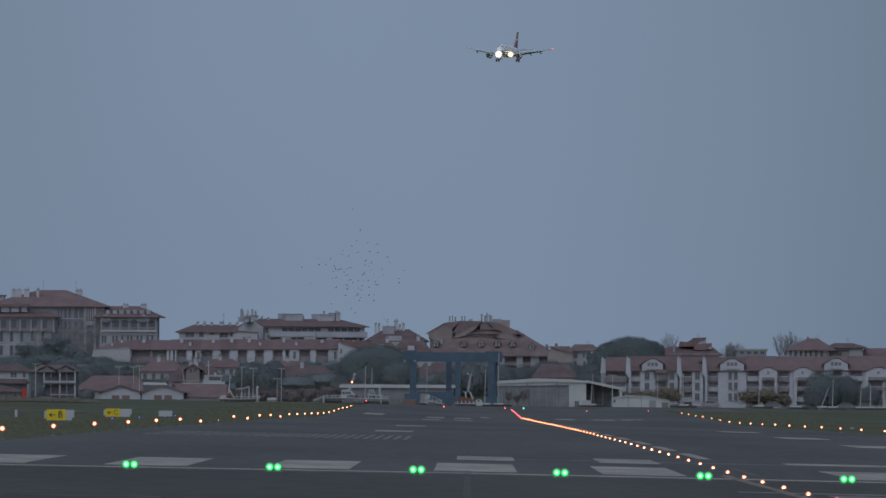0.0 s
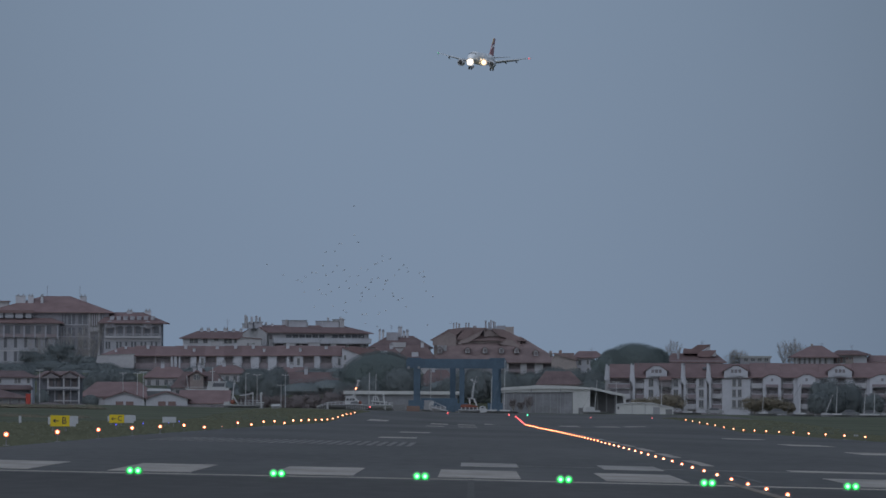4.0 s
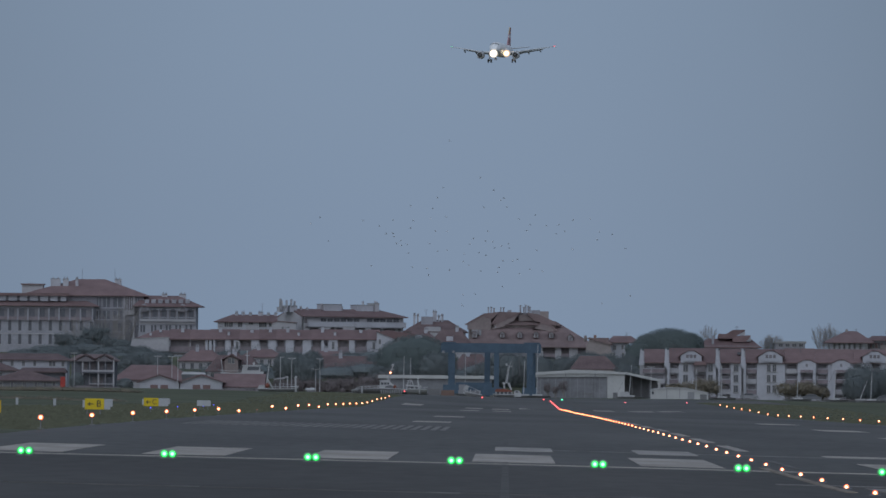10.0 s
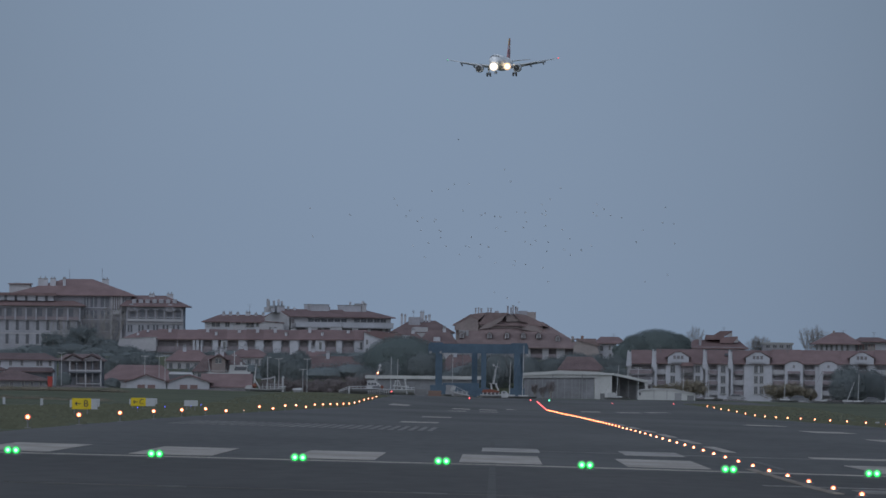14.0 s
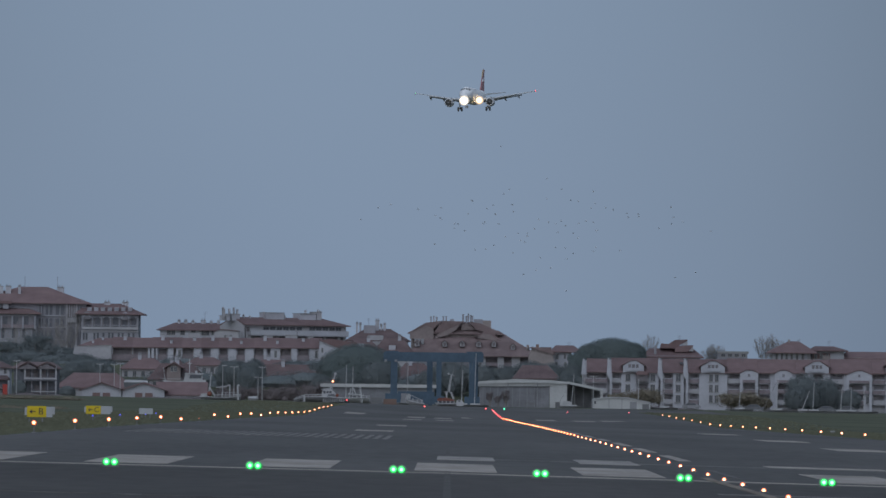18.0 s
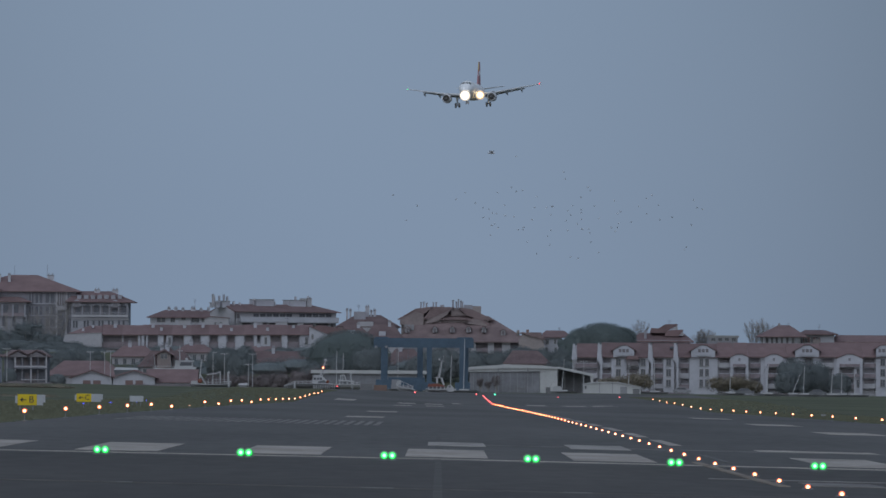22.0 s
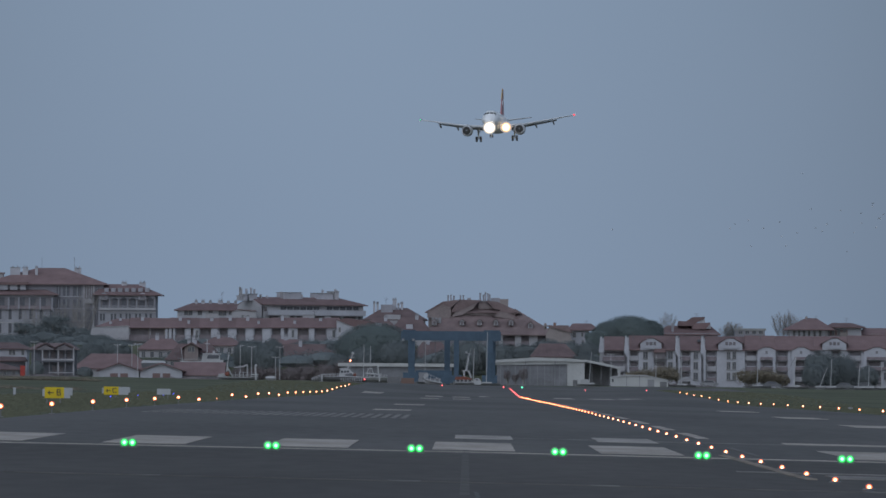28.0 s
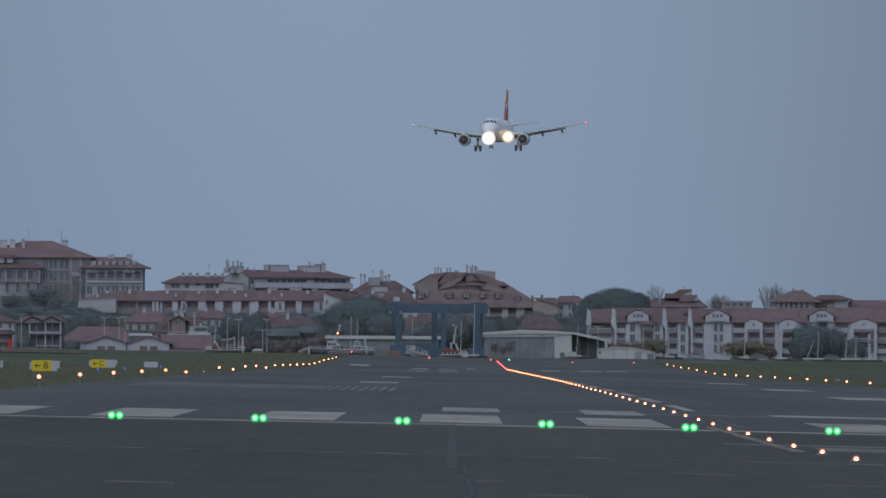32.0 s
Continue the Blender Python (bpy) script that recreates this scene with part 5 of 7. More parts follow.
house("harbour_house", "white house with dark red roof behind the trees", -126.0, -98.48, 2010, 12, -0.71, 5.73, 7.13, "hip", WHITEWASH, TILE_OLD, over=0.7, group="harbour houses", inset=3.0,
      rows=[(4.34, 1.0, 0.7, [((u - 826) * 0.12642) for u in (-150, -130, -110, -90, -70, -50, -30, -10, 18, 24, 40)])])
lean_to = thing("harbour_house", "long low house with a dark hipped red roof", "house", (ax(-110, 1992), 1992, az(-110, 674, 1992)), "harbour houses")
block(lean_to, "wall_body", GREYWALL, -176, -46, 635, 690, 1992, 0.4, 9)
pitched(lean_to, "roof", TILE_OLD, -182, -38, -172, -86, 635, 617, 1992, -0.4, 10, 0.5)
for u in (-150, -130, -110, -90, -70):
    pane(lean_to, u, 640, 648, 5, 1992, 0.35)
link = thing("harbour_house", "narrow dark range with a low red roof", "house", (ax(0, 1996), 1996, az(0, 674, 1996)), "harbour houses")
block(link, "wall_body", TIMBER_SHADE, -37, 42, 638, 690, 1996, 0.4, 7)
pitched(link, "roof", TILE_OLD, -38, 46, -34, 42, 638, 631, 1996, -0.4, 8, 0.5)
store = thing("harbour_house", "low dark store with a hipped red roof by the field", "house", (ax(-26, 1970), 1970, az(-26, 676, 1970)), "harbour houses")
block(store, "wall_body", SHEDWALL, -86, 34, 652, 694, 1970, 0.4, 9, "dark weathered wall")
pitched(store, "roof", TILE_OLD, -92, 40, -36, -24, 653, 636, 1970, -0.4, 10, 0.5)
for u in (-70, -50, -28, -8, 8, 24):
    pane(store, u, 657, 668, 6, 1970, 0.35)
porch = house("harbour_club", "dark timber club house with white posts and two low gables", -96.38, -86.77, 1988, 12, -1.61, 5.63, 7.00, "hip", TIMBER_SHADE, TILE_DARK, over=0.6, inset=2.0)
for u in (73, 101, 128):
    extra(porch, "post", CREAM, ((u - 826) * 0.12484), ((u - 826) * 0.12484) + 0.32, 1986.2, 1986.5, -1.61, 6.13, "white post")
for u in (60, 87, 115):
    block(porch, "slim_post", GREYWALL, u - 0.6, u + 0.6, 617, 674, 1986, 0.3, 0.5)
for u0, u1, v0, v1 in ((76, 84, 622, 636), (90, 98, 622, 636), (104, 112, 622, 636), (118, 126, 622, 636), (92, 100, 648, 668), (104, 112, 648, 668)):
    block(porch, "door", TIMBER, u0, u1, v0, v1, 1988, -0.1, 0, "brown glazed door")
block(porch, "terrace_rail", CREAM, 86, 130, 659, 660.5, 1986, -0.2, 0)
extra(porch, "balcony_rail", CREAM, -94.01, -86.89, 1986.3, 1986.5, 3.13, 3.51)
extra(porch, "balcony_floor", TIMBER_SHADE, -96.25, -86.89, 1986, 1988, 2.76, 3.07)
for u in (80, 113):
    o = porch.matrix_basis.translation
    part("gable_roof", roof_mesh("gy", ((u - 17 - 826) * 0.12484) - o.x, ((u + 17 - 826) * 0.12484) - o.x, -2.2, 4, 6.00 - o.z, 7.13 - o.z, 0.2), TILE_OLD, porch)
    # Added panel that catches light where the deep recess turns black.
    slab(porch, "gable_fill_panel", TIMBER, [(u - 15, 617.5), (u, 610.5), (u + 15, 617.5), (u + 15, 620), (u - 15, 620)], 1986, 0.0, 0.15, "brown panel added to lighten the dark gable recess")
for u0, u1, ve, vr, D, lab in ((246, 322, 622, 603, 2080, "house with faded red roof above the harbour"), (300, 395, 640, 612, 2060, "house with a tall red roof above the harbour"), (355, 425, 614, 600, 2090, "cream house with red roof"), (470, 620, 640, 611, 2085, "broad house with a long faded red roof"), (470, 545, 615, 602, 2110, "red-roofed house below the terrace"), (728, 800, 634, 606, 2078, "low house with a brown-red roof behind the lift"), (330, 362, 622, 606, 2075, "small gabled house above the harbour")):
    house("town_house", lab, -826 * 0.13082 + u0 * 0.13082, -826 * 0.13082 + u1 * 0.13082, D, 11, 2.15 + (668 - 651) * -0.13082, 2.15 + (651 - ve) * 0.13082, 2.15 + (651 - vr) * 0.13082, "hip", CREAM, TILE_OLD if D in (2078, 2085, 2060) else TILE, over=0.5, group="town houses", inset=3.0,
          rows=[(2.15 + (651 - ve) * 0.13082 - 1.9, 1.3, 0.9, span(-826 * 0.13082 + u0 * 0.13082, -826 * 0.13082 + u1 * 0.13082, 5))], chimneys=[(-826 * 0.13082 + (u0 * 0.6 + u1 * 0.4) * 0.13082, 2.15 + (651 - vr - 6) * 0.13082, 2.15 + (651 - vr + 5) * 0.13082, 0.8)])


for u0, u1, ve, vr, D, z_low, lab in ((326, 350, 619, 609, 2056, 0.5, "small brown gabled house with dark windows"),):
    k = D / 15900
    gable = house("town_house", lab, (u0 - 826) * k, (u1 - 826) * k, D, 9, z_low, 2.15 + (651 - ve) * k, 2.15 + (651 - vr) * k, "gy", UMBER, TILE, over=0.7, group="town houses",
                  rows=[(2.15 + (651 - ve) * k - 0.9, 1.1, 0.8, span((u0 + 6 - 826) * k, (u1 - 6 - 826) * k, 2))])
    chimney(gable, 0.8, 5.0, 2.15 + (651 - vr) * k - z_low - 1.0, 2.15 + (651 - vr) * k - z_low + 0.5, 0.6, pots=1)
for u, v0, v1, D in ((392, 536, 520, 2284), (682, 545, 528, 2246), (1037, 580, 566, 2190), (1232, 566, 552, 2244), (1443, 568, 555, 2236), (1497, 574, 558, 2241), (1120, 596, 585, 1994), (1345, 600, 588, 1994), (556, 566, 553, 2154)):
    k = D / 15900
    x, z0, z1 = (u - 826) * k, 2.15 + (651 - v0) * k, 2.15 + (651 - v1) * k
    aerial = thing("roof_aerial", "thin grey television aerial on a roof", "aerial", (x, D, z0), "roof aerials")
    part("pole", rod(N(), (0, 0, -1.2), (0, 0, z1 - z0), 0.035), DARKMETAL, aerial)
    for h, w in ((0.05, 0.55), (0.35, 0.45), (0.65, 0.35)):
        part("rung", rod(N(), (-w, 0, z1 - z0 - h), (w, 0, z1 - z0 - h), 0.02), DARKMETAL, aerial)


# ---- travel lift ----
lift = thing("travel_lift", "tall blue steel boat lift with paired legs and top beams", "boat lift", (-3.43, 1880, -2.49))
o = lift.matrix_basis.translation


def lift_box(name, u0, u1, v0, v1, y0, y1, label=""):
    return part(name, box(N(), ((u0 - 826) * 0.11824) - o.x, ((u1 - 826) * 0.11824) - o.x, y0, y1, (2.15 + (651 - v1 + -0.20) * 0.11824) - o.z, (2.15 + (651 - v0 + -0.20) * 0.11824) - o.z), BLUE, lift, label)


lift_box("top_beam", 709, 886, 587, 603, 0, 1.2, "long blue top beam")
lift_box("top_beam", 716, 880, 586, 597, 12, 13.2)
lift_box("beam_plate", 712, 735, 584.5, 587, -0.1, 13.3)
lift_box("beam_plate", 856, 884, 584.5, 587, -0.1, 13.3)
lift_box("leg", 722, 734, 600, 682, 0.1, 1.1)
lift_box("leg", 786, 796, 600, 682, 12, 13)
lift_box("leg", 803, 812, 600, 682, 0.1, 1.1)
lift_box("leg", 861, 872, 600, 682, 0.1, 1.1)
lift_box("leg", 866, 877, 597, 682, 12, 13)
lift_box("foot_beam", 713, 740, 660, 676, -0.6, 2)
lift_box("cross_beam", 735, 800, 656, 670, 0.2, 1.0, "dark blue lower cross beam")
lift_box("foot_beam", 780, 818, 664, 678, -0.6, 2)
lift_box("foot_beam", 853, 880, 664, 678, -0.6, 2)
for u in (716, 735, 784, 812, 857, 876):
    part("wheel", rod(N(), (((u - 826) * 0.11824) - o.x, -0.5, 0.75), (((u - 826) * 0.11824) - o.x, 0.3, 0.75), 0.75, 0.75, 14), RUBBER, lift, "black wheel")
for u in (750, 770, 836, 848):
    part("hoist_cable", rod(N(), (((u - 826) * 0.11824) - o.x, 0.6, 8.16 - o.z), (((u - 826) * 0.11824) - o.x, 0.6, 2.84 - o.z), 0.05), DARKMETAL, lift)
for u in (711, 729):
    part("floodlight", box(N(), ((u - 826) * 0.11824) - o.x, ((u - 826) * 0.11824) + 0.5 - o.x, -0.5, -0.1, 7.68 - o.z, 8.16 - o.z), GREYMETAL, lift)


# ---- boats ----
def craft(label, d, u, stations, skin):
    """A moored boat side on: stations along the hull give u, sheer, keel and half width."""
    base = max(k for _, _, k, _ in stations)
    b = thing("fishing_boat", label, "fishing boat", (ax(u, d), d, az(u, base, d)), "fishing boats")
    o = b.matrix_basis.translation
    rings = []
    for p, sheer, keel, w in stations:
        x, zt, zk = ax(p, d) - o.x, az(p, sheer, d) - o.z, az(p, keel, d) - o.z
        rings.append([(x, -w, zt), (x, -w * 0.8, 0.5 * (zt + zk)), (x, 0, zk - 0.3), (x, w * 0.8, 0.5 * (zt + zk)), (x, w, zt)])
    part("hull", loft(N(), rings), skin, b)
    for (p, s0, _, w), (q, s1, _, w1) in zip(stations, stations[1:]):
        part("gunwale", rod(N(), (ax(p, d) - o.x, -w - 0.05, az(p, s0, d) - o.z), (ax(q, d) - o.x, -w1 - 0.05, az(q, s1, d) - o.z), 0.1), HULLWHITE, b, "white gunwale")
    return b


def spar(b, name, d, u0, v0, u1, v1, r, y=0.0, material=None, label="", tip=None):
    o = b.matrix_basis.translation
    return part(name, rod(N(), (ax(u0, d) - o.x, y, az(u0, v0, d) - o.z), (ax(u1, d) - o.x, y, az(u1, v1, d) - o.z), r, tip or r), material or HULLWHITE, b, label)


def bead(b, name, d, u, v, r, y, material, label=""):
    o = b.matrix_basis.translation
    return part(name, ball(N(), (0, 0, 0), r), material, b, label, at=(ax(u, d) - o.x, y, az(u, v, d) - o.z), smooth=True)


# the boat with the orange buoy
boat = craft("white fishing boat with an orange buoy and leaning mast", 1920, 422, ((386, 667, 673, 0.5), (394, 667.5, 674, 1.3), (420, 668, 674.5, 1.7), (445, 667.5, 674.5, 1.6), (457, 666, 674, 1.2)), HULLGREY)
spar(boat, "mast", 1920, 401.5, 656, 405, 623, 0.17, 0, tip=0.10)
spar(boat, "mast_leg", 1920, 402, 650, 400.5, 667, 0.16, -0.6)
spar(boat, "mast_leg", 1920, 402, 650, 412, 667, 0.18, -0.6)
spar(boat, "crosstree", 1920, 401.5, 630, 407, 629, 0.06)
bead(boat, "buoy", 1920, 402.5, 662, 0.52, -1.3, HULLRED, "orange mooring buoy")
slab(boat, "wheelhouse", HULLWHITE, [(386, 668), (387, 662), (397, 661), (399, 668)], 1920, -1.0, 1.0, "low white wheelhouse")
slab(boat, "boom_cover", CREAM, [(414, 650), (430, 647.5), (438, 644.5), (439, 646.5), (430, 650), (414, 651.5)], 1920, -0.25, 0.25, "pale sail cover along the boom")
spar(boat, "deck_rail", 1920, 409, 664, 455, 664, 0.08, -1.5)
spar(boat, "deck_rail", 1920, 424, 659, 452, 660, 0.05, -1.5)
for u in (417, 424, 431, 445):
    spar(boat, "rail_post", 1920, u, 668, u, 658, 0.06, -1.5)
spar(boat, "gantry_post", 1920, 438, 668, 438, 646, 0.13, -1.2)
spar(boat, "gantry_post", 1920, 453, 673, 452, 647, 0.24, -1.2, label="thick white stern gantry")
spar(boat, "gantry_beam", 1920, 444, 663.5, 458, 663.5, 0.16, -1.3)
bead(boat, "gantry_lamp", 1920, 453, 647, 0.28, -1.2, HULLWHITE)
spar(boat, "stay", 1920, 405, 624, 437, 646, 0.03, 0, DARKMETAL)

# the boat with the lit mast lamp
boat = craft("white fishing boat with lit mast lamp moored at the quay", 1850, 600, ((551, 671, 673, 0.2), (569, 666, 675, 1.3), (590, 666, 676, 1.9), (618, 666.5, 676.5, 2.0), (640, 668, 676.5, 1.8), (649, 669, 676, 1.5)), HULLGREY)
spar(boat, "bow_rail", 1850, 552, 669.5, 569, 663, 0.07, -1.0)
spar(boat, "bow_rail", 1850, 569, 663, 601, 662, 0.09, -1.7)
for u in (553, 557, 561, 565):
    spar(boat, "rail_post", 1850, u, 674, u, 670.5 - (u - 553) * 0.45, 0.06, -0.8)
spar(boat, "bow_post", 1850, 570, 675, 570, 663, 0.22, -1.5, label="thick white bow post")
for u in (577, 584, 591, 598):
    spar(boat, "rail_post", 1850, u, 668, u, 662.5, 0.06, -1.8)
for k in range(10):
    spar(boat, "bulwark_post", 1850, 604 + 4 * k, 675.5, 604 + 4 * k, 669, 0.09, -2.05)
slab(boat, "wheelhouse", HULLWHITE, [(600, 666), (602, 654), (617, 652.5), (631, 666)], 1850, -1.4, 1.4, "white wheelhouse with a sloping back")
for u in (605.5, 611, 616):
    block(boat, "window", GLASS, u - 2, u + 2, 656, 660, 1850, -1.45, -1.4, "dark wheelhouse window")
# Dark slab on the cabin side paints the shade of an opening.
slab(boat, "shelter", HULLBLUE, [(610, 666), (612, 662), (622, 660.5), (627, 666)], 1850, -1.46, -1.4, "dark panel for the shade under the shelter deck")
spar(boat, "roof_rail", 1850, 600, 653, 618, 651.5, 0.1, -1.4)
spar(boat, "mast", 1850, 615, 653, 624, 627, 0.2, 0, tip=0.12)
spar(boat, "mast_leg", 1850, 619, 653, 622, 636, 0.07, 0)
spar(boat, "crosstree", 1850, 618.5, 634, 627, 632.5, 0.06)
bead(boat, "radar_dome", 1850, 624, 625.5, 0.3, 0, HULLWHITE)
bead(boat, "masthead_lamp", 1850, 620, 638.5, 0.25, -0.35, lens("masthead_lens", 0.25, *AMBER), "lit amber lamp")
spar(boat, "stay", 1850, 624, 628, 570, 663, 0.03, 0, DARKMETAL)
bead(boat, "buoy", 1850, 628, 663.5, 0.35, -1.7, HULLRED, "faded red buoy")

# the boat with gantries behind it
boat = craft("white fishing boat with gantries moored behind another", 1862, 665, ((640, 668, 674, 0.5), (650, 668, 676, 1.4), (668, 668, 677, 1.6), (685, 668, 676.5, 1.5)), HULLWHITE)
for u0, v0, u1, v1, r in ((652, 651, 649, 668, 0.13), (657, 651, 663, 668, 0.13), (668.5, 650, 672, 676, 0.2), (674, 661, 674, 669, 0.1), (680, 664, 680, 669, 0.1)):
    spar(boat, "gantry_post", 1862, u0, v0, u1, v1, r, -1.3)
spar(boat, "gantry_beam", 1862, 647, 661, 673, 663, 0.17, -1.3)
spar(boat, "gantry_beam", 1862, 650, 653, 659, 652.5, 0.1, -1.3)
spar(boat, "rail", 1862, 672, 664, 686, 664.5, 0.07, -1.4)
block(boat, "wheelhouse", HULLWHITE, 654, 664, 663, 669, 1862, -1.0, 1.0, "low white wheelhouse")
block(boat, "window", GLASS, 656, 662, 664, 666.5, 1862, -1.06, -1.0)
bead(boat, "deck_lamp", 1862, 669, 650, 0.25, -1.3, HULLWHITE)

# the small boat with the orange roof
boat = craft("small white fishing boat with orange roof and leaning mast", 1846, 822, ((802, 676, 680.5, 0.3), (808, 676.5, 681, 1.0), (825, 677, 681.5, 1.3), (839, 676.5, 681, 1.2)), HULLWHITE)
spar(boat, "mast", 1846, 825.5, 657, 830, 627, 0.19, 0, tip=0.10)
spar(boat, "mast_stay", 1846, 823, 657, 828, 628, 0.05, 0.2)
spar(boat, "crosstree", 1846, 825, 625, 835, 627.5, 0.06)
spar(boat, "aerial", 1846, 831, 627, 833, 617, 0.04)
bead(boat, "radar_dome", 1846, 825, 624, 0.24, 0, HULLWHITE)
spar(boat, "mast_step", 1846, 817, 656, 832, 657, 0.09, 0)
for u0, v0, u1, v1, r in ((821, 656, 822, 669, 0.2), (829, 657, 834, 669, 0.22)):
    spar(boat, "mast_leg", 1846, u0, v0, u1, v1, r, 0)
slab(boat, "roof", HULLRED, [(805, 670), (807, 667), (822, 666.5), (836, 670.5), (836, 672), (805, 672)], 1846, -1.1, 1.1, "faded orange roof")
block(boat, "cabin", GLASS, 808, 834, 672, 678, 1846, -0.7, 0.7, "dark glazed cabin")
for u in (807, 814, 821, 828, 835):
    block(boat, "roof_post", HULLWHITE, u - 0.9, u + 0.9, 672, 678, 1846, -1.05, -0.85)
tender = thing("dinghy", "small white dinghy with a raised cuddy on the quay", "boat", (ax(845, 1846), 1846, az(845, 681, 1846)))
slab(tender, "hull", HULLWHITE, [(839, 681), (838.5, 672), (842, 669.5), (848, 670), (852, 676), (851, 681)], 1846, -0.6, 0.6)
block(tender, "window", GLASS, 842, 846, 671, 673.5, 1846, -0.64, -0.6)

# the boat with a raised bow
boat = craft("small white boat with raised bow beside the lift", 1843, 766, ((749, 668, 672, 0.1), (755, 672, 677, 0.6), (768, 675, 679.5, 1.0), (783, 678, 681, 0.9)), HULLWHITE)
for u0, v0, u1, v1 in ((751, 670, 755, 661), (756, 672, 758, 663), (762, 674, 762, 667), (770, 676, 770, 670), (778, 678, 778, 672)):
    spar(boat, "rail_post", 1843, u0, v0, u1, v1, 0.07, -0.6)
spar(boat, "rail", 1843, 755, 661, 780, 672, 0.06, -0.6)
slab(boat, "cabin", HULLWHITE, [(748, 669), (751, 663), (757, 660), (758, 668)], 1843, -0.4, 0.4, "small white cuddy")
KD = 1996
keelboat = thing("fishing_boat", "white fishing boat with a large dark-windowed wheelhouse", "fishing boat", (ax(366, KD), KD, az(366, 646, KD)), "fishing boats")
slab(keelboat, "hull", HULLWHITE, [(318, 638), (340, 640), (396, 637), (392, 650), (330, 650)], KD, -1.2, 1.2, "long white hull")
slab(keelboat, "wheelhouse", HULLWHITE, [(356, 639), (359, 627), (389, 628), (389, 639)], KD, -1.0, 1.0, "white wheelhouse")
slab(keelboat, "window_band", GLASS, [(366, 635), (368, 628.5), (388, 629), (387, 635)], KD, -1.1, -1.0, "dark band of windows")
block(keelboat, "roof", HULLWHITE, 358, 391, 625.5, 627.5, KD, -1.2, 1.2)
block(keelboat, "mast", MAST, 365.4, 366.8, 600, 626, KD, -0.1, 0.1)
block(keelboat, "crosstree", MAST, 362, 371, 608, 609, KD, -0.1, 0.1)
block(keelboat, "radar", HULLWHITE, 376, 380, 621, 625.5, KD, -0.3, 0.3)
block(keelboat, "rail", HULLWHITE, 319, 356, 635.5, 636.3, KD, -1.2, -1.1)


def yacht(label, x, y, z, tall, lean=0.0, hull=7.0):
    s = thing("sailing_boat", label, "sailing boat", (x, y, z), "moored yachts")
    rings = []
    for t in np.linspace(0, 1, 7):
        w = 1.2 * math.sin(min(1.0, 0.1 + t * 1.5) * math.pi / 2)
        px = (t - 0.5) * hull
        rings.append([(px, -w, 0.5), (px, -0.5 * w, 0.0), (px, 0, -0.4), (px, 0.5 * w, 0.0), (px, w, 0.5)])
    part("hull", loft(N(), rings), HULLGREY, s)
    part("cabin", box(N(), -hull * 0.15, hull * 0.2, -0.7, 0.7, 0.5, 0.8), HULLWHITE, s)
    part("mast", rod(N(), (0, 0, 0.5), (lean, 0, tall), 0.09, 0.06), MAST, s)
    part("stay", rod(N(), (lean, 0, tall * 0.98), (-hull * 0.48, 0, 0.55), 0.02), DARKMETAL, s)
    return s


moored = {}
for u, v, D, lean in ((837, 615, 1856, 0.2), (860, 585, 1870, 0.2), (1043, 618, 1905, 0.5), (1207, 618, 1905, 0.0), (1163, 624, 1915, 0.1), (1405, 618, 1900, 0.4), (1409, 618, 1910, 0.2), (1452, 640, 1905, 1.6), (1470, 625, 1900, 0.2), (1519, 632, 1900, 0.3), (1540, 632, 1908, 0.1), (1562, 628, 1905, 0.0), (1345, 635, 1920, 0.2), (645, 612, 1880, 0.1), (656, 615, 1885, 0.1), (752, 600, 1900, 0.1), (303, 621, 1992, -0.9)):
    moored[u] = yacht("moored sailing boat with a tall bare mast", (u - 826) * 0.11950, D, land((u - 826) * 0.11950, D) - 0.1, 2.15 + (651 - v) * 0.11950 + 1.2, lean, 6.0)


for u0, u1, v0, v1, skin, lab in ((687, 707, 668, 678, DARKMETAL, "dark steel box on the quay"), (710, 733, 670, 679, RUST, "rust-brown steel box on the quay"), (741, 755, 660, 674, GREYMETAL, "stacked grey boat gear on the quay")):
    w = (u1 - u0) / 2 * 0.11648
    crate = thing("quay_box", lab, "container", ((u0 + u1 - 1652) / 2 * 0.11648, 1852, 2.15 + (651 - v1) * 0.11648), "quay boxes")
    part("body", box(N(), -w, w, 0, 1.8, -0.3, (v1 - v0) * 0.11648), skin, crate)
    for k in range(5):
        part("rib", box(N(), -w + 0.1 + 0.45 * w * k, -w + 0.18 + 0.45 * w * k, -0.06, 0, -0.3, (v1 - v0) * 0.11648 - 0.05), skin, crate)
launch = thing("covered_launch", "long white covered launch behind the low houses", "boat", (-69.41, 1992, 2.42))
part("hull", solid(N(), [(-2.4, -0.6, -1.6), (2.4, -0.6, -1.6), (2.4, 0.6, -1.6), (-2.4, 0.6, -1.6)], [(-2.8, -0.9, 0.3), (2.6, -0.9, 0.3), (2.6, 0.9, 0.3), (-2.8, 0.9, 0.3)]), HULLBLUE, launch)
part("cover", solid(N(), [(-2.8, -0.95, 0.31), (2.7, -0.95, 0.31), (2.7, 0.95, 0.31), (-2.8, 0.95, 0.31)], [(-2.4, -0.4, 0.9), (2.4, -0.4, 0.75), (2.4, 0.4, 0.75), (-2.4, 0.4, 0.9)]), HULLWHITE, launch, "white cover")


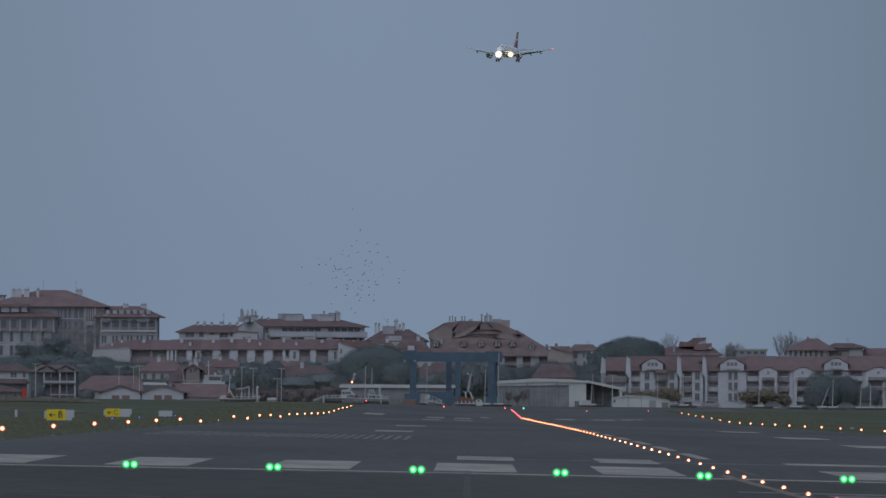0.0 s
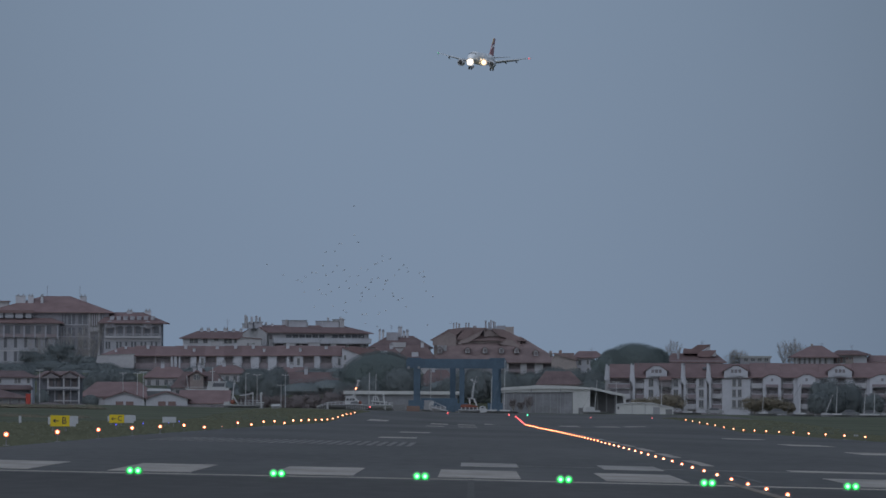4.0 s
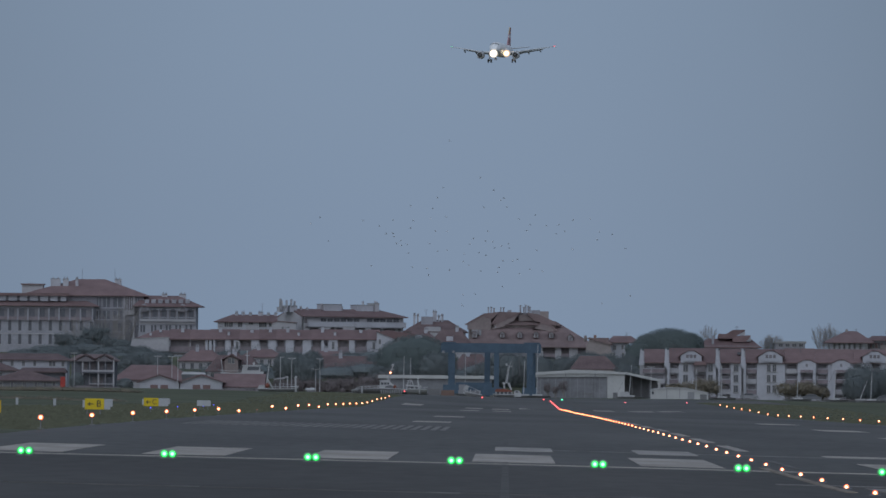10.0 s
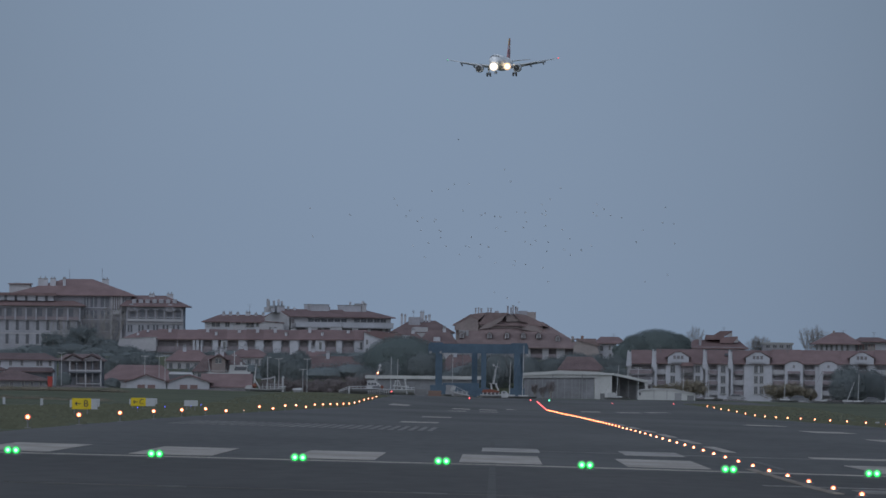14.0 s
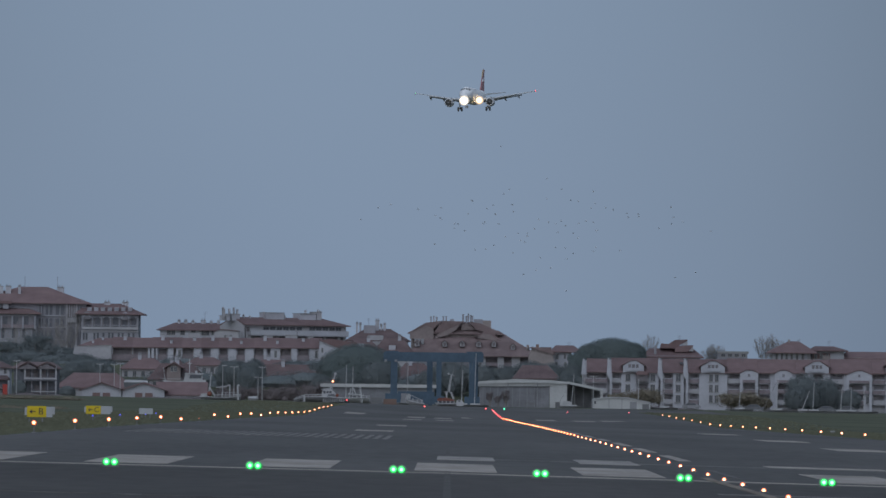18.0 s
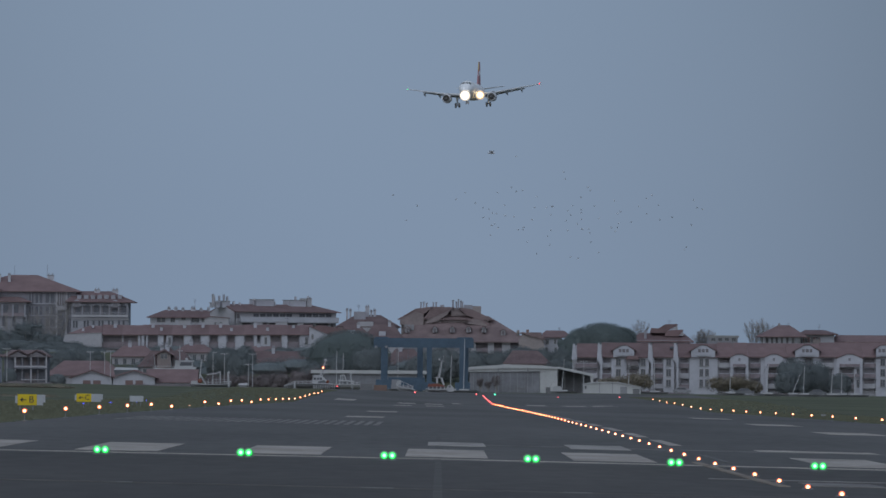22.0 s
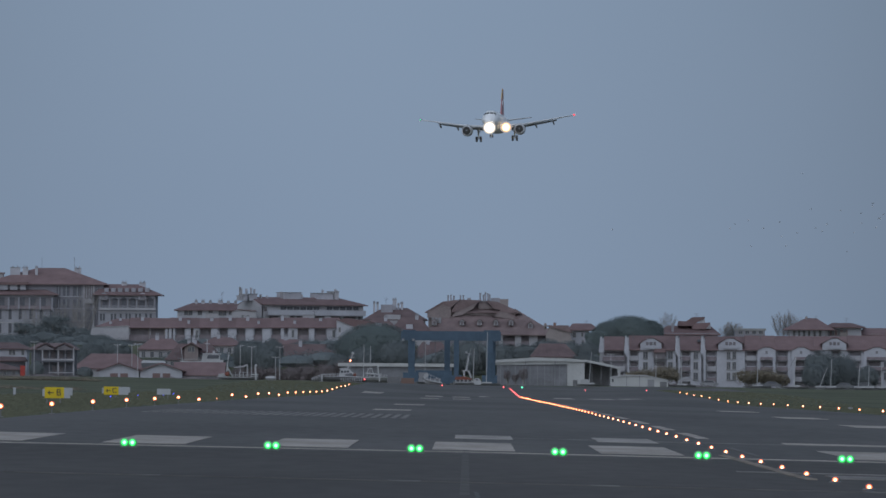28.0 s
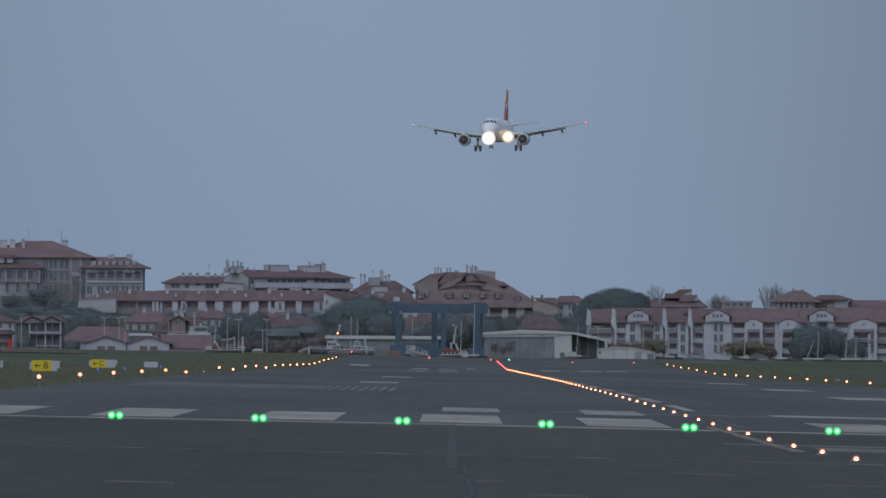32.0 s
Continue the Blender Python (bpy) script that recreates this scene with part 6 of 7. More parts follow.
# ---- posts and small things ----
def street_lamp(u, v, D, two=True):
    x = (u - 826) * 0.12327
    z = land(x, D)
    tall = 2.15 + (651 - v) * 0.12327 - 0.4 - z
    s = thing("street_lamp", "slim grey lamp post with short arms", "street lamp", (x, D, z), "street lamps")
    part("pole", rod(N(), (0, 0, 0), (0, 0, tall), 0.08, 0.05), MAST, s)
    for a in ((-1, 1) if two else (1,)):
        part("arm", rod(N(), (0, 0, tall - 0.3), (0.8 * a, 0, tall - 0.15), 0.05), MAST, s)
        part("lamp_head", box(N(), 0.6 * a - 0.25, 0.6 * a + 0.25, -0.12, 0.12, tall - 0.22, tall - 0.1), MAST, s)


for u, v, D in ((62, 606, 1955), (206, 610, 1965), (230, 610, 1970), (245, 608, 1955), (427, 610, 1950), (447, 612, 1950), (495, 612, 1960), (485, 630, 1975), (1072, 622, 1890)):
    street_lamp(u, v, D, u != 427)
post = thing("red_post", "small red post box beside the store", "post", (-95.31, 1928, -1.9))
part("body", box(N(), -0.5, 0.5, -0.3, 0.3, -0.7, 3.7), REDPAINT, post)
part("plate", box(N(), -0.56, 0.56, -0.35, 0.35, 3.7, 3.85), REDPAINT, post)
cover = thing("covered_dinghy", "low white covered dinghy on the quay", "boat", (ax(478, 1905), 1905, land(ax(478, 1905), 1905)))
part("hull", solid(N(), [(-0.8, -0.5, 0.0), (0.8, -0.5, 0.0), (0.8, 0.5, 0.0), (-0.8, 0.5, 0.0)], [(-1.0, -0.6, 0.5), (1.0, -0.6, 0.5), (1.0, 0.6, 0.5), (-1.0, 0.6, 0.5)]), HULLGREY, cover)
part("cover", solid(N(), [(-1.05, -0.65, 0.5), (1.05, -0.65, 0.5), (1.05, 0.65, 0.5), (-1.05, 0.65, 0.5)], [(-0.8, -0.3, 0.85), (0.9, -0.3, 0.95), (0.9, 0.3, 0.95), (-0.8, 0.3, 0.85)]), HULLWHITE, cover, "white cover")


def parked_car(u, D, paint, label):
    x = (u - 826) * D / 15900
    v = thing("parked_car", label, "car", (x, D, land(x, D)), "parked cars")
    side = [(-2.0, 0.35), (2.0, 0.35), (2.05, 0.85), (1.3, 0.95), (0.75, 1.45), (-0.9, 1.47), (-1.6, 0.98), (-2.05, 0.9)]
    part("body", solid(N(), [(p, -0.8, q) for p, q in side], [(p, 0.8, q) for p, q in side]), paint, v)
    part("window", solid(N(), [(p, -0.83, q) for p, q in ((-1.3, 1.0), (1.05, 1.0), (0.68, 1.38), (-0.85, 1.4))], [(p, -0.79, q) for p, q in ((-1.3, 1.0), (1.05, 1.0), (0.68, 1.38), (-0.85, 1.4))]), GLASS, v)
    for wx in (-1.25, 1.25):
        wheel = part("wheel", rod(N(), (wx, -0.84, 0.32), (wx, -0.6, 0.32), 0.32, 0.32, 10), RUBBER, v)
        part("rim", rod(N(), (wx, -0.86, 0.32), (wx, -0.84, 0.32), 0.2, 0.2, 8), GREYMETAL, wheel)


for u, D, paint, label in ((1366, 1946, HULLBLUE, "dark grey parked car before the flats"), (1495, 1940, HULLBLUE, "dark grey parked car by the dark tree"), (1532, 1944, HULLBLUE, "dark grey parked car by the dark tree"), (1255, 1950, GREYMETAL, "grey parked car before the flats")):
    parked_car(u, D, paint, label)

# ---- trees ----
def clump_mesh(name, lobes, count, size, material, seed, loose=0.2, core=0.92):
    """A crown of many small leaf clumps, scattered through uneven lobes."""
    rng = np.random.RandomState(seed)
    count, size = int(1.9 * count), 0.5 * size
    lobes = np.array(lobes, float)
    weight = (lobes[:, 3] * lobes[:, 4] * lobes[:, 5]) ** 0.75
    at = lobes[rng.choice(len(lobes), count, p=weight / weight.sum())]
    d = rng.normal(size=(count, 3))
    d /= np.linalg.norm(d, axis=1)[:, None]
    c = at[:, :3] + d * at[:, 3:] * (core + 0.02 + loose * rng.rand(count, 1) ** 2.2)
    out = d / at[:, 3:]
    out = out / np.linalg.norm(out, axis=1)[:, None] + 0.35 * rng.normal(size=(count, 3))
    u = np.cross(out, rng.normal(size=(count, 3)))
    v = np.cross(out, u)
    u *= (size * rng.uniform(0.5, 1.2, count) / np.linalg.norm(u, axis=1))[:, None]
    v *= (size * rng.uniform(0.4, 0.9, count) / np.linalg.norm(v, axis=1))[:, None]
    heart_v, heart_f = [], []
    for x, y, z, rx, ry, rz in lobes:
        i0 = len(heart_v)
        for j in range(5):
            t = -1.3 + 0.65 * j
            heart_v += [(x + core * rx * math.cos(t) * math.cos(0.7854 * k), y + core * ry * math.cos(t) * math.sin(0.7854 * k), z + core * rz * math.sin(t)) for k in range(8)]
        heart_f += [(i0 + 8 * j + k, i0 + 8 * j + (k + 1) % 8, i0 + 8 * j + 8 + (k + 1) % 8, i0 + 8 * j + 8 + k) for j in range(4) for k in range(8)]
        heart_f.append(tuple(i0 + 32 + k for k in range(8)))
    verts = np.stack((c - u - v, c + u - 0.6 * v, c + 0.8 * u + v, c - 0.7 * u + 0.8 * v), 1).reshape(-1, 3)
    me = bpy.data.meshes.new(name)
    me.from_pydata(verts.tolist() + heart_v, [], np.arange(4 * count).reshape(-1, 4).tolist() + [tuple(4 * count + q for q in f) for f in heart_f])
    me.materials.append(material)
    return me


def lobes_for(rx, ry, rz, n, flat, seed):
    rng = random.Random(seed)
    out = [(0, 0, 0, rx * (0.97 if flat else 0.84), ry * 0.8, rz * (0.97 if flat else 0.84))]
    if flat:
        return out + [(rx * 0.72 * math.cos(a) * rng.uniform(0.3, 1), ry * 0.6 * math.sin(a), rz * rng.uniform(-0.3, 0.45), rx * 0.18, ry * 0.16, rz * 0.22) for a in np.linspace(0, 6.0, n)]
    for k in range(n):
        a = 6.283 * k / n + rng.uniform(-0.3, 0.3)
        r = rng.uniform(0.35, 0.8)
        s = rng.uniform(0.14, 0.27)
        out.append((rx * r * math.cos(a), ry * r * math.sin(a), rz * rng.uniform(-0.25 if flat else -0.55, 0.5) * (1 if not flat else 0.6), rx * s, ry * s, rz * s * (1.2 if not flat else 0.9)))
    return out


def tree(name, label, x, y, z, tall, rx, rz, material, seed, count=16000, size=0.18, flat=False, group="trees", loose=0.2, core=0.95):
    t = thing(name, label, "tree", (x, y, z), group)
    top = tall - rz
    trunk = N()
    rod(trunk, (0, 0, -0.5), (0.1, 0, top * 0.6), 0.045 * tall, 0.03 * tall, 8)
    for k in range(6):
        a = 1.047 * k + 0.3 * seed
        rod(trunk, (0.1, 0, top * (0.35 + 0.04 * k)), (rx * 0.55 * math.cos(a), rx * 0.5 * math.sin(a), top + 0.2 * rz * (k % 3)), 0.018 * tall, 0.006 * tall)
    part("trunk", trunk, BARK, t)
    part("crown", clump_mesh("crown", [(a, b, top + c, d, e, f) for a, b, c, d, e, f in lobes_for(rx, rx * 0.8, rz, 24, flat, seed)], count, size, material, seed, 0.12 if flat else loose, 0.96 if flat else core), None, t)
    return t


def bare_tree(label, x, y, z, tall, seed):
    """A fan of long upright limbs, each with sprays of fine side twigs."""
    rng = random.Random(seed)
    t = thing("bare_tree", label, "tree", (x, y, z), "bare trees")
    limbs, twigs = N(), N()
    fork = Vector((0, 0, tall * 0.25))
    rod(limbs, (0, 0, -0.3), fork, tall * 0.02, tall * 0.015, 6)
    for k in range(13):
        lean = -0.52 + 1.04 * k / 12 + rng.uniform(-0.05, 0.05)
        d = Vector((math.sin(lean), rng.uniform(-0.3, 0.3), math.cos(lean))).normalized()
        reach = tall * 0.75 * (1 - 0.75 * lean * lean) * rng.uniform(0.82, 1.0)
        p, r = fork.copy(), tall * 0.006
        for n in range(7):
            q = p + d * reach / 7
            rod(limbs, p, q, r, r * 0.75, 4)
            p, r = q, max(r * 0.75, 0.018)
            d = (d + Vector((rng.uniform(-0.1, 0.1), rng.uniform(-0.1, 0.1), 0.06))).normalized()
            for _ in range(4 if n > 0 else 0):
                e = (d + Vector((rng.uniform(-0.6, 0.6), rng.uniform(-0.5, 0.5), 0.1))).normalized()
                tip = p + e * tall * rng.uniform(0.05, 0.13)
                rod(twigs, p, tip, 0.018, 0.012, 3)
                for _ in range(2):
                    rod(twigs, p.lerp(tip, 0.6), tip + Vector((rng.uniform(-0.4, 0.4), rng.uniform(-0.3, 0.3), rng.uniform(0.1, 0.5))), 0.014, 0.01, 3)
    part("trunk", limbs, BARK, t)
    tagged(part("twig_spray", twigs, BARK, t), kind="stuff")


def tree_at(name, label, u, v_top, D, rx_px, rz, material, seed, base, **more):
    k = D / 15900
    x = (u - 826) * k
    ztop = 2.15 + (651 - v_top) * k + 0.007 * x
    return tree(name, label, x, D, base, ztop - base, rx_px * k, rz, material, seed, **more)


tree_at("round_tree", "dark evergreen tree beside the umbrella pine", 1058, 580, 2110, 24, 3.6, PINE, 3, 3.0)
tree_at("round_tree", "dark pine crown grown into the umbrella pine", 1151, 565, 2123, 25, 3.4, PINE, 13, 3.0)
tree_at("round_tree", "dark pine crown grown into the umbrella pine", 1074, 567, 2117, 28, 3.6, PINE, 14, 3.0)
tree_at("umbrella_pine", "great dark umbrella pine with a broad domed crown", 1113, 560, 2120, 60, 5.6, PINE, 2, 3.0, count=42000, size=0.17, flat=True)
tree_at("umbrella_pine", "great dark umbrella pine with a broad domed crown", 665, 573, 2060, 72, 6.2, PINE, 4, 0.5, count=42000, size=0.17, flat=True)
tree_at("round_tree", "dark evergreen tree on the hotel slope", 94, 553, 2180, 34, 3.0, LEAF, 5, 4.5, count=12000, size=0.15, loose=0.8, core=0.5)
tree_at("round_tree", "dark evergreen tree on the hotel slope", 42, 566, 2178, 24, 2.2, LEAF, 6, 4.0, count=8000, size=0.15, loose=0.8, core=0.5)
tree_at("round_tree", "airy dark evergreen tree on the hotel slope", 68, 572, 2172, 26, 2.2, LEAF, 8, 4.0, count=8000, size=0.15, loose=0.8, core=0.5)
tree_at("round_tree", "airy dark evergreen tree on the hotel slope", 122, 572, 2172, 24, 2.6, LEAF, 9, 4.0, count=8000, size=0.15, loose=0.8, core=0.5)
tree_at("round_tree", "dark evergreen tree on the hotel slope", 146, 579, 2170, 22, 2.8, LEAF, 7, 3.0, count=10000)
for k, (u, v, D, r, rz) in enumerate(((160, 605, 2060, 26, 3.2), (200, 600, 2070, 34, 3.0), (110, 603, 2080, 34, 2.6), (20, 598, 2090, 36, 2.4), (-30, 597, 2090, 36, 2.6), (450, 603, 2040, 24, 3.4), (430, 605, 2050, 18, 3.0), (545, 603, 2100, 40, 2.2), (590, 606, 2090, 20, 2.6), (640, 615, 2030, 26, 3.4), (700, 600, 2050, 34, 4.0), (830, 600, 2050, 34, 4.4), (880, 605, 2050, 36, 3.8), (930, 608, 2070, 34, 3.2), (968, 600, 2100, 30, 3.0), (1005, 604, 2100, 26, 3.0), (1035, 622, 2060, 24, 2.6), (1090, 622, 2030, 24, 3.6), (1070, 628, 2020, 22, 3.4), (1040, 605, 2100, 24, 3.4), (150, 650, 1965, 14, 1.4), (65, 640, 1964, 12, 1.8), (600, 628, 2040, 22, 3.0), (335, 600, 2110, 24, 2.0), (80, 586, 2164, 40, 2.2), (40, 592, 2160, 34, 2.0), (150, 588, 2150, 36, 3.0), (118, 592, 2146, 40, 2.6), (482, 600, 2070, 20, 3.0), (470, 612, 2036, 22, 3.4), (178, 592, 2142, 26, 2.6), (14, 590, 2140, 40, 2.6), (215, 603, 2130, 30, 2.2), (790, 618, 2040, 26, 3.0), (280, 603, 2110, 26, 2.0))):
    tree_at("round_tree", "dark evergreen tree between the houses", u, v, D, r, rz, LEAF, 20 + k, float(np.interp(D, LONG_Y, LONG_Z)), count=12000, size=0.19, loose=0.34)
for k, (u, v, D, r, rz) in enumerate(((1455, 622, 1960, 34, 4.4), (1492, 628, 1965, 30, 4.2), (1440, 645, 1955, 20, 2.6), (1535, 650, 1960, 20, 2.2))):
    tree_at("round_tree", "dark dense evergreen tree before the flats", u, v, D, r, rz, LEAF, 60 + k, -2.0, count=18000, size=0.18, loose=0.38)
for k, (u, v, D, r, rz) in enumerate(((1180, 642, 1965, 34, 2.6), (1146, 648, 1968, 28, 2.2), (1325, 650, 1965, 32, 2.2), (1358, 647, 1965, 30, 2.3), (1385, 660, 1966, 14, 1.6), (1120, 655, 1966, 14, 1.8))):
    tree_at("round_tree", "brown winter tree before the flats", u, v, D, r, rz, DRYLEAF, 70 + k, -2.0, count=7000, size=0.18, loose=0.9, core=0.25)
for k, (u, v, r, rz) in enumerate(((515, 647, 24, 2.2), (545, 642, 26, 2.6), (580, 637, 28, 3.0), (612, 635, 22, 3.0), (642, 642, 16, 2.2), (455, 646, 20, 2.2), (425, 648, 18, 2.0), (487, 648, 18, 2.0))):
    tree_at("round_tree", "reddish-brown leafless shrub behind the quay", u, v, 2000, r, rz, BUSH, 110 + k, -2.4, count=8000, size=0.12, loose=0.7, core=0.7)
for k, (u, v, r, rz) in enumerate(((898, 652, 9, 1.5), (926, 647, 11, 1.8), (912, 660, 8, 1.1))):
    tree_at("round_tree", "small brown leafless shrub before the boat shed", u, v, 1922, r, rz, BUSH, 90 + k, -2.6, count=1500, size=0.10, loose=0.8, core=0.3)
for k, (u, v, D, base) in enumerate(((1180, 555, 2260, 8.0), (1302, 571, 2262, 8.0), (1392, 552, 2250, 7.0), (1381, 554, 2252, 7.0), (1402, 556, 2251, 7.0), (150, 525, 2200, 5.0), (132, 540, 2195, 5.0), (60, 548, 2195, 5.0), (115, 545, 2190, 5.0), (1285, 573, 2262, 8.0), (1292, 571, 2264, 8.0))):
    kk = D / 15900
    bare_tree("leafless grey winter tree on the crest", (u - 826) * kk, D, base, 2.15 + (651 - v) * kk - base, 80 + k)
hedge = clump_mesh("hillside_scrub", [(x, 2085 + 20 * math.sin(x), 2.5 + 1.2 * math.sin(x * 1.7), 6.0, 10.0, 2.2) for x in np.arange(-130, 130, 6.5)], 60000, 0.28, LEAF, 9, 0.5, 0.85)
upper = clump_mesh("upper_scrub", [(x, 2128 + 6 * math.sin(x), 5.2 + 0.8 * math.sin(x * 1.3), 5.0, 5.0, 2.6 + 0.6 * math.sin(2.3 * x)) for x in np.arange(-92, -18, 5.0)], 30000, 0.2, LEAF, 19, 0.5, 0.85)
tagged(new("upper_scrub", upper), "dark evergreen scrub below the terrace", "shrubs", kind="stuff")
tagged(new("hillside_scrub", hedge), "dark evergreen scrub on the town's slope", "shrubs", kind="stuff")
shore = clump_mesh("shore_scrub", [(x, 1950 + 6 * math.sin(x), -1.78 - 0.008 * x, 5.0, 3.0, 0.8 + 0.4 * math.sin(2.1 * x)) for x in np.arange(-125, 125, 5.5)], 30000, 0.2, BUSH, 10)
tagged(new("shore_scrub", shore), "low dark scrub along the harbour shore", "shrubs", kind="stuff")
brush = clump_mesh("brown_brush", [(x, 1244 + 6 * math.sin(5 * x), land(x, 1244) + 0.1, 1.5, 1.5, 0.36 + 0.2 * math.sin(2.7 * x) + 0.010 * (-52 - x)) for x in np.arange(-84, -51, 1.3)] + [(x, 960 + 8 * math.sin(5 * x), land(x, 960), 1.3, 1.5, 0.18 + 0.12 * math.sin(3.1 * x) + 0.008 * (-40 - x)) for x in np.arange(-62, -42, 1.1)], 20000, 0.12, DRYLEAF, 12, 0.7, 0.5)
tagged(new("brown_brush", brush), "low brown winter brush beside the field", "shrubs", kind="stuff")


# ---- the airliner ----
def tube(profile, n=24):
    """A body of revolution along y: rows of y, half width, height up, height down, centre z."""
    return [[(w * math.cos(a), y, c + (up if math.sin(a) > 0 else dn) * math.sin(a)) for a in (6.2832 * i / n for i in range(n))] for y, w, up, dn, c in profile]


def glare_disc(r):
    """A shallow round disc that faces along y, as wide as a lamp's glare."""
    bm = ball(N(), (0, 0, 0), r, 0.98, 18, 12)
    for v in bm.verts:
        v.co.y *= 0.18
    return bm


def plate(bm, root, tip):
    """A tapered wing: root and tip as x, leading y, chord, z, thickness."""
    rings = []
    for x, y, c, z, t in (root, tip):
        rings.append([(x, y, z), (x, y + 0.03 * c, z + 0.42 * t), (x, y + 0.3 * c, z + 0.6 * t), (x, y + c, z + 0.02), (x, y + c, z - 0.02), (x, y + 0.4 * c, z - 0.3 * t), (x, y + 0.03 * c, z - 0.34 * t)])
    return solid(bm, rings[0], rings[1])


jet = thing("airliner", "white twin-engine airliner with red tail, gear down and landing lights on", "airliner", (14.2, 3446, 128))
part("fuselage", loft(N(), tube([(-17.6, 0.25, 0.2, 0.25, 2.95), (-17.2, 0.75, 0.6, 0.6, 3.0), (-16.4, 1.2, 1.05, 0.95, 3.12), (-15.2, 1.6, 1.6, 1.3, 3.3), (-13.8, 1.85, 1.95, 1.7, 3.5), (-12.0, 1.97, 2.07, 2.07, 3.6), (8.0, 1.97, 2.07, 2.07, 3.6), (12, 1.7, 1.9, 1.5, 3.75), (16, 1.0, 1.2, 0.9, 4.2), (19.5, 0.3, 0.4, 0.3, 4.6)])), AIRWHITE, jet, smooth=True)
part("belly_fairing", loft(N(), tube([(-6.5, 0.6, 0.4, 0.4, 1.9), (-4.5, 1.9, 0.8, 0.75, 1.95), (1.5, 2.0, 0.8, 0.8, 1.95), (4.5, 0.7, 0.4, 0.4, 2.0)])), AIRWHITE, jet, smooth=True)


def nose_skin(x, y, out=0.05):
    """The height of the nose's upper skin at x, y, and a little more."""
    w, up, mid_z = (float(np.interp(y, (-17.2, -16.4, -15.2, -13.8), v)) for v in ((0.75, 1.2, 1.6, 1.85), (0.6, 1.05, 1.6, 1.95), (3.0, 3.12, 3.3, 3.5)))
    return (x, y - out, mid_z + up * math.sqrt(max(0.05, 1 - (x / w) ** 2)) + out)


for x in (-1.05, -0.38, 0.38, 1.05):
    y0 = -15.55 + 0.7 * abs(x)
    y1 = y0 + 0.7
    base = [nose_skin(x - 0.28, y0), nose_skin(x + 0.28, y0), nose_skin(x + 0.24, y1), nose_skin(x - 0.24, y1)]
    part("cockpit_window", solid(N(), [(p, q, r - 0.2) for p, q, r in base], base), SIGNBLACK, jet, "dark cockpit window")
for s in (-1, 1):
    wing = part("wing", plate(N(), (s * 1.2, -6.0, 7.2, 2.35, 0.85), (s * 6.4, -3.2, 4.2, 2.85, 0.5)), AIRGREY, jet)
    part("outer_wing", plate(N(), (s * 6.4, -3.2, 4.2, 2.85, 0.5), (s * 17.0, 2.6, 1.5, 4.8, 0.2)), AIRGREY, wing)
    part("tip_fence", solid(N(), [(s * 17.0, 2.7, 4.3), (s * 17.0, 4.3, 4.6), (s * 17.0, 4.4, 5.4), (s * 17.0, 3.6, 5.1)], [(s * 17.08, 2.7, 4.3), (s * 17.08, 4.3, 4.6), (s * 17.08, 4.4, 5.4), (s * 17.08, 3.6, 5.1)]), AIRWHITE, wing)
    part("flap", solid(N(), [(s * 2.0, 1.3, 2.2), (s * 6.4, 1.1, 2.7), (s * 6.4, 2.3, 2.4), (s * 2.0, 2.6, 1.85)], [(s * 2.0, 1.3, 2.35), (s * 6.4, 1.1, 2.85), (s * 6.4, 2.4, 2.5), (s * 2.0, 2.7, 1.95)]), FLAPSHADE, wing, "lowered grey flap with shade in its colour")
    part("flap", solid(N(), [(s * 6.5, 1.0, 2.72), (s * 13.0, 2.6, 3.8), (s * 13.0, 3.4, 3.66), (s * 6.5, 2.2, 2.48)], [(s * 6.5, 1.0, 2.87), (s * 13.0, 2.6, 3.92), (s * 13.0, 3.5, 3.73), (s * 6.5, 2.3, 2.58)]), FLAPSHADE, wing, "lowered grey flap with shade in its colour")
    for x, z in ((4.2, 2.2), (8.6, 2.75), (12.4, 3.35)):
        part("track_fairing", loft(N(), [[(s * x + r * math.cos(a), y, z + 1.3 * r * math.sin(a) - dz) for a in (1.0472 * i for i in range(6))] for y, r, dz in ((-0.2, 0.05, -0.1), (0.8, 0.2, 0.0), (2.4, 0.2, 0.25), (3.6, 0.05, 0.5))]), FLAPSHADE, wing)
    eng = part("engine", loft(N(), [[(s * 5.75 + r * math.cos(a), y, 1.55 + r * math.sin(a)) for a in (0.31416 * i for i in range(20))] for y, r in ((-8.55, 0.86), (-8.75, 1.0), (-8.6, 1.1), (-7.8, 1.19), (-6.0, 1.15), (-4.6, 0.85), (-4.5, 0.7))]), NACELLE, jet, "grey engine nacelle", smooth=True)
    part("fan", rod(N(), (s * 5.75, -8.90, 1.55), (s * 5.75, -8.4, 1.55), 0.86, 0.86, 20), SIGNBLACK, eng, "dark fan")
    part("spinner", ball(N(), (s * 5.75, -8.92, 1.55), 0.26), DARKMETAL, eng, smooth=True)
    part("intake_lip", loft(N(), [[(s * 5.75 + r * math.cos(a), y, 1.55 + r * math.sin(a)) for a in (0.31416 * i for i in range(20))] for y, r in ((-8.78, 0.88), (-8.84, 0.95), (-8.8, 1.03), (-8.6, 1.12), (-8.5, 1.05))]), NACELLE, eng, "pale intake lip", smooth=True)
    part("pylon", box(N(), s * 5.75 - 0.15, s * 5.75 + 0.15, -7.0, -3.0, 2.4, 3.0), AIRGREY, eng)
    part("tailplane", plate(N(), (s * 0.4, 13.8, 3.8, 4.6, 0.35), (s * 6.2, 17.3, 1.4, 5.3, 0.12)), AIRGREY, jet)
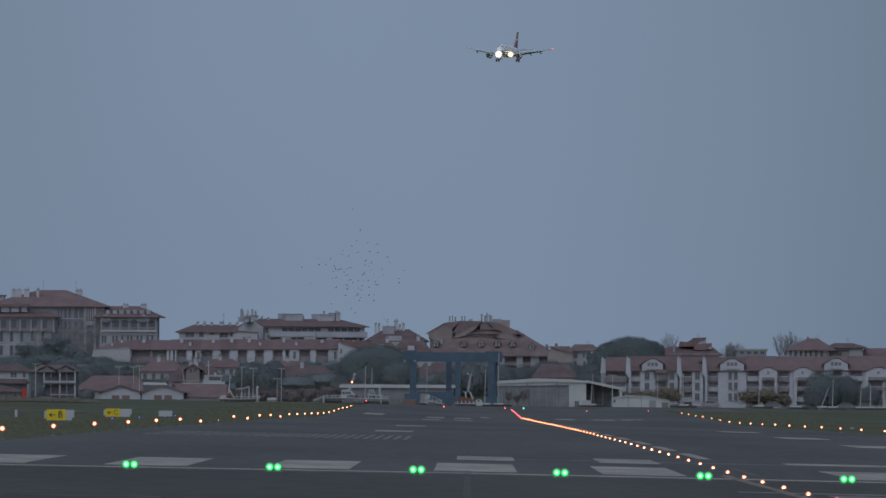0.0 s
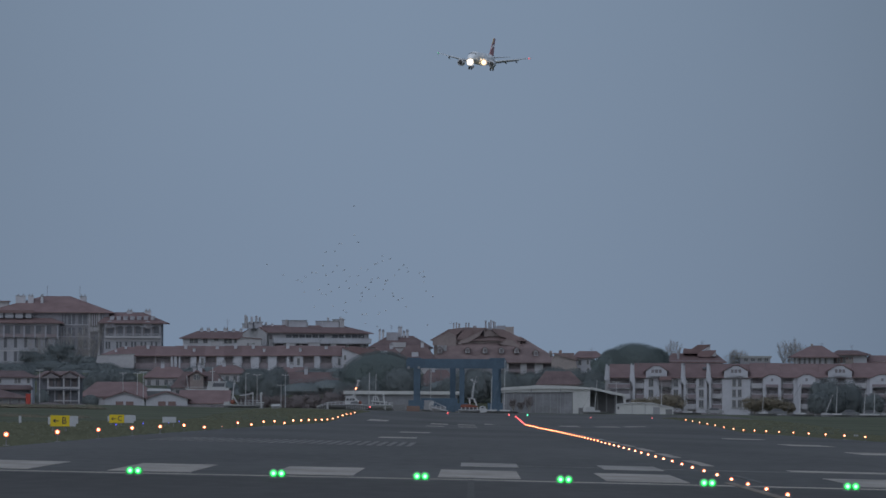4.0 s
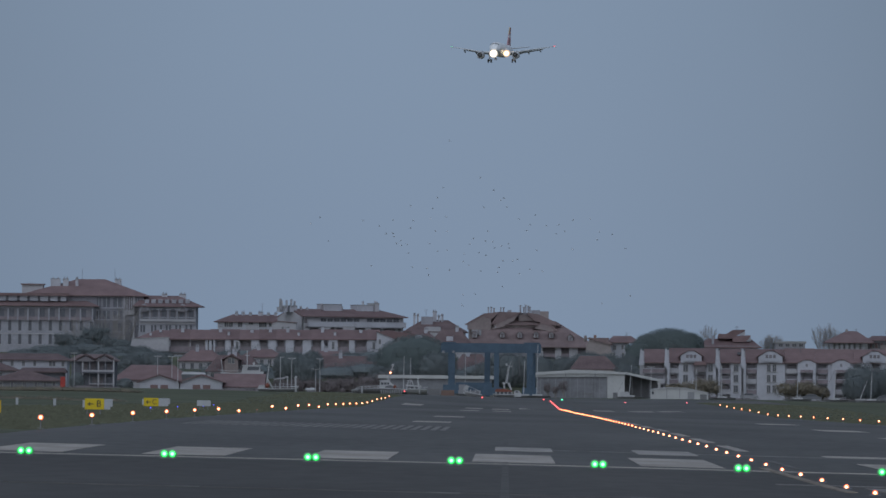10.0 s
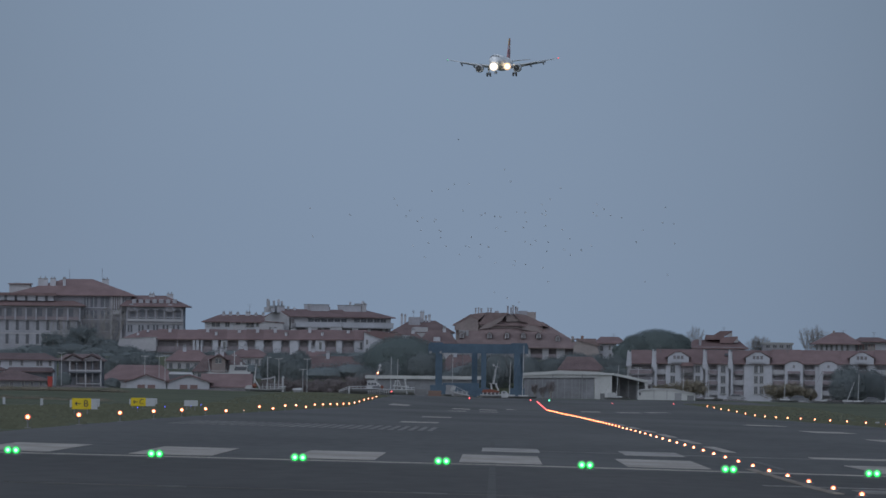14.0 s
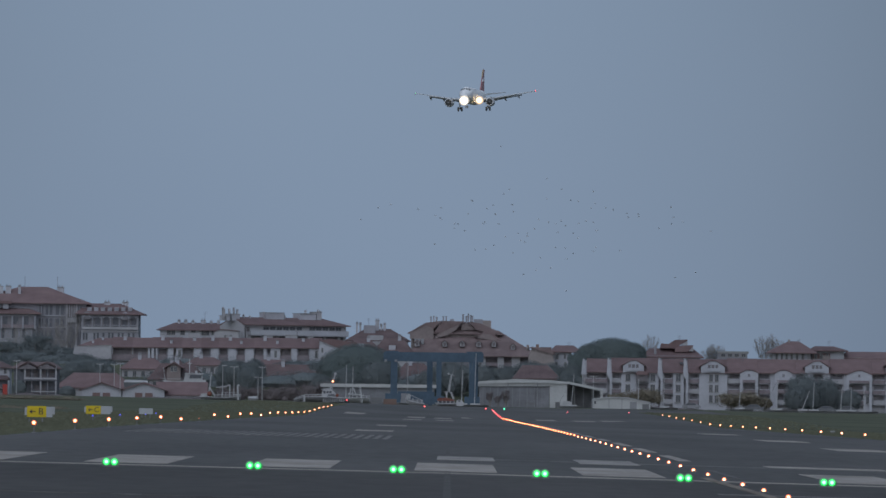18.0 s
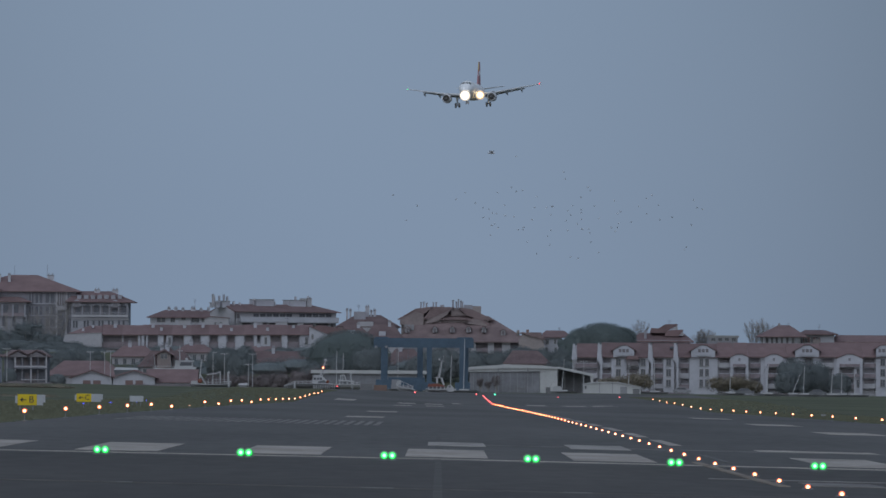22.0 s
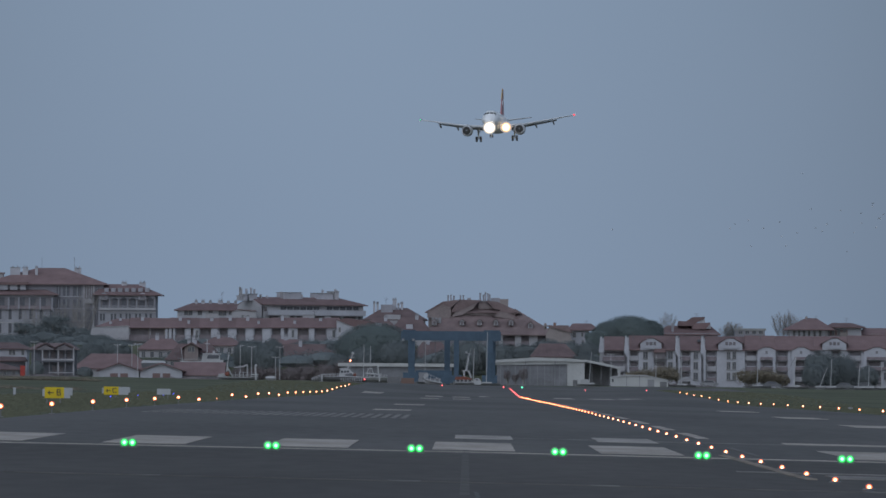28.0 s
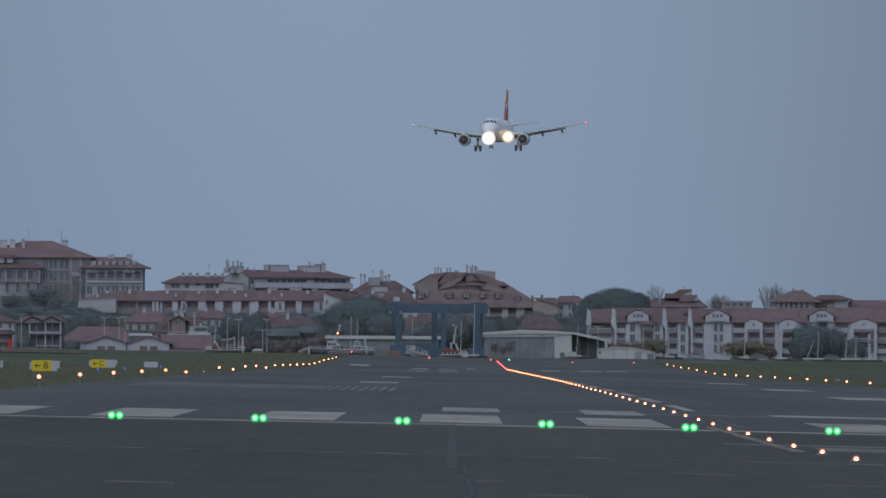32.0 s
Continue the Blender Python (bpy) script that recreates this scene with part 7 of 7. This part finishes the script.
    gear = part("main_gear", rod(N(), (s * 3.95, 0, 0.0), (s * 3.95, -0.2, 2.7), 0.16, 0.2, 8), AIRGREY, jet)
    for d in (-0.46, 0.46):
        part("wheel", rod(N(), (s * 3.95 + d - 0.2, 0, 0.02), (s * 3.95 + d + 0.2, 0, 0.02), 0.60, 0.60, 16), RUBBER, gear)
    part("gear_door", box(N(), s * 4.1 - 0.04, s * 4.1 + 0.04, -0.5, 0.6, 1.0, 2.6), AIRWHITE, gear)
    part("brace", rod(N(), (s * 3.95, 0, 1.5), (s * 2.4, 0, 2.4), 0.09), AIRGREY, gear)
    part("tip_light", ball(N(), (s * 16.9, 2.55, 4.83), 0.15 if s > 0 else 0.10), RED if s > 0 else GREEN, wing, "red wing light" if s > 0 else "green wing light", smooth=True)
fin = part("fin", solid(N(), [(-0.15, 11.4, 5.3), (0.15, 11.4, 5.3), (0.15, 17.6, 5.3), (-0.15, 17.6, 5.3)], [(-0.10, 14.8, 9.4), (0.10, 14.8, 9.4), (0.10, 18.5, 9.4), (-0.10, 18.5, 9.4)]), AIRRED, jet, "red tail fin")
part("fin_top", solid(N(), [(-0.10, 14.8, 9.4), (0.10, 14.8, 9.4), (0.10, 18.5, 9.4), (-0.10, 18.5, 9.4)], [(-0.07, 16.9, 11.75), (0.07, 16.9, 11.75), (0.07, 19.1, 11.75), (-0.07, 19.1, 11.75)]), AIRRED, fin)
part("fin_band", solid(N(), [(-0.15, 13.6, 7.9), (0.15, 13.6, 7.9), (0.15, 17.0, 8.6), (-0.15, 17.0, 8.6)], [(-0.13, 14.5, 8.9), (0.13, 14.5, 8.9), (0.13, 18.2, 9.6), (-0.13, 18.2, 9.6)]), AIRWHITE, fin, "white slanting band")
part("fin_edge", solid(N(), [(-0.11, 14.7, 9.5), (0.11, 14.7, 9.5), (0.11, 14.9, 9.5), (-0.11, 14.9, 9.5)], [(-0.09, 16.75, 11.7), (0.09, 16.75, 11.7), (0.09, 16.95, 11.7), (-0.09, 16.95, 11.7)]), AIRYELLOW, fin, "yellow leading edge")
nose = part("nose_gear", rod(N(), (0, -12.64, 0.0), (0, -12.9, 1.8), 0.1, 0.12, 8), AIRGREY, jet)
for d in (-0.25, 0.25):
    part("wheel", rod(N(), (d - 0.11, -12.64, 0.05), (d + 0.11, -12.64, 0.05), 0.38, 0.38, 14), RUBBER, nose)
# Lamp glare built as wide glowing discs; the nose one floats ahead.
part("nose_light", glare_disc(1.4), LANDING, nose, "blazing white landing light, spread to the size of its glare", at=(0.1, -17.9, 1.62), smooth=True)
part("landing_light", glare_disc(1.25), LANDING_WARM, jet, "blazing warm landing light, spread to the size of its glare", at=(2.85, -8.4, 2.05), smooth=True)
part("landing_light", ball(N(), (-2.3, -6.2, 2.35), 0.12, 0.95), AIRWHITE, jet, "unlit landing light", smooth=True)
FLIGHT = [  # seconds, x, y, z, nose to the left, bank
    (0.0, 14.2, 3446, 128.2, 12.6, 1.2),
    (1.0, 10.6, 3393, 126.1, 14.4, 2.2),
    (2.0, 7.4, 3340, 124.3, 14.5, 2.7),
    (3.0, 4.7, 3287, 122.8, 13.6, 3.1),
    (3.5, 3.5, 3260, 121.2, 14.2, 3.5),
    (5.5, -1.7, 3154, 117.3, 10.4, 2.9),
    (6.0, -2.5, 3128, 116.5, 8.1, 1.5),
    (7.0, -3.7, 3075, 114.8, 7.8, 3.4),
    (8.0, -4.0, 3022, 111.6, 7.9, 2.9),
    (9.0, -3.7, 2969, 108.2, 9.4, 1.0),
    (10.0, -2.9, 2916, 105.7, 9.4, -0.5),
    (11.0, -2.4, 2863, 104.0, 8.4, 1.3),
    (12.0, -1.7, 2810, 101.7, 6.4, -0.2),
    (13.0, -0.5, 2757, 98.1, 7.0, 0.6),
    (14.0, 1.0, 2704, 94.3, 8.6, -1.2),
    (14.5, 1.4, 2678, 92.8, 8.8, -1.3),
    (16.5, 3.5, 2572, 85.4, 8.5, -0.1),
    (17.0, 4.0, 2545, 83.6, 8.2, 0.2),
    (18.0, 5.6, 2492, 79.9, 9.8, -1.5),
    (19.0, 6.6, 2439, 76.9, 9.7, -1.9),
    (20.0, 7.4, 2386, 74.6, 8.9, -1.3),
    (21.0, 7.8, 2333, 72.7, 8.6, -1.6),
    (22.0, 7.7, 2280, 70.7, 7.2, -2.6),
    (23.0, 6.5, 2227, 67.8, 6.0, -1.7),
    (24.0, 5.3, 2174, 65.1, 4.6, 2.4),
    (24.5, 5.1, 2148, 63.3, 3.8, 2.8),
    (26.5, 5.4, 2042, 56.1, 5.0, -1.4),
    (27.0, 5.6, 2015, 54.7, 5.2, 0.0),
    (28.0, 5.9, 1962, 52.2, 5.7, -2.1),
    (29.0, 6.2, 1909, 50.5, 5.2, -0.4),
    (30.0, 6.8, 1856, 47.7, 6.3, -0.1),
    (31.0, 7.4, 1803, 43.7, 7.2, 0.3),
    (32.0, 8.1, 1750, 39.6, 6.9, -0.9),
]


# ---- the flock ----
bird = thing("bird", "dark gull gliding in a loose flock", "bird", (0, 1450, 20), "flock of birds")
part("body", loft(N(), [[(0.75 * r * math.cos(a), 0.75 * y, 0.75 * r * math.sin(a)) for a in (1.0472 * i for i in range(6))] for y, r in ((-0.21, 0.015), (-0.15, 0.05), (0.0, 0.07), (0.15, 0.045), (0.25, 0.012))]), FEATHER, bird)
for s in (-1, 1):
    w = part("wing", solid(N(), [(s * 0.028, -0.056, 0.017), (s * 0.028, 0.068, 0.017), (s * 0.169, 0.045, 0.096), (s * 0.169, -0.079, 0.096)], [(s * 0.028, -0.056, 0.034), (s * 0.028, 0.068, 0.034), (s * 0.169, 0.045, 0.112), (s * 0.169, -0.079, 0.112)]), FEATHER, bird)
    part("wing_tip", solid(N(), [(s * 0.169, -0.079, 0.096), (s * 0.169, 0.045, 0.096), (s * 0.349, 0.090, 0.056)], [(s * 0.169, -0.079, 0.112), (s * 0.169, 0.045, 0.112), (s * 0.349, 0.090, 0.074)]), FEATHER, w)
gull = copy_thing(bird, pose(0, 400, 30))
tagged(gull, "grey gull that crosses high before the field", "bird")
GULL = [(0, -330, 60), (19.5, -29.43, 24.65), (19.7, -26.73, 23.28), (19.9, -23.76, 22.28), (20, -21.93, 21.8), (20.3, -17.91, 20.5), (20.4, -16.16, 20.15), (20.7, -12.22, 19.24), (21.3, -5.18, 18.18), (22.3, 7.3, 16.78), (24.5, 41.74, 17.39), (32, 160, 33)]  # seconds, x, z
PITCH_T = [0, 18, 20, 22, 24, 26, 28, 29, 30, 31, 32]
PITCH = [-0.3, -0.4, -1.0, -0.6, -0.3, -0.7, -1.0, 1.0, 1.6, 0.7, 0.3]
FLOCK_T = [0, 3, 6, 9, 13, 16, 19, 22, 24, 26.5, 27.4, 28.2, 32]
FLOCK_X = [-18, -18, -16, -6.5, 0, 9, 18, 20, 23, 25, 52, 112, 260]
FLOCK_Z = [20.5, 20, 21, 24.5, 26.5, 28.5, 29.5, 28.5, 26.5, 25.5, 26, 27, 28]
FLOCK_W = [3, 5, 9, 12, 14, 14, 13, 12, 10.5, 10, 12, 16, 20]
FLOCK_H = [5, 5, 6, 7, 6.5, 6, 5, 4.3, 3.4, 3.4, 3.4, 4, 4]


DRIFT = [(0, 2.06), (3, 2.41), (6, 2.70), (8, 2.45), (10, 2.15), (12, 2.18), (14, 1.88), (17, 1.38), (19, 1.14), (21, 1.05), (23, 0.76), (24.5, 0.53), (26.5, 0.25), (28, 0.0), (30, -0.05), (32, 0.04)]


def motions():
    walk(gull, [(t, pose(x * 2 / 3, 400, EYE + (z - EYE) * 2 / 3, 0, 8 * math.sin(9 * t), 80)) for t, x, z in GULL])
    for berth in (837, 860):
        place = moored[berth].matrix_basis.translation.copy()
        walk(moored[berth], [(t, pose(place.x + dx, place.y, place.z)) for t, dx in DRIFT])
    walk(jet, [(t, pose(x + 0.3, y, z, float(np.interp(t, PITCH_T, PITCH)), bank, -0.94 * nose_left)) for t, x, y, z, nose_left, bank in FLIGHT])
    rng = random.Random(11)
    flock = [bird] + [copy_thing(bird, pose(0, 1450, 20)) for _ in range(84)]
    for k in range(85):
        b = flock[k]
        ox, oz, oy = rng.gauss(0, 0.8), rng.gauss(0, 0.75), rng.uniform(-80, 80)
        speed, phase, sway = rng.uniform(0.5, 0.9), rng.uniform(0, 6.28), rng.uniform(1.0, 2.6)
        late = rng.uniform(-0.8, 0.8)
        rows = []
        for t in range(33):
            s = min(max(t + late, 0), 40)
            x = np.interp(s, FLOCK_T, FLOCK_X) + np.interp(s, FLOCK_T, FLOCK_W) * ox + sway * math.cos(speed * t + phase)
            z = np.interp(s, FLOCK_T, FLOCK_Z) + np.interp(s, FLOCK_T, FLOCK_H) * oz + 0.5 * sway * math.sin(speed * t + phase)
            heading = 90 + 35 * math.sin(speed * t + phase)
            rows.append((t, pose(float(x), 1450 + oy + sway * math.sin(speed * t + phase), float(z), 0, 25 * math.sin(speed * t * 1.3 + phase), heading)))
        walk(b, rows)


motions()
